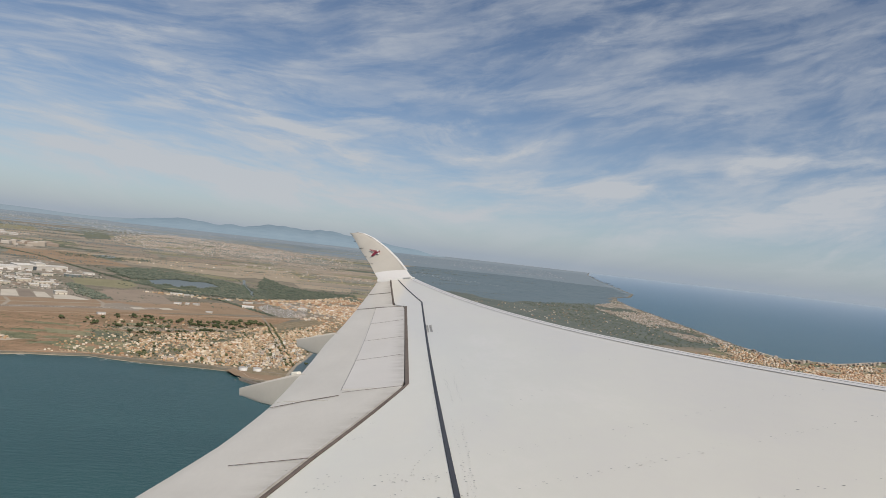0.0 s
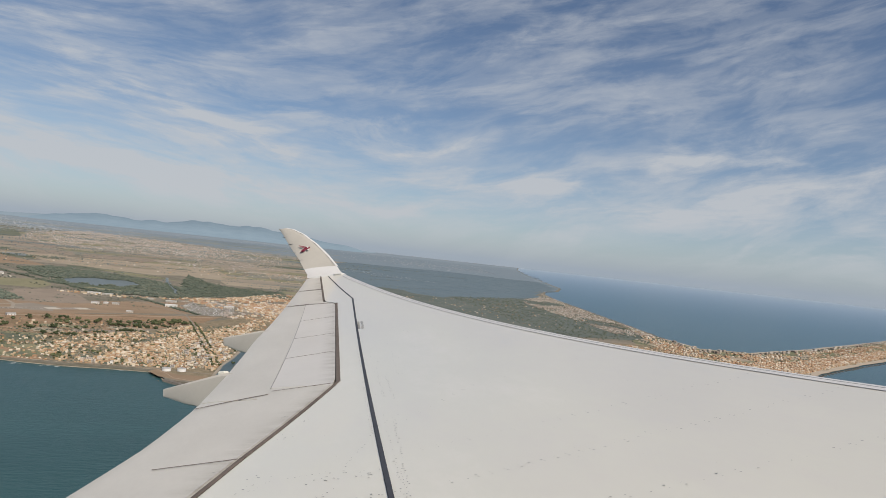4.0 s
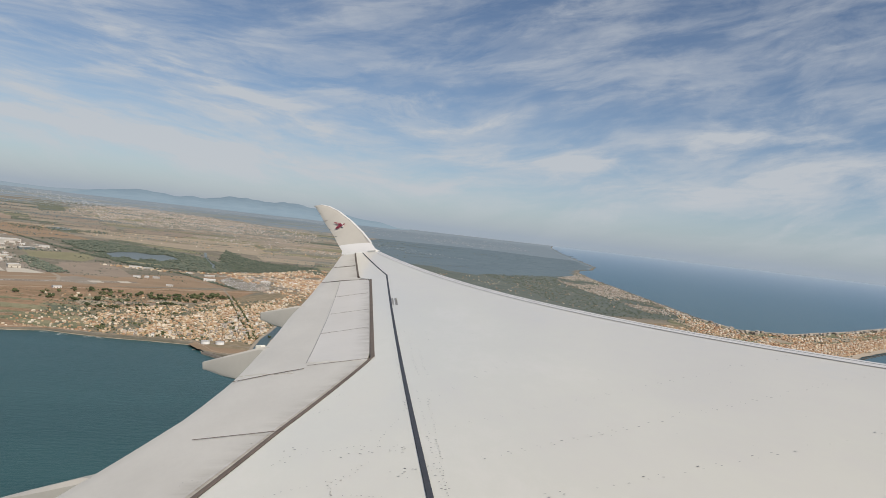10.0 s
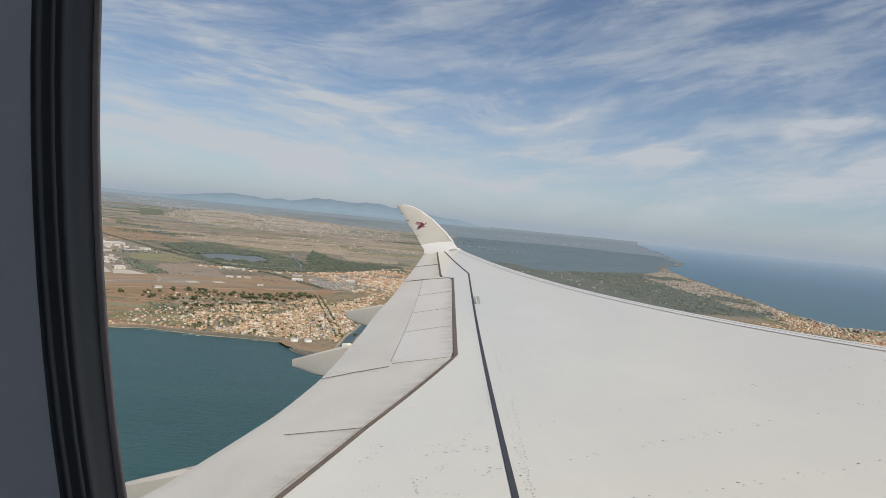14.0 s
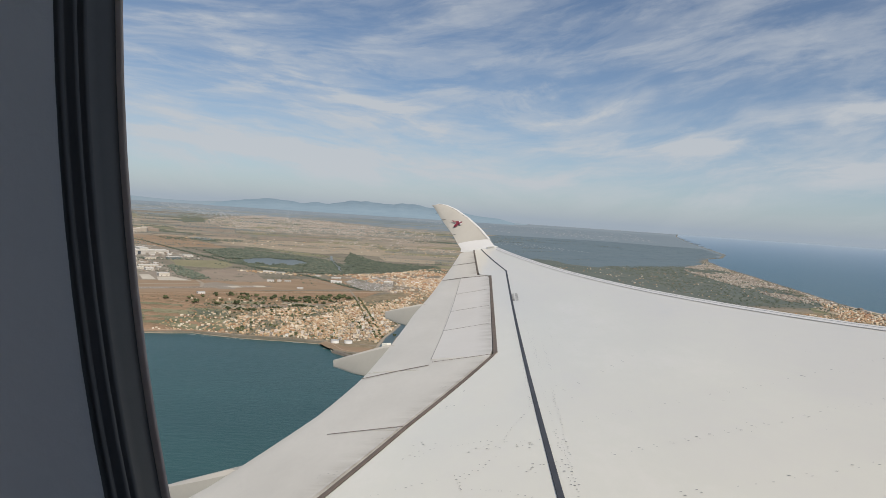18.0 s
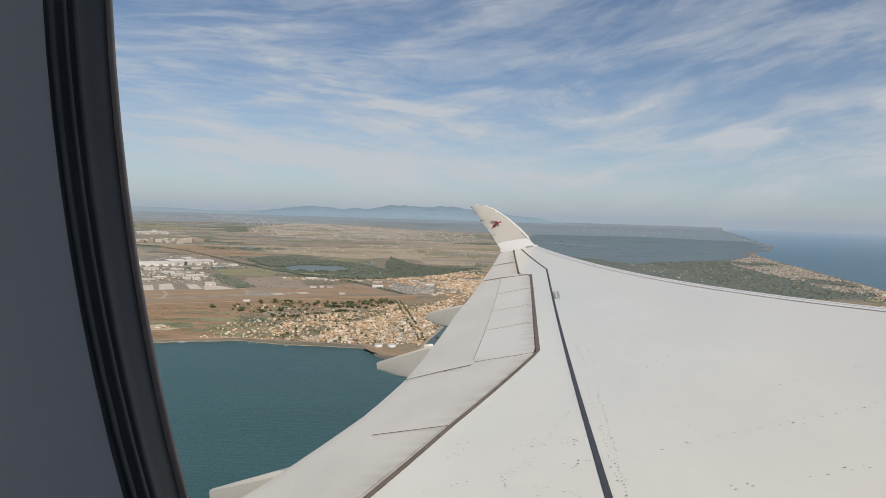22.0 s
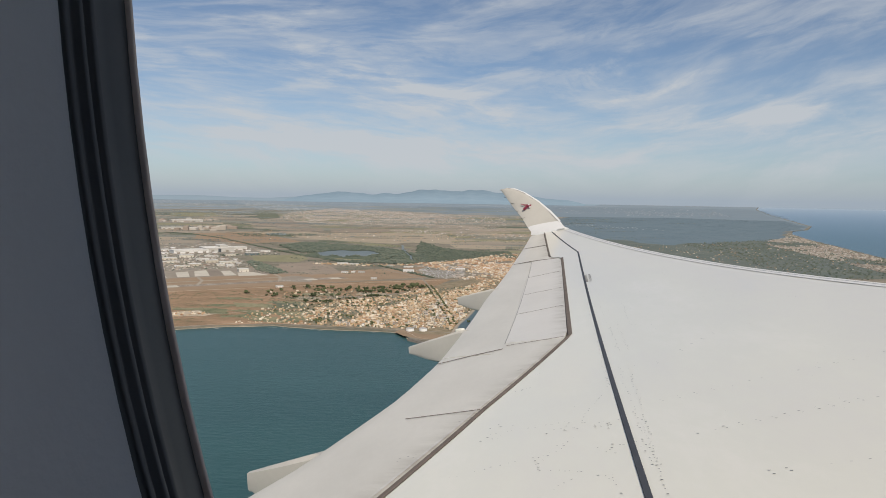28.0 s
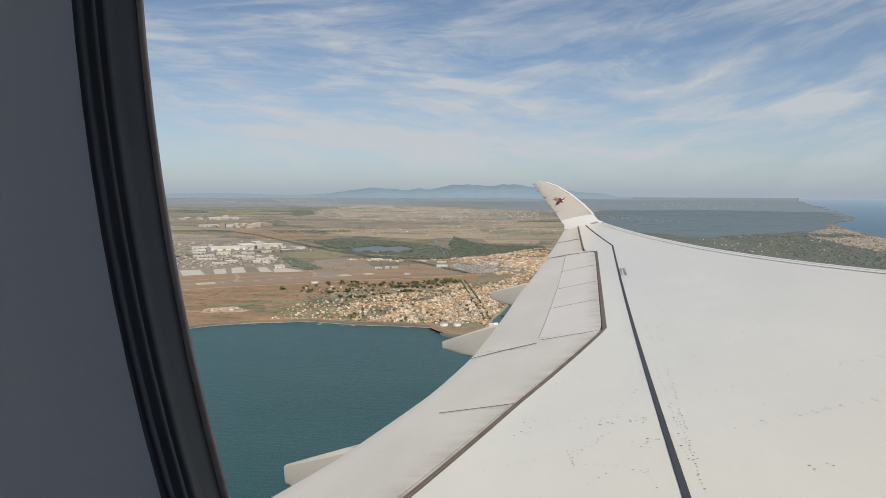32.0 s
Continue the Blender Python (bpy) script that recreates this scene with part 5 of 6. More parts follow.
trees_as_stuff("woods", [(-190, 545), (-150, 585), (-60, 540), (-20, 450), (-20, 400), (-60, 388), (-112, 398), (-150, 450)], 2600, 1.0, 52, M_WOOD_LEAF, "loose trees round the lakeside woods", (LAKE, CLEARING, RIVER_EDGE), drift=12)
trees_as_stuff("heath_bushes", [(-260, 140), (-190, 196), (-128, 262), (-48, 308), (-40, 292), (-52, 268), (-60, 248), (-62, 225), (-56, 208), (-88, 202), (-112, 186), (-150, 162)], 3400, 0.2, 48, M_SCRUB, "countless small tufts on the heath")
trees_as_stuff("heath_bushes", [(-84, 254), (-62, 292), (-36, 304), (-34, 292), (-46, 270), (-60, 256), (-64, 226), (-78, 222)], 900, 0.5, 49, M_WOOD_LEAF, "bushes and small trees at the edge of town")
trees_as_stuff("field_bushes", [(-170, 380), (-70, 400), (-30, 420), (-20, 380), (-60, 330), (-110, 330)], 2200, 0.6, 50, M_WOOD_LEAF, "bushes beside the airfield", drift=7)
trees_as_stuff("field_bushes", [(-420, 800), (-160, 580), (-60, 500), (40, 470), (80, 700), (-100, 860)], 5200, 0.75, 51, M_WOOD_LEAF, "bushes between the fields", drift=16)


def tuft_rows():
    """Long low dark tufts of grass, lying along the wind."""
    rng = random.Random(14)
    places = []
    for x, y in scatter([(-200, 200), (-128, 256), (-60, 296), (-56, 262), (-66, 226), (-90, 204), (-130, 186)], 520, rng, 1.0):
        s = rng.uniform(0.25, 0.6)
        places.append((x, y, LAND, 0.35 + rng.uniform(-0.35, 0.35), s * rng.uniform(2.5, 8), s * 0.9, s * 0.25))
    return tagged(joined("heath_tufts", small_lump(15), places, M_SCRUB), "long dark tufts of grass on the heath", "grass", kind="stuff")


tuft_rows()
patch("green_plain", [(45, 420), (60, 365), (120, 360), (200, 380), (240, 400), (262, 515), (292, 650), (310, 760), (280, 745), (215, 700), (150, 640), (100, 700), (50, 690), (30, 560)], 0.47, M_SEAWOOD, "dull green scrub plain before the seaside town", "scrub", 10, 3)
trees_as_stuff("woods", [(60, 400), (150, 380), (235, 430), (290, 700), (215, 690), (110, 540)], 4200, 1.1, 42, M_FAR_LEAF, "scattered trees on the scrub plain", flat=0.35)
PINES = [(60, 675), (105, 690), (150, 622), (215, 675), (280, 722), (312, 765), (338, 850), (384, 956), (436, 1036), (500, 1176), (576, 1450), (400, 1560), (160, 1500), (40, 1150), (50, 850)]
patch("pine_floor", PINES, 0.56, M_PINE, "pine forest ground, blued with painted haze", "forest", 12, 12)
patch("pine_floor", [(576, 1440), (700, 1830), (815, 2190), (990, 2740), (1170, 3290), (700, 3420), (100, 3000), (-120, 2100), (60, 1480), (400, 1550)], 0.6, M_FARPINE, "pine forest far along the coast, paled with painted haze", "forest", 30, 26)
patch("far_woods", [(-525.7, 2700.1), (-296.1, 2631.1), (46.7, 2637.1), (26.5, 1463.3), (-125.4, 1575.9), (-289.8, 1793.3)], 0.66, M_FARPINE, "woods beyond the suburbs, paled with painted haze", "forest", 60, 20)
trees_as_stuff("pine_forest", PINES, 2600, 4.2, 37, M_PINE, "dense pine forest blued with painted haze", flat=0.10)

MORE_WOODS = [(-60.2, 505.4), (-66.6, 599.3), (-40.8, 522.8), (-14.4, 498.6), (10.1, 507.6), (9.1, 447.9), (-16.1, 439), (-35.8, 417.4), (-51.2, 431.5)]
patch("wood_floor", MORE_WOODS, 0.25, M_WOODFLOOR, "dark ground under a long belt of trees", "woodland", 7, 3)
trees_as_stuff("woods", MORE_WOODS, 1800, 1.2, 57, M_WOOD_LEAF, "long dark green belt of trees", (RIVER_EDGE,))
RAIL = [(-328.4, 659), (-289.4, 639.3), (-237.5, 584.5), (-185.5, 515.3), (-135.8, 451), (-91.2, 403.7), (-60.1, 376.9), (-31, 332.6)]
tagged(ribbon("railway_bank", rough_line(RAIL, 8, 0.6, 3.0), 2.6, lay(0.33), M_WOODFLOOR), "dark overgrown railway bank across the plain", "railway", kind="structure")
tagged(ribbon("road", rough_line([(-94.4, 417.7), (-69.7, 395.3), (-47.2, 398.6), (-26.7, 435.9), (5.1, 413.1)], 6, 0.4, 5.0), 1.0, lay(0.36), M_CONCRETE), "pale raised motorway beside the woods", "road", kind="structure")


def trees_along(line, count, size, seed, spread):
    rng = random.Random(seed)
    places = []
    for _ in range(count):
        k = rng.randrange(len(line) - 1)
        f = rng.random()
        (x0, y0), (x1, y1) = line[k], line[k + 1]
        sc = size * rng.uniform(0.6, 1.3)
        places.append((x0 + (x1 - x0) * f + rng.gauss(0, spread), y0 + (y1 - y0) * f + rng.gauss(0, spread), LAND, rng.uniform(0, 6), sc, sc, sc * 0.6))
    return tagged(joined("line_trees", small_lump(seed), places, M_WOOD_LEAF), "trees along the railway bank", "trees", kind="stuff")


trees_along(RAIL, 700, 1.2, 58, 0.8)

# ---- trees one by one ----
def make_tree(seed):
    tree = new("tree")
    bm = bmesh.new()
    bmesh.ops.create_cone(bm, segments=6, radius1=0.06, radius2=0.03, depth=0.5, matrix=pose(0, 0, 0.2))
    for k in range(3):
        a = k * 2.1 + seed
        bmesh.ops.create_cone(bm, segments=4, radius1=0.025, radius2=0.01, depth=0.34, matrix=pose(0.09 * math.cos(a), 0.09 * math.sin(a), 0.45, 28 * math.sin(a), 28 * math.cos(a), 0))
    part("trunk", bm, M_TRUNK, tree)
    v, f = lump(seed)
    part("crown", mesh_of("crown", v, f, M_LEAF), M_LEAF, tree)
    return tagged(tree, "dark green broad-crowned tree on dry ground", "tree", "trees about the town")


TREES = [make_tree(s) for s in (101, 102, 103, 104, 105)]


def plant_trees():
    rng = random.Random(51)
    spots = []
    for poly, n, lo, hi in (([(-100, 266), (-84, 290), (-60, 296), (-50, 276), (-66, 256), (-92, 254)], 70, 0.6, 1.8), ([(-60, 284), (-48, 290), (-44, 282), (-54, 274)], 26, 0.9, 1.9), ([(-48, 300), (-36, 306), (-31, 296), (-42, 288)], 34, 0.9, 1.9), ([(-66, 244), (-58, 260), (-34, 290), (-10, 300), (-8, 206), (-50, 206), (-62, 222)], 90, 0.5, 1.1), ([(-80, 262), (-60, 268), (-62, 230), (-78, 222)], 28, 0.5, 0.9)):
        spots += [(p, rng.uniform(lo, hi)) for p in scatter(poly, n, rng, 0.8)]
    for (x0, y0), (x1, y1), n in (((-31, 303), (-21, 251), 34), ((-21, 251), (-13.9, 210), 28), ((-29, 303), (-19, 251), 34), ((-19, 251), (-12.1, 210), 28)):
        spots += [((x0 + (x1 - x0) * (i + rng.uniform(-0.2, 0.2)) / n, y0 + (y1 - y0) * i / n), rng.uniform(0.6, 0.95)) for i in range(n)]
    for i, ((x, y), s) in enumerate(spots):
        src = TREES[i % len(TREES)]
        m = Matrix.LocRotScale((x, y, LAND), Euler((0, 0, rng.uniform(0, 6.28))), None)
        ob = src if i < len(TREES) else copy_thing(src, m)
        ob.matrix_basis = m @ Matrix.Diagonal((s, s, s * rng.uniform(0.7, 0.95), 1))


plant_trees()

# ---- houses ----
def hip_roof(w, d, z, h, over=0.06):
    bm = bmesh.new()
    a, b = w / 2 + over, d / 2 + over
    r = max(0.02, a - b)
    base = [bm.verts.new(p) for p in ((-a, -b, z), (a, -b, z), (a, b, z), (-a, b, z))]
    eave = [bm.verts.new((v.co.x, v.co.y, z + 0.03)) for v in base]
    bm.faces.new(base[::-1])
    for i in range(4):
        bm.faces.new((base[i], base[(i + 1) % 4], eave[(i + 1) % 4], eave[i]))
    p, q = bm.verts.new((-r, 0, z + h)), bm.verts.new((r, 0, z + h))
    bm.faces.new((eave[0], eave[1], q, p))
    bm.faces.new((eave[1], eave[2], q))
    bm.faces.new((eave[2], eave[3], p, q))
    bm.faces.new((eave[3], eave[0], p))
    bmesh.ops.recalc_face_normals(bm, faces=bm.faces[:])
    return bm


def make_house(w, d, h, kind):
    house = new("house" if kind == "hip" else "apartment_building")
    wm = M_WALL if kind == "hip" else M_BLOCKWALL
    part("wall", box_bm(-w / 2, w / 2, -d / 2, d / 2, 0, h), wm, house)
    if kind == "hip":
        part("roof", hip_roof(w, d, h, 0.24 * d), M_ROOF, house)
        part("chimney", box_bm(w * 0.2, w * 0.2 + 0.07, 0.02, 0.09, h, h + 0.3 * d), wm, house)
        part("porch", box_bm(-w * 0.28, w * 0.18, -d / 2 - 0.16, -d / 2, 0, h * 0.42), wm, house)
        tagged(house, "small plastered house with a clay tile roof", "house", "houses of the town")
    else:
        bm = box_bm(-w / 2 - 0.03, w / 2 + 0.03, -d / 2 - 0.03, d / 2 + 0.03, h, h + 0.05)
        part("roof", bm, M_FLATROOF, house)
        part("stair_tower", box_bm(-0.15, 0.18, -0.12, 0.14, h + 0.05, h + 0.24), wm, house)
        floors = max(2, int(h / 0.27))
        for k in range(floors):
            z = (k + 0.45) * h / floors
            for side in (-1, 1):
                part("balcony", box_bm(-w * 0.38, w * 0.38, side * (d / 2) + (0 if side > 0 else -0.09), side * (d / 2) + (0.09 if side > 0 else 0), z, z + 0.08), wm, house)
                part("window_band", box_bm(-w * 0.42, w * 0.42, side * (d / 2 + 0.006) - 0.006, side * (d / 2 + 0.006) + 0.006, z + 0.09, z + 0.19), M_WINDOW, house)
        tagged(house, "flat-roofed plastered apartment building with balconies", "apartment building", "apartment buildings of the town")
    return house


HOUSES = [make_house(1.15, 0.85, 0.52, "hip"), make_house(0.95, 0.8, 0.6, "hip"), make_house(1.5, 0.8, 0.5, "hip"), make_house(0.8, 0.75, 0.45, "hip"), make_house(1.3, 1.1, 0.7, "hip")]
BLOCKS = [make_house(1.8, 1.0, 1.15, "flat"), make_house(1.3, 1.1, 1.5, "flat"), make_house(2.4, 1.0, 1.1, "flat")]
CANAL = [(-11, 187), (-10.6, 200), (-9.8, 212), (-7.6, 226), (-6, 240), (-3, 256), (6, 274), (24, 292)]
CANAL_EDGE = [*[(x - 2.6, y) for x, y in CANAL], *[(x + 2.6, y) for x, y in reversed(CANAL)]]
TOWN = [(-64, 222), (-64, 240), (-56, 256), (-42, 267), (-30, 292), (-16, 300), (-6, 290), (-4, 204), (-30, 203), (-52, 204), (-58, 208)]
patch("town_ground", [(-66, 222), (-66, 242), (-58, 258), (-43, 269), (-32, 294), (-10, 345), (40, 345), (120, 350), (200, 360), (238, 360), (225, 335), (200, 295), (160, 246), (118, 216), (80, 202), (20, 200), (-4, 200), (-10, 194), (-22, 196), (-28, 202), (-52, 203), (-60, 208)], 0.21, M_TOWNFLOOR, "dusty ground, gardens and streets between houses", "town ground", 6, 1.0)


def street_spots(poly, count, rng, lot, depth, turn=0.25, street=4):
    """House plots in rows: every few plots a street cuts through, and some plots stay green."""
    c, s_ = math.cos(turn), math.sin(turn)
    uv = [(p[0] * c + p[1] * s_, p[1] * c - p[0] * s_) for p in poly]
    out = []
    for j in range(int((max(v for u, v in uv) - min(v for u, v in uv)) / depth)):
        v = min(v for u, v in uv) + j * depth
        for i in range(int((max(u for u, v in uv) - min(u for u, v in uv)) / lot)):
            u = min(u for u, v in uv) + i * lot
            if i % (street * 3) == 0 or j % (street + 3) == 0 or rng.random() < 0.12:
                continue
            q = (u + rng.uniform(-0.34, 0.34) * lot, v + rng.uniform(-0.3, 0.3) * depth)
            p = (q[0] * c - q[1] * s_, q[0] * s_ + q[1] * c)
            if inside(p, poly) and not inside(p, CANAL_EDGE):
                out.append(p)
    rng.shuffle(out)
    return out[:count]


def build_town():
    rng = random.Random(77)
    spots = [p for p in street_spots(TOWN, 900, rng, 1.15, 1.4) if p[0] > -62 + rng.uniform(0, 14)][:300]
    near = [p for p in scatter([(-50, 203.5), (-6, 204), (-6, 212), (-14, 250), (-22, 262), (-26, 214), (-48, 210)], 70, rng, 1.7) if not inside(p, CANAL_EDGE)]
    n = [0, 0]
    for p in spots:
        if any((p[0] - q[0]) ** 2 + (p[1] - q[1]) ** 2 < 4 for q in near):
            continue
        i = n[0]
        n[0] += 1
        src = HOUSES[i % len(HOUSES)] if i < len(HOUSES) else rng.choice(HOUSES)
        m = Matrix.LocRotScale((p[0], p[1], LAND), Euler((0, 0, rng.choice((0.25, 0.25, 1.82)) + rng.uniform(-0.07, 0.07))), None)
        s = rng.uniform(0.5, 0.8)
        ob = src if i < len(HOUSES) else copy_thing(src, m)
        ob.matrix_basis = m @ Matrix.Diagonal((s, s, s, 1))
    for p in near:
        i = n[1]
        n[1] += 1
        src = BLOCKS[i % 3] if i < 3 else rng.choice(BLOCKS)
        m = Matrix.LocRotScale((p[0], p[1], LAND), Euler((0, 0, rng.choice((0.05, 0.15, 1.6)))), None)
        ob = src if i < 3 else copy_thing(src, m)
        s = rng.uniform(0.55, 0.8)
        ob.matrix_basis = m @ Matrix.Diagonal((s, s, s, 1))


build_town()

CUBE = ([(-0.5, -0.5, 0), (0.5, -0.5, 0), (0.5, 0.5, 0), (-0.5, 0.5, 0), (-0.5, -0.5, 0.75), (0.5, -0.5, 0.75), (0.5, 0.5, 0.75), (-0.5, 0.5, 0.75), (-0.3, 0, 1), (0.3, 0, 1)],
        [(0, 1, 5, 4), (1, 2, 6, 5), (2, 3, 7, 6), (3, 0, 4, 7), (4, 5, 9, 8), (5, 6, 9), (6, 7, 8, 9), (7, 4, 8)])


def town_as_stuff(poly, count, lo, hi, seed, mat, label, gap=0.0, tall=0.6, clump=0.0, rows=None):
    """Small gabled houses, joined; clump: the size of the quarters into which they gather; rows: plot width and depth along streets."""
    rng = random.Random(seed)
    places = []
    for x, y in street_spots(poly, count, rng, *rows) if rows else scatter(poly, count, rng, gap):
        if clump:
            w = noise.noise(Vector((x / clump, y / clump / 1.6, seed))) + 0.6 * noise.noise(Vector((x / clump * 3, y / clump * 2, seed + 1)))
            if w < rng.uniform(-0.35, 0.3):
                continue
        s = rng.uniform(lo, hi)
        places.append((x, y, LAND, rng.choice((0.2, 1.77)) + rng.uniform(-0.2, 0.2), s * rng.uniform(0.8, 1.7), s * rng.uniform(0.7, 1.1), s * tall * rng.uniform(0.6, 1.6)))
    return tagged(joined("far_town", CUBE, places, mat), label, "town", kind="stuff")


town_as_stuff(TOWN, 6500, 0.42, 0.75, 75, M_TOWNBITS, "small houses and sheds between the larger ones", clump=9, rows=(0.72, 0.85))
town_as_stuff([(-48, 206), (-40, 236), (-24, 290), (-8, 290), (-6, 205)], 2600, 0.45, 0.8, 79, M_TOWNBITS, "close-built houses of the old quarter", rows=(0.85, 1.0), clump=14)
town_as_stuff([(-4, 204), (60, 205), (118, 220), (160, 250), (205, 310), (230, 352), (120, 345), (40, 340), (-6, 330), (-16, 300), (-4, 290)], 5200, 0.5, 0.95, 61, M_CLAYTOWN, "dense town of plastered houses with clay roofs", clump=24, rows=(1.15, 1.3))
town_as_stuff([(-20, 330), (-8, 350), (-10, 425), (8, 452), (60, 450), (60, 350), (0, 330)], 3000, 0.55, 1.1, 62, M_CLAYTOWN, "terracotta-roofed quarter inland of the town", 1.05, clump=18)
town_as_stuff([(-82, 210), (-80, 232), (-66, 256), (-50, 274), (-38, 296), (-30, 294), (-58, 258), (-66, 240), (-64, 222), (-60, 208)], 130, 0.35, 0.7, 85, M_TOWNBITS, "scattered houses at the edge of town", 1.6)
town_as_stuff([(-94, 270), (-62, 286), (-46, 300), (-44, 290), (-64, 270), (-78, 262)], 40, 0.45, 0.8, 63, M_TOWNBITS, "a few farmhouses among trees", 2.4)
town_as_stuff([(246, 660), (268, 715), (305, 770), (350, 872), (325, 772), (300, 650), (272, 518), (251, 420), (241, 370), (222, 372), (218, 410), (230, 520), (236, 600)], 6500, 0.6, 1.15, 64, M_COASTBITS, "long seaside town of pale apartment blocks", 1.1, 0.6, clump=40)
town_as_stuff([(-344, 1048), (-436, 1420), (-469, 1975), (-314, 1700), (-201, 1600), (-86, 1350), (-54, 1019), (-113, 957), (-175, 932), (-240, 900)], 8500, 0.9, 1.8, 65, M_FARBITS, "far pale suburb across the plain", 1.4, 0.5, clump=45)
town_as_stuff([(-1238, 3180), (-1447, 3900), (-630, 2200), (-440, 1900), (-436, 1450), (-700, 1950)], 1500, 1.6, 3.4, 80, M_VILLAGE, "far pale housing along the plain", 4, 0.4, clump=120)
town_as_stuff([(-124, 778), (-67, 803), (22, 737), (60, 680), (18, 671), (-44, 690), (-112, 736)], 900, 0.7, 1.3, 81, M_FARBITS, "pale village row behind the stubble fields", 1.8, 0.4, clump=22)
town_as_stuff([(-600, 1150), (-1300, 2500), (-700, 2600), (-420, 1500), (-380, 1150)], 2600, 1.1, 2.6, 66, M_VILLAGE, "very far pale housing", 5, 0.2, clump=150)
town_as_stuff([(40, 1000), (220, 900), (160, 1100), (60, 1250)], 220, 0.99, 2, 67, M_VILLAGE, "far pale houses before the forest", 6, 0.2)
town_as_stuff([(300, 1650), (560, 1700), (660, 2050), (400, 2250)], 300, 1.6, 3.7, 68, M_VILLAGE, "far pale houses behind the forest", 12, 0.14)
town_as_stuff([(-200, 590), (60, 620), (60, 760), (-260, 720)], 150, 0.6, 1.2, 69, M_TOWNBITS, "scattered farm buildings among the fields", 8, 0.6)
town_as_stuff([(-106, 384), (-66, 380), (-30, 405), (-32, 412), (-66, 390), (-104, 392)], 80, 0.6, 1.4, 70, M_TOWNBITS, "low sheds along the road", 1.6, 0.5)
town_as_stuff([(-1300, 1900), (-300, 1850), (300, 1800), (620, 1980), (900, 3000), (-600, 3800), (-2000, 3200)], 5200, 1.6, 3.4, 76, M_VILLAGE, "pale specks of far villages", 8, 0.2, clump=300)
town_as_stuff([(-330, 690), (-290, 700), (-290, 760), (-330, 745)], 16, 4.0, 7.0, 77, M_COASTBITS, "group of cream apartment blocks in the fields", 8, 0.5)
town_as_stuff([(-480, 860), (-400, 880), (-400, 990), (-500, 960)], 40, 3.0, 8.0, 78, M_FARBITS, "far pale warehouses", 9, 0.3)

town_as_stuff([(-448.2, 1525.3), (-425.3, 1868.6), (-272.4, 1775.9), (-125.4, 1575.9), (13.6, 1346.7), (8.7, 804.9), (-50.3, 803.9), (-127.5, 881.5), (-204.3, 899.4), (-267.9, 967.4)], 7500, 0.8, 1.6, 91, M_FARBITS, "wide pale suburb with clay roofs", 1.3, 0.5, clump=38)
town_as_stuff([(-1095.6, 2212.5), (-1272.2, 3095.5), (-713.7, 2427.4), (-512.8, 1696.9), (-818.9, 1992.8), (-869.4, 1755.9)], 700, 1.2, 2.8, 92, M_VILLAGE, "pale blocks of a far suburb", 5, 0.5, clump=120)
town_as_stuff([(-47.6, 402), (-25.9, 424), (5.7, 482.9), (17.2, 471.8), (7.5, 356.8), (-13, 360.3), (-28.3, 366.8)], 2600, 0.6, 1.1, 93, M_CLAYTOWN, "clay-roofed houses inland of the town", 1.0, 0.6, clump=16)

town_as_stuff([(60, 400), (150, 380), (235, 430), (280, 640), (215, 660), (110, 600), (60, 500)], 480, 0.45, 0.85, 95, M_CLAYTOWN, "loose houses in the seaside scrub", 1.5, 0.6, clump=26)

# ---- the east shore with the resort beyond the harbour ----
HEAD = [(262, 479), (250, 408.2), (249.5, 364.8), (284.2, 363.7), (366.6, 414.1), (502.9, 506.7), (739.2, 670.2), (1179.2, 978.2), (705.4, 582.8), (487.5, 439.9), (354.6, 355.3), (292.1, 312.8), (237.7, 272.7), (183.5, 232), (160.5, 233.2), (168, 287.7)]
tagged(sheet("ground", rough_line(HEAD, 9, 1.5, 4.0, closed=True), lay(0.02), M_SCRUB, thick=1.4), "low green shore land built over with houses", "ground", kind="structure")
for k, pts in enumerate(([(240.2, 338), (280.3, 349), (352.1, 387.7), (312.7, 352.1), (244.5, 320.4)], [(392.8, 423.1), (540.7, 521.3), (515.1, 496.3), (390.8, 411)], [(241.1, 417.2), (234, 372.2), (216, 354.3), (215.4, 378.2)])):
    patch("field", pts, 0.06 + 0.01 * k, (M_STUBBLE, M_AIRGRASS, M_STUBBLE)[k], "dry tan field behind the beach", "field", 9, 1.5, k)
RESORT = [(206.6, 302.9), (237.6, 311.2), (290.9, 335.3), (362.9, 381.1), (486.5, 463.3), (425.4, 404.3), (317.5, 332.6), (245.5, 281.8), (199.2, 252.5), (174, 253.6)]
patch("town_ground", RESORT, 0.09, M_TOWNFLOOR, "dusty streets between resort houses", "town ground", 8, 2.0)
town_as_stuff(RESORT, 7000, 0.55, 1.0, 82, M_CLAYTOWN, "dense resort town with clay roofs behind the beach", 0.95, 0.75)
town_as_stuff([(251.1, 450.4), (239.7, 375.5), (242.2, 346.1), (287.2, 357.8), (410.7, 432.2), (722.1, 640.9), (625.1, 554), (353.4, 370.9), (254, 315.6), (185.7, 279.8)], 4500, 0.6, 1.1, 83, M_CLAYTOWN, "loose houses among gardens", 1.1, 0.6, clump=20)
town_as_stuff([(248.7, 402.7), (245.5, 358.8), (279.6, 357.7), (359.7, 406.1), (491.1, 494.7), (971.8, 829.8), (933.9, 797.2), (474.5, 477.7), (349.8, 394.8), (273, 349), (235.2, 346.1)], 900, 0.9, 1.7, 94, M_COASTBITS, "pale blocks along the far beach", 1.6, 0.7)
trees_as_stuff("town_trees", HEAD, 5200, 0.8, 84, M_WOOD_LEAF, "trees between the resort houses", drift=12)
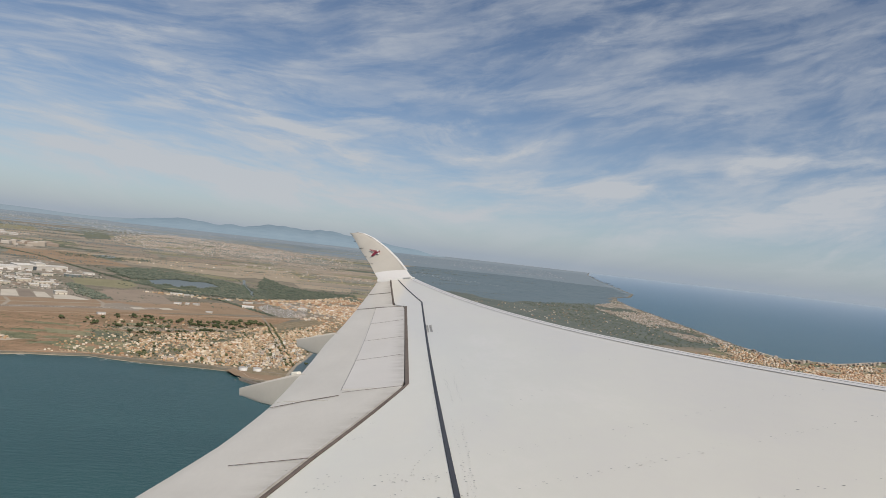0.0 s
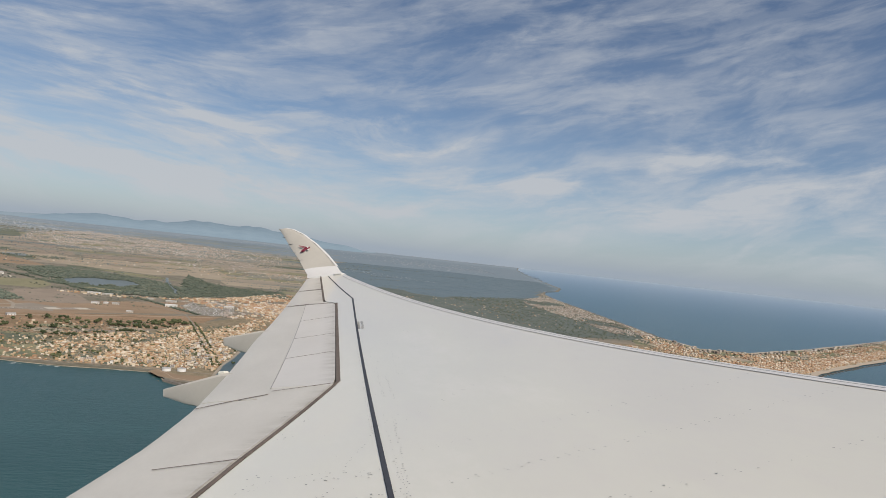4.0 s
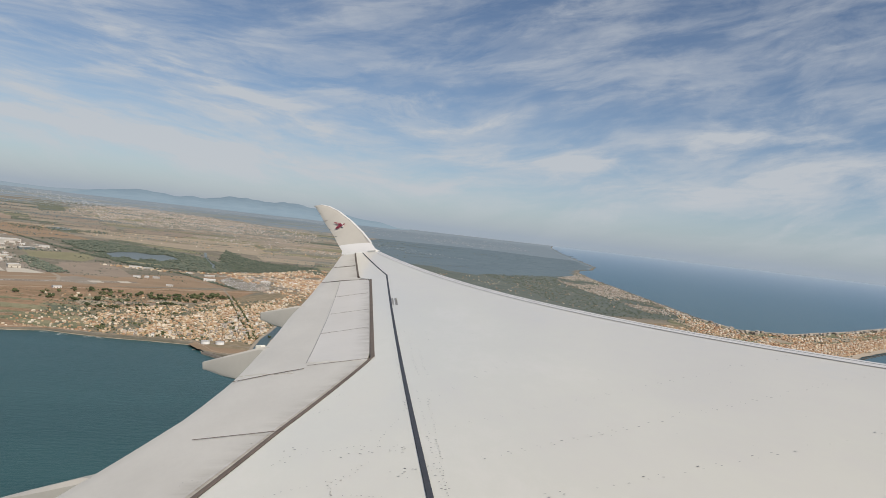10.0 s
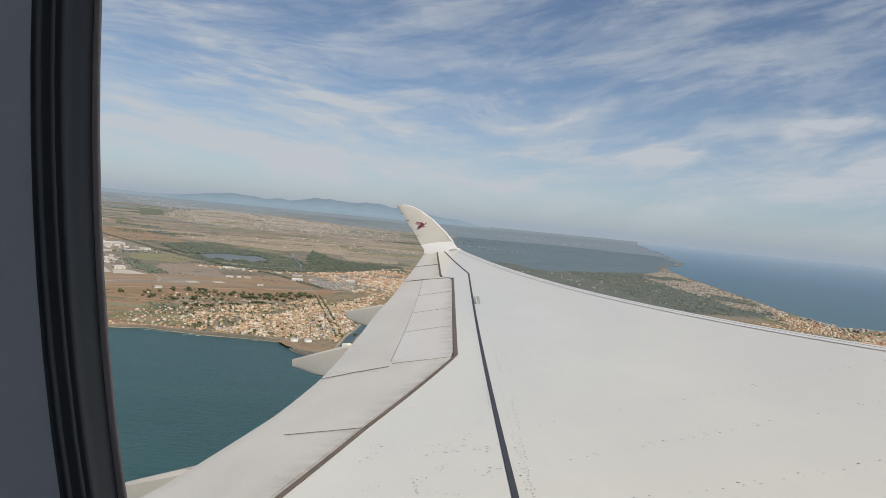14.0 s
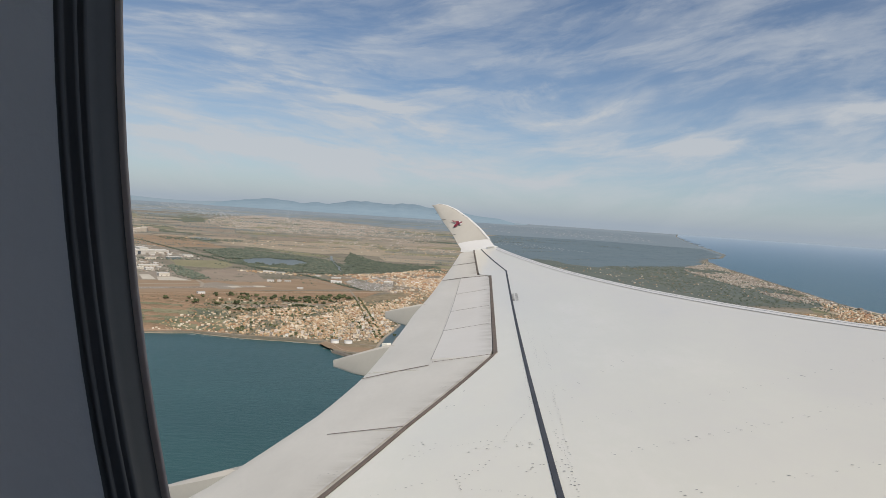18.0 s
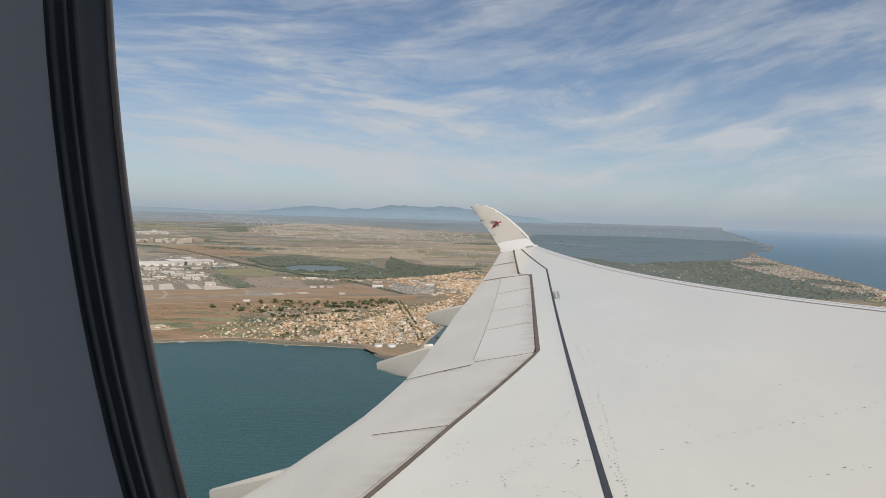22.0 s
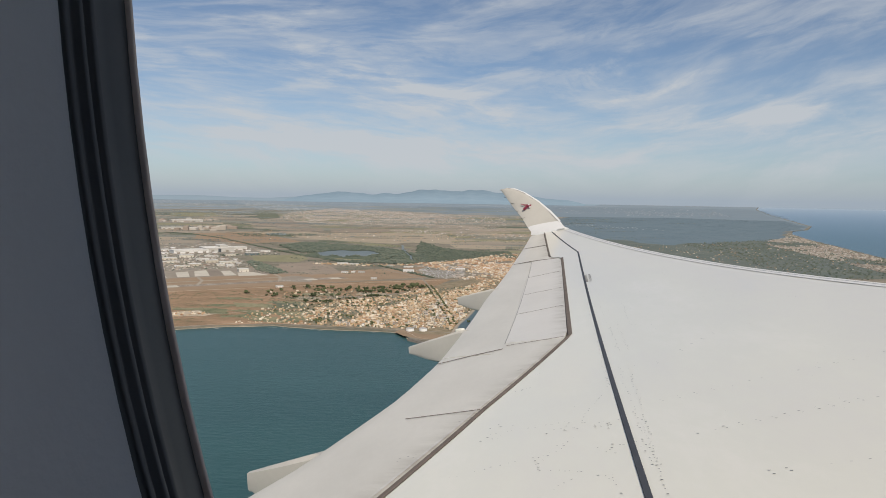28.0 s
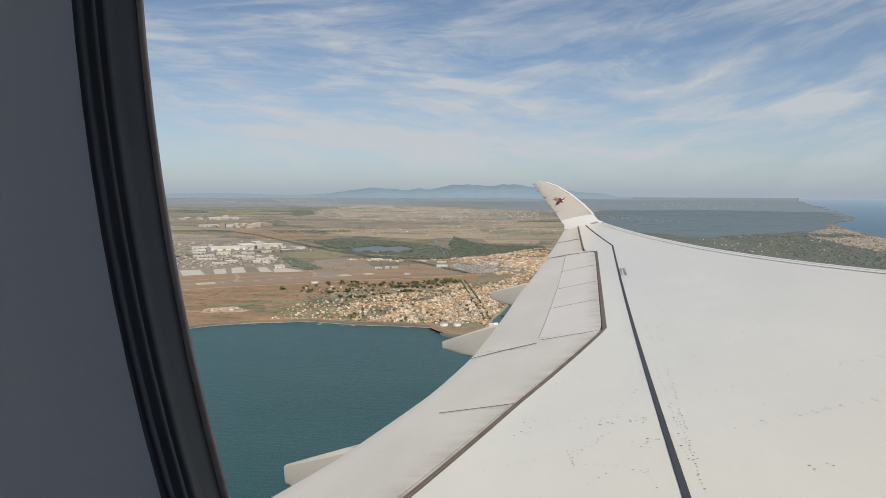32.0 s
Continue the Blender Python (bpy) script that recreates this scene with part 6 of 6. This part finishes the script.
tagged(ribbon("beach", rough_line([(232.7, 268.4), (290, 310.5), (351.6, 352.3), (482.4, 435.2), (695.5, 574.5)], 6, 0.6, 7.0), 5, lay(0.06), M_SAND), "curved sand beach of the resort", "beach", kind="structure")
tagged(ribbon("beach", rough_line([(250.9, 406.3), (249.5, 364.8), (284.2, 363.7), (366.6, 414.1), (502.9, 506.7), (1110.4, 930)], 9, 0.8, 9.0), 3.0, lay(0.06), M_SAND), "narrow pale beach along the open sea", "beach", kind="structure")


def groynes():
    """Short dark rock heaps in a row off the resort beach."""
    rng = random.Random(6)
    line = [(234.7, 265.7), (282.5, 300.4), (340.8, 339.3), (462.9, 417.4)]
    places = []
    for (x0, y0), (x1, y1) in zip(line, line[1:]):
        n = int(math.hypot(x1 - x0, y1 - y0) / 7)
        for i in range(n):
            for _ in range(7):
                f = (i + rng.uniform(0.2, 0.6)) / n
                sc = rng.uniform(0.6, 1.1)
                places.append((x0 + (x1 - x0) * f, y0 + (y1 - y0) * f + rng.uniform(-0.8, 0.8), -0.1, rng.uniform(0, 6), sc * 1.5, sc, sc * 0.7))
    return tagged(joined("groyne_rocks", small_lump(10), places, M_ROCK), "dark rock groynes off the resort beach", "rocks", kind="stuff")


# ---- industrial sheds, hangars, parking ----
def make_shed(w, d, h):
    shed = new("hangar")
    part("wall", box_bm(-w / 2, w / 2, -d / 2, d / 2, 0, h), M_SHED, shed)
    bm = bmesh.new()
    n = 6
    prof = [(-d / 2 - 0.1 + (d + 0.2) * i / n, h + 0.18 * h * math.sin(math.pi * i / n)) for i in range(n + 1)]
    vs = [[bm.verts.new((x, y, z)) for y, z in prof] for x in (-w / 2 - 0.1, w / 2 + 0.1)]
    for i in range(n):
        bm.faces.new((vs[0][i], vs[1][i], vs[1][i + 1], vs[0][i + 1]))
    for r in vs:
        bm.faces.new(r)
    bmesh.ops.recalc_face_normals(bm, faces=bm.faces[:])
    part("roof", bm, M_SHEDROOF, shed)
    for k in range(3):
        x = -w / 2 + w * (k + 0.5) / 3
        part("door", box_bm(x - w * 0.05, x + w * 0.05, -d / 2 - 0.03, -d / 2 + 0.01, 0, h * 0.5), M_ROAD, shed)
    return tagged(shed, "long white industrial shed with a pale roof", "hangar", "airport sheds")


SHEDS = [make_shed(11, 6, 1.3), make_shed(5, 3.2, 0.8), make_shed(2.8, 1.9, 0.6)]


def build_sheds():
    rng = random.Random(88)
    turn = math.atan2(U.y, U.x)
    spots = [(at(a, n), k) for a, n, k in ((8, 180, 1), (24, 186, 1), (-4, 206, 1), (32, 226, 1), (14, 160, 2), (26, 162, 2), (38, 168, 2), (-24, 82, 2), (-14, 90, 2), (10, 86, 2), (-20, 108, 2), (8, 114, 2), (14, 108, 2), (-40, 116, 2))]
    spots += [(Vector(p), k) for p, k in (((-77, 345), 2), ((-73, 347), 2), ((-69, 348), 2), ((-46, 357), 1), ((-40, 362), 2), ((-58, 322), 2), ((-20, 372), 1), ((-6, 380), 1), ((-12, 392), 2), ((-92, 286), 2))]
    used = set()
    for p, k in spots:
        m = Matrix.LocRotScale((p.x, p.y, LAND), Euler((0, 0, turn - 0.55 * (p.x > -80) + rng.choice((0, 0, 1.571)) * (k > 0))), None)
        ob = SHEDS[k] if k not in used else copy_thing(SHEDS[k], m)
        used.add(k)
        s = rng.uniform(0.8, 1.15)
        ob.matrix_basis = m @ Matrix.Diagonal((s, s, s * 1.2, 1))


build_sheds()


def make_hall(x, y, w, dp, h, turn, mat, label, openings=3, steps=1):
    """A long low hall: walls, a slightly pitched roof with an overhang, doors, and a raised middle bay where it has one."""
    hall = new("airport_building")
    part("wall", box_bm(-w / 2, w / 2, -dp / 2, dp / 2, 0, h), mat, hall)
    part("roof", hip_roof(w, dp, h, 0.10 * h, 0.12), M_HALLROOF, hall)
    for k in range(openings):
        px = -w / 2 + w * (k + 0.5) / openings
        part("door", box_bm(px - w * 0.05, px + w * 0.05, -dp / 2 - 0.04, -dp / 2 + 0.01, 0, h * 0.45), M_ROAD, hall)
    part("window_band", box_bm(-w * 0.46, w * 0.46, -dp / 2 - 0.03, -dp / 2 + 0.01, h * 0.62, h * 0.74), M_FLATROOF, hall)
    if steps > 1:
        part("raised_bay", box_bm(w * 0.02, w * 0.3, -dp * 0.42, dp * 0.3, h, h * 1.5), mat, hall)
        part("bay_roof", hip_roof(w * 0.28, dp * 0.72, 0, 0.08 * h, 0.1), M_HALLROOF, hall).location = (w * 0.16, -dp * 0.06, h * 1.5)
        part("hangar_door", box_bm(-w * 0.06, w * 0.04, -dp / 2 - 0.06, -dp / 2 + 0.01, 0, h * 0.8), M_WINDOW, hall)
    tagged(hall, label, "airport building", "airport buildings")
    hall.matrix_basis = pose(x, y, LAND, 0, 0, turn)
    return hall


WHITE, CREAM = "long low white hall with a pale roof", "cream terminal building with a pale flat roof"
# the great hangars and sheds behind
for row in ((-202, 440, 22, 12, 2.2, 40, M_SHED, WHITE, 4, 1),
            (-190, 456, 19, 15, 2.9, 40, M_SHED, "great white hangar with a dark open door", 2, 2),
            (-183, 470, 15, 9, 2.2, 40, M_SHED, WHITE, 3, 1),
            (-157, 458, 6, 4, 1.2, 36, M_SHED, WHITE, 2, 1),
            (-226, 450, 10, 5, 1.1, 42, M_SHED, WHITE, 3, 1),
            (-215, 427, 9, 4, 1.0, 40, M_SHED, WHITE, 3, 1),
            (-352, 724, 22, 9, 2.0, 40, M_SHED, WHITE, 4, 1),
            (-420, 908, 40, 14, 2.8, 40, M_SHED, WHITE, 5, 1)):
    make_hall(*row)
# terminals along the apron
for row in ((-128, 340, 5, 4, 1.5, 36, M_CREAM, CREAM, 2, 1),
            (-163, 362, 6, 3.2, 1.1, 36, M_CREAM, CREAM, 3, 1),
            (-162, 381, 7, 4, 1.4, 36, M_CREAM, CREAM, 3, 1),
            (-151, 379, 10, 3, 1.1, 36, M_CREAM, CREAM, 5, 1),
            (-189, 407, 8.5, 4, 1.7, 40, M_CREAM, CREAM, 3, 1),
            (-158, 435, 8, 4, 1.3, 36, M_TEAL, "dark teal glass office block", 2, 1),
            (-194, 392, 12, 4, 1.0, 40, M_CREAM, CREAM, 5, 1),
            (-184, 374, 9, 3, 0.9, 38, M_CREAM, CREAM, 4, 1),
            (-166, 354, 6.5, 2.4, 0.9, 36, M_CREAM, CREAM, 3, 1),
            (-150, 365, 4.2, 3, 1.0, 36, M_CREAM, CREAM, 2, 1)):
    make_hall(*row)
# smaller halls between them and by the road
for row in ((-144, 363, 3.8, 3, 1.1, 36, M_SHED, WHITE, 2, 1),
            (-172, 392, 7, 3, 1.0, 36, M_SHED, WHITE, 3, 1),
            (-176, 414, 8, 3, 1.0, 38, M_SHED, WHITE, 3, 1),
            (-168, 424, 6, 3, 1.2, 38, M_CREAM, CREAM, 3, 1),
            (-205, 408, 7, 3, 1.0, 40, M_SHED, WHITE, 3, 1),
            (-88, 389, 6, 2.4, 0.8, 12, M_SHED, WHITE, 3, 1),
            (-81, 387, 5, 2.2, 0.8, 12, M_SHED, WHITE, 3, 1),
            (-49, 378, 5, 3.2, 0.7, 14, M_SHED, WHITE, 2, 1),
            (-60, 384, 3, 2, 0.6, 14, M_SHED, WHITE, 2, 1)):
    make_hall(*row)
town_as_stuff([tuple(p) for p in strip_at(-110, 16, 62, 132)], 1000, 0.4, 1.2, 71, M_COASTBITS, "clutter of small airport buildings", 1.2, 0.5)
town_as_stuff([tuple(p) for p in strip_at(-80, 50, 138, 255)], 520, 0.5, 1.5, 79, M_COASTBITS, "smaller sheds round the hangars", 2.4, 0.4)
town_as_stuff([(-49, 382), (-25, 405), (10, 420), (12, 360), (-14, 325), (-22, 335), (-20, 372), (-30, 392)], 420, 0.5, 1.4, 72, M_FARBITS, "grey industrial buildings and yards", 1.6, 0.5, clump=20)
trees_as_stuff("woods", [tuple(p) for p in strip_at(-90, 18, 62, 135)], 420, 0.8, 44, M_WOOD_LEAF, "trees between the airport buildings")
trees_as_stuff("woods", [tuple(p) for p in strip_at(-90, 50, 130, 145)], 200, 1.1, 46, M_WOOD_LEAF, "row of trees between terminals and hangars")

def car_park():
    rng = random.Random(90)
    car = ([(-0.5, -0.5, 0), (0.5, -0.5, 0), (0.5, 0.5, 0), (-0.5, 0.5, 0), (-0.5, -0.5, 0.55), (0.5, -0.5, 0.55), (0.5, 0.5, 0.55), (-0.5, 0.5, 0.55), (-0.25, -0.4, 1), (0.2, -0.4, 1), (0.2, 0.4, 1), (-0.25, 0.4, 1)],
           [(0, 1, 5, 4), (1, 2, 6, 5), (2, 3, 7, 6), (3, 0, 4, 7), (4, 5, 9, 8), (5, 6, 10, 9), (6, 7, 11, 10), (7, 4, 8, 11), (8, 9, 10, 11)])
    LOT = [(-43.1, 364.7), (-37, 394.3), (-19, 391.3), (-16.1, 350.3), (-24.1, 331), (-32.8, 336.8)]
    patch("car_park", LOT, 0.26, M_YARD, "grey parking ground full of cars", "car park", 10, 0.5)
    places = []
    x0, y0 = min(p[0] for p in LOT), min(p[1] for p in LOT)
    x1, y1 = max(p[0] for p in LOT), max(p[1] for p in LOT)
    for r in range(int((y1 - y0) / 1.5)):
        for c in range(int((x1 - x0) / 0.62)):
            x, y = x0 + c * 0.62 + (r % 2) * 0.1, y0 + r * 1.5
            if inside((x, y), LOT) and rng.random() < 0.72 and noise.noise(Vector((x / 6, y / 9, 3))) > -0.25:
                places.append((x, y, LAND, 1.57 + rng.uniform(-0.05, 0.05), 0.46, 0.22, 0.17))
    tagged(joined("parked_cars", car, places, M_CARS), "rows of parked cars", "cars", kind="stuff")


car_park()

# ---- compound on the heath, tanks, harbour ----
patch("compound_ground", [(-106, 211), (-94, 214), (-90, 220), (-100, 224), (-108, 218)], 0.16, M_TRACK, "pale sandy yard", "yard", 3, 0.6)
town_as_stuff([(-105, 212), (-95, 215), (-92, 219.5), (-100, 223), (-107, 217)], 36, 0.35, 0.7, 73, M_TOWNBITS, "cluster of low pale huts", 1.0, 0.5)
town_as_stuff([(-80, 203.5), (-66, 206.5), (-56, 204), (-56, 206.5), (-66, 209), (-80, 206)], 34, 0.3, 0.6, 74, M_TOWNBITS, "beach huts", 1.0, 0.5)


def make_tank():
    tank = new("storage_tank")
    bm = bmesh.new()
    bmesh.ops.create_cone(bm, segments=28, radius1=1.5, radius2=1.5, depth=0.95, matrix=pose(0, 0, 0.475), cap_ends=True)
    part("shell", bm, M_TANK, tank)
    bm = bmesh.new()
    bmesh.ops.create_cone(bm, segments=28, radius1=1.53, radius2=1.35, depth=0.07, matrix=pose(0, 0, 0.985), cap_ends=True)
    part("roof", bm, M_SHEDROOF, tank)
    part("ladder", box_bm(1.5, 1.56, -0.06, 0.06, 0, 1.0), M_ROAD, tank)
    return tagged(tank, "round white storage tank near the shore", "storage tank", "tanks at the shore")


tank = make_tank()
tank.matrix_basis = Matrix.LocRotScale((-25.2, 200.2, LAND), None, None) @ Matrix.Diagonal((0.8, 0.8, 0.8, 1))
copy_thing(tank, pose(-21.4, 200.8, LAND))
patch("tank_yard", [(-29, 198), (-26, 192), (-20, 189), (-10, 190), (-6, 196), (-6, 199), (-18, 202.5), (-28, 202.5)], 0.06, M_AIRGRASS, "bare sandy quay beside the tanks", "yard", 2, 0.7)
tagged(ribbon("canal", rough_line(CANAL, 3, 0.15, 2.0), 3.0, lay(0.62), M_CANAL), "narrow grey-green river canal through town", "canal", kind="structure")
for side in (-1, 1):
    quay = [(x + side * 1.95, y) for x, y in CANAL]
    tagged(ribbon("quay", rough_line(quay, 3, 0.1, 2.0), 0.9, lay(0.66), M_PAVE), "pale paved quay along the canal", "quay", kind="structure")


def mole(pts, name="breakwater"):
    line = rough_line(pts, 2.0, 0.15, 1.0)
    verts, faces = [], []
    for i, p in enumerate(line):
        d = (line[min(i + 1, len(line) - 1)] - line[max(i - 1, 0)]).normalized()
        s = Vector((-d.y, d.x))
        for o, z in ((1.3, -0.4), (0.7, 0.45), (-0.7, 0.45), (-1.3, -0.4)):
            q = p + s * o * (1 + 0.25 * noise.noise(Vector((p.x, p.y, o))))
            verts.append((q.x, q.y, z + 0.06 * noise.noise(Vector((p.x * 2, p.y * 2, o)))))
        if i:
            for j in range(3):
                faces.append((4 * i - 4 + j, 4 * i - 3 + j, 4 * i + 1 + j, 4 * i + j))
    tagged(new(name, mesh_of(name, verts, faces, M_ROCK)), "low rocky breakwater at the river mouth", "breakwater", "breakwaters")


mole([(-24, 189.5), (-19, 184.5), (-13, 184)])


def rocks_along_shore():
    rng = random.Random(5)
    places = []
    for p in coast:
        if -60 < p.x < 6 and p.y < 200:
            for _ in range(3):
                s = rng.uniform(0.2, 0.55)
                places.append((p.x + rng.uniform(-2, 2), p.y - rng.uniform(0.6, 1.6), -0.1, rng.uniform(0, 6), s * 1.6, s, s * 0.7))
    for k in range(12):
        for _ in range(14):
            s = rng.uniform(0.4, 0.9)
            a = k / 11
            places.append((130 + a * 90 + rng.uniform(-2, 2), 196 + a * a * 92 + rng.uniform(-0.7, 0.7), -0.1, rng.uniform(0, 6), s * 1.3, s, s * 0.8))
    return tagged(joined("shore_rocks", small_lump(9), places, M_ROCK), "dark rocks along the shore", "rocks", kind="stuff")


rocks_along_shore()
groynes()


def make_boat():
    boat = new("sailing_boat")
    hull = [[(x, w * s, z) for s, z in ((-1, 0.22), (-0.7, 0.0), (0, -0.06), (0.7, 0.0), (1, 0.22))] for x, w in ((-0.6, 0.12), (-0.4, 0.17), (0.0, 0.2), (0.4, 0.13), (0.66, 0.015))]
    loft(hull, M_BOAT, "hull", "white hull", boat)
    bm = bmesh.new()
    bmesh.ops.create_cone(bm, segments=6, radius1=0.015, radius2=0.01, depth=1.7, matrix=pose(0.1, 0, 0.95))
    part("mast", bm, M_FAIRING, boat)
    v = [(0.08, 0.0, 0.35), (-0.5, 0.06, 0.35), (0.08, 0.0, 1.75), (0.08, 0.01, 0.35), (-0.5, 0.07, 0.35), (0.08, 0.01, 1.75)]
    part("sail", mesh_of("sail", v, [(0, 1, 2), (5, 4, 3), (0, 3, 4, 1), (1, 4, 5, 2), (2, 5, 3, 0)], M_BOAT), M_BOAT, boat)
    return tagged(boat, "small white sailing boat on the sea", "sailing boat")


make_boat().matrix_basis = Matrix.LocRotScale((-14, 182, 0.06), Euler((0, 0, 0.6)), Vector((0.6, 0.6, 0.6)))

# greenery between the houses farther off
trees_as_stuff("town_trees", [(165, 640), (296, 755), (350, 870), (325, 772), (272, 518), (241, 370), (170, 370), (160, 430)], 2600, 1.2, 38, M_WOOD_LEAF, "trees between the seaside blocks")
trees_as_stuff("town_trees", [(-4, 204), (60, 205), (160, 250), (230, 352), (120, 345), (-6, 330)], 1100, 0.8, 39, M_WOOD_LEAF, "garden trees in the town", (CANAL_EDGE,))
trees_as_stuff("town_trees", [(-480, 950), (-620, 1800), (-90, 1800), (-10, 1000)], 4500, 1.7, 40, M_FAR_LEAF, "far tree belts among suburbs", drift=50)
trees_as_stuff("garden_trees", TOWN, 3000, 0.55, 43, M_WOOD_LEAF, "small garden trees between the houses", (CANAL_EDGE,))
trees_as_stuff("town_trees", TOWN, 1500, 0.95, 44, M_LEAF, "dark groups of pines in gardens and squares", (CANAL_EDGE,), drift=7)
trees_as_stuff("town_trees", [(-64, 240), (-56, 257), (-42, 268), (-33, 294), (-44, 296), (-62, 272), (-72, 250)], 420, 1.3, 46, M_LEAF, "dark groups of tall trees at the inland edge of town", drift=6)


def hedge_rows():
    """Lines of small trees along the edges of fields."""
    rng = random.Random(123)
    places = []
    for _ in range(150):
        y = 500 * 2.9 ** rng.random()
        x = rng.uniform(-0.6 * y, 0.14 * y + 30)
        a = rng.choice((0.05, -0.08, 0.2, 0.62)) + rng.uniform(-0.08, 0.08)
        n = rng.randint(10, 34)
        for i in range(n):
            if rng.random() < 0.78:
                s = rng.uniform(0.6, 1.5) * (y / 750)
                places.append((x + i * 2.6 * math.cos(a) * y / 700, y + i * 2.6 * math.sin(a) * y / 700 + rng.uniform(-0.6, 0.6), LAND, rng.uniform(0, 6), s * 1.5, s, s * 0.8))
    return tagged(joined("hedge_rows", small_lump(77), places, M_FAR_LEAF), "rows of hedge trees between the fields", "hedges", kind="stuff")


hedge_rows()
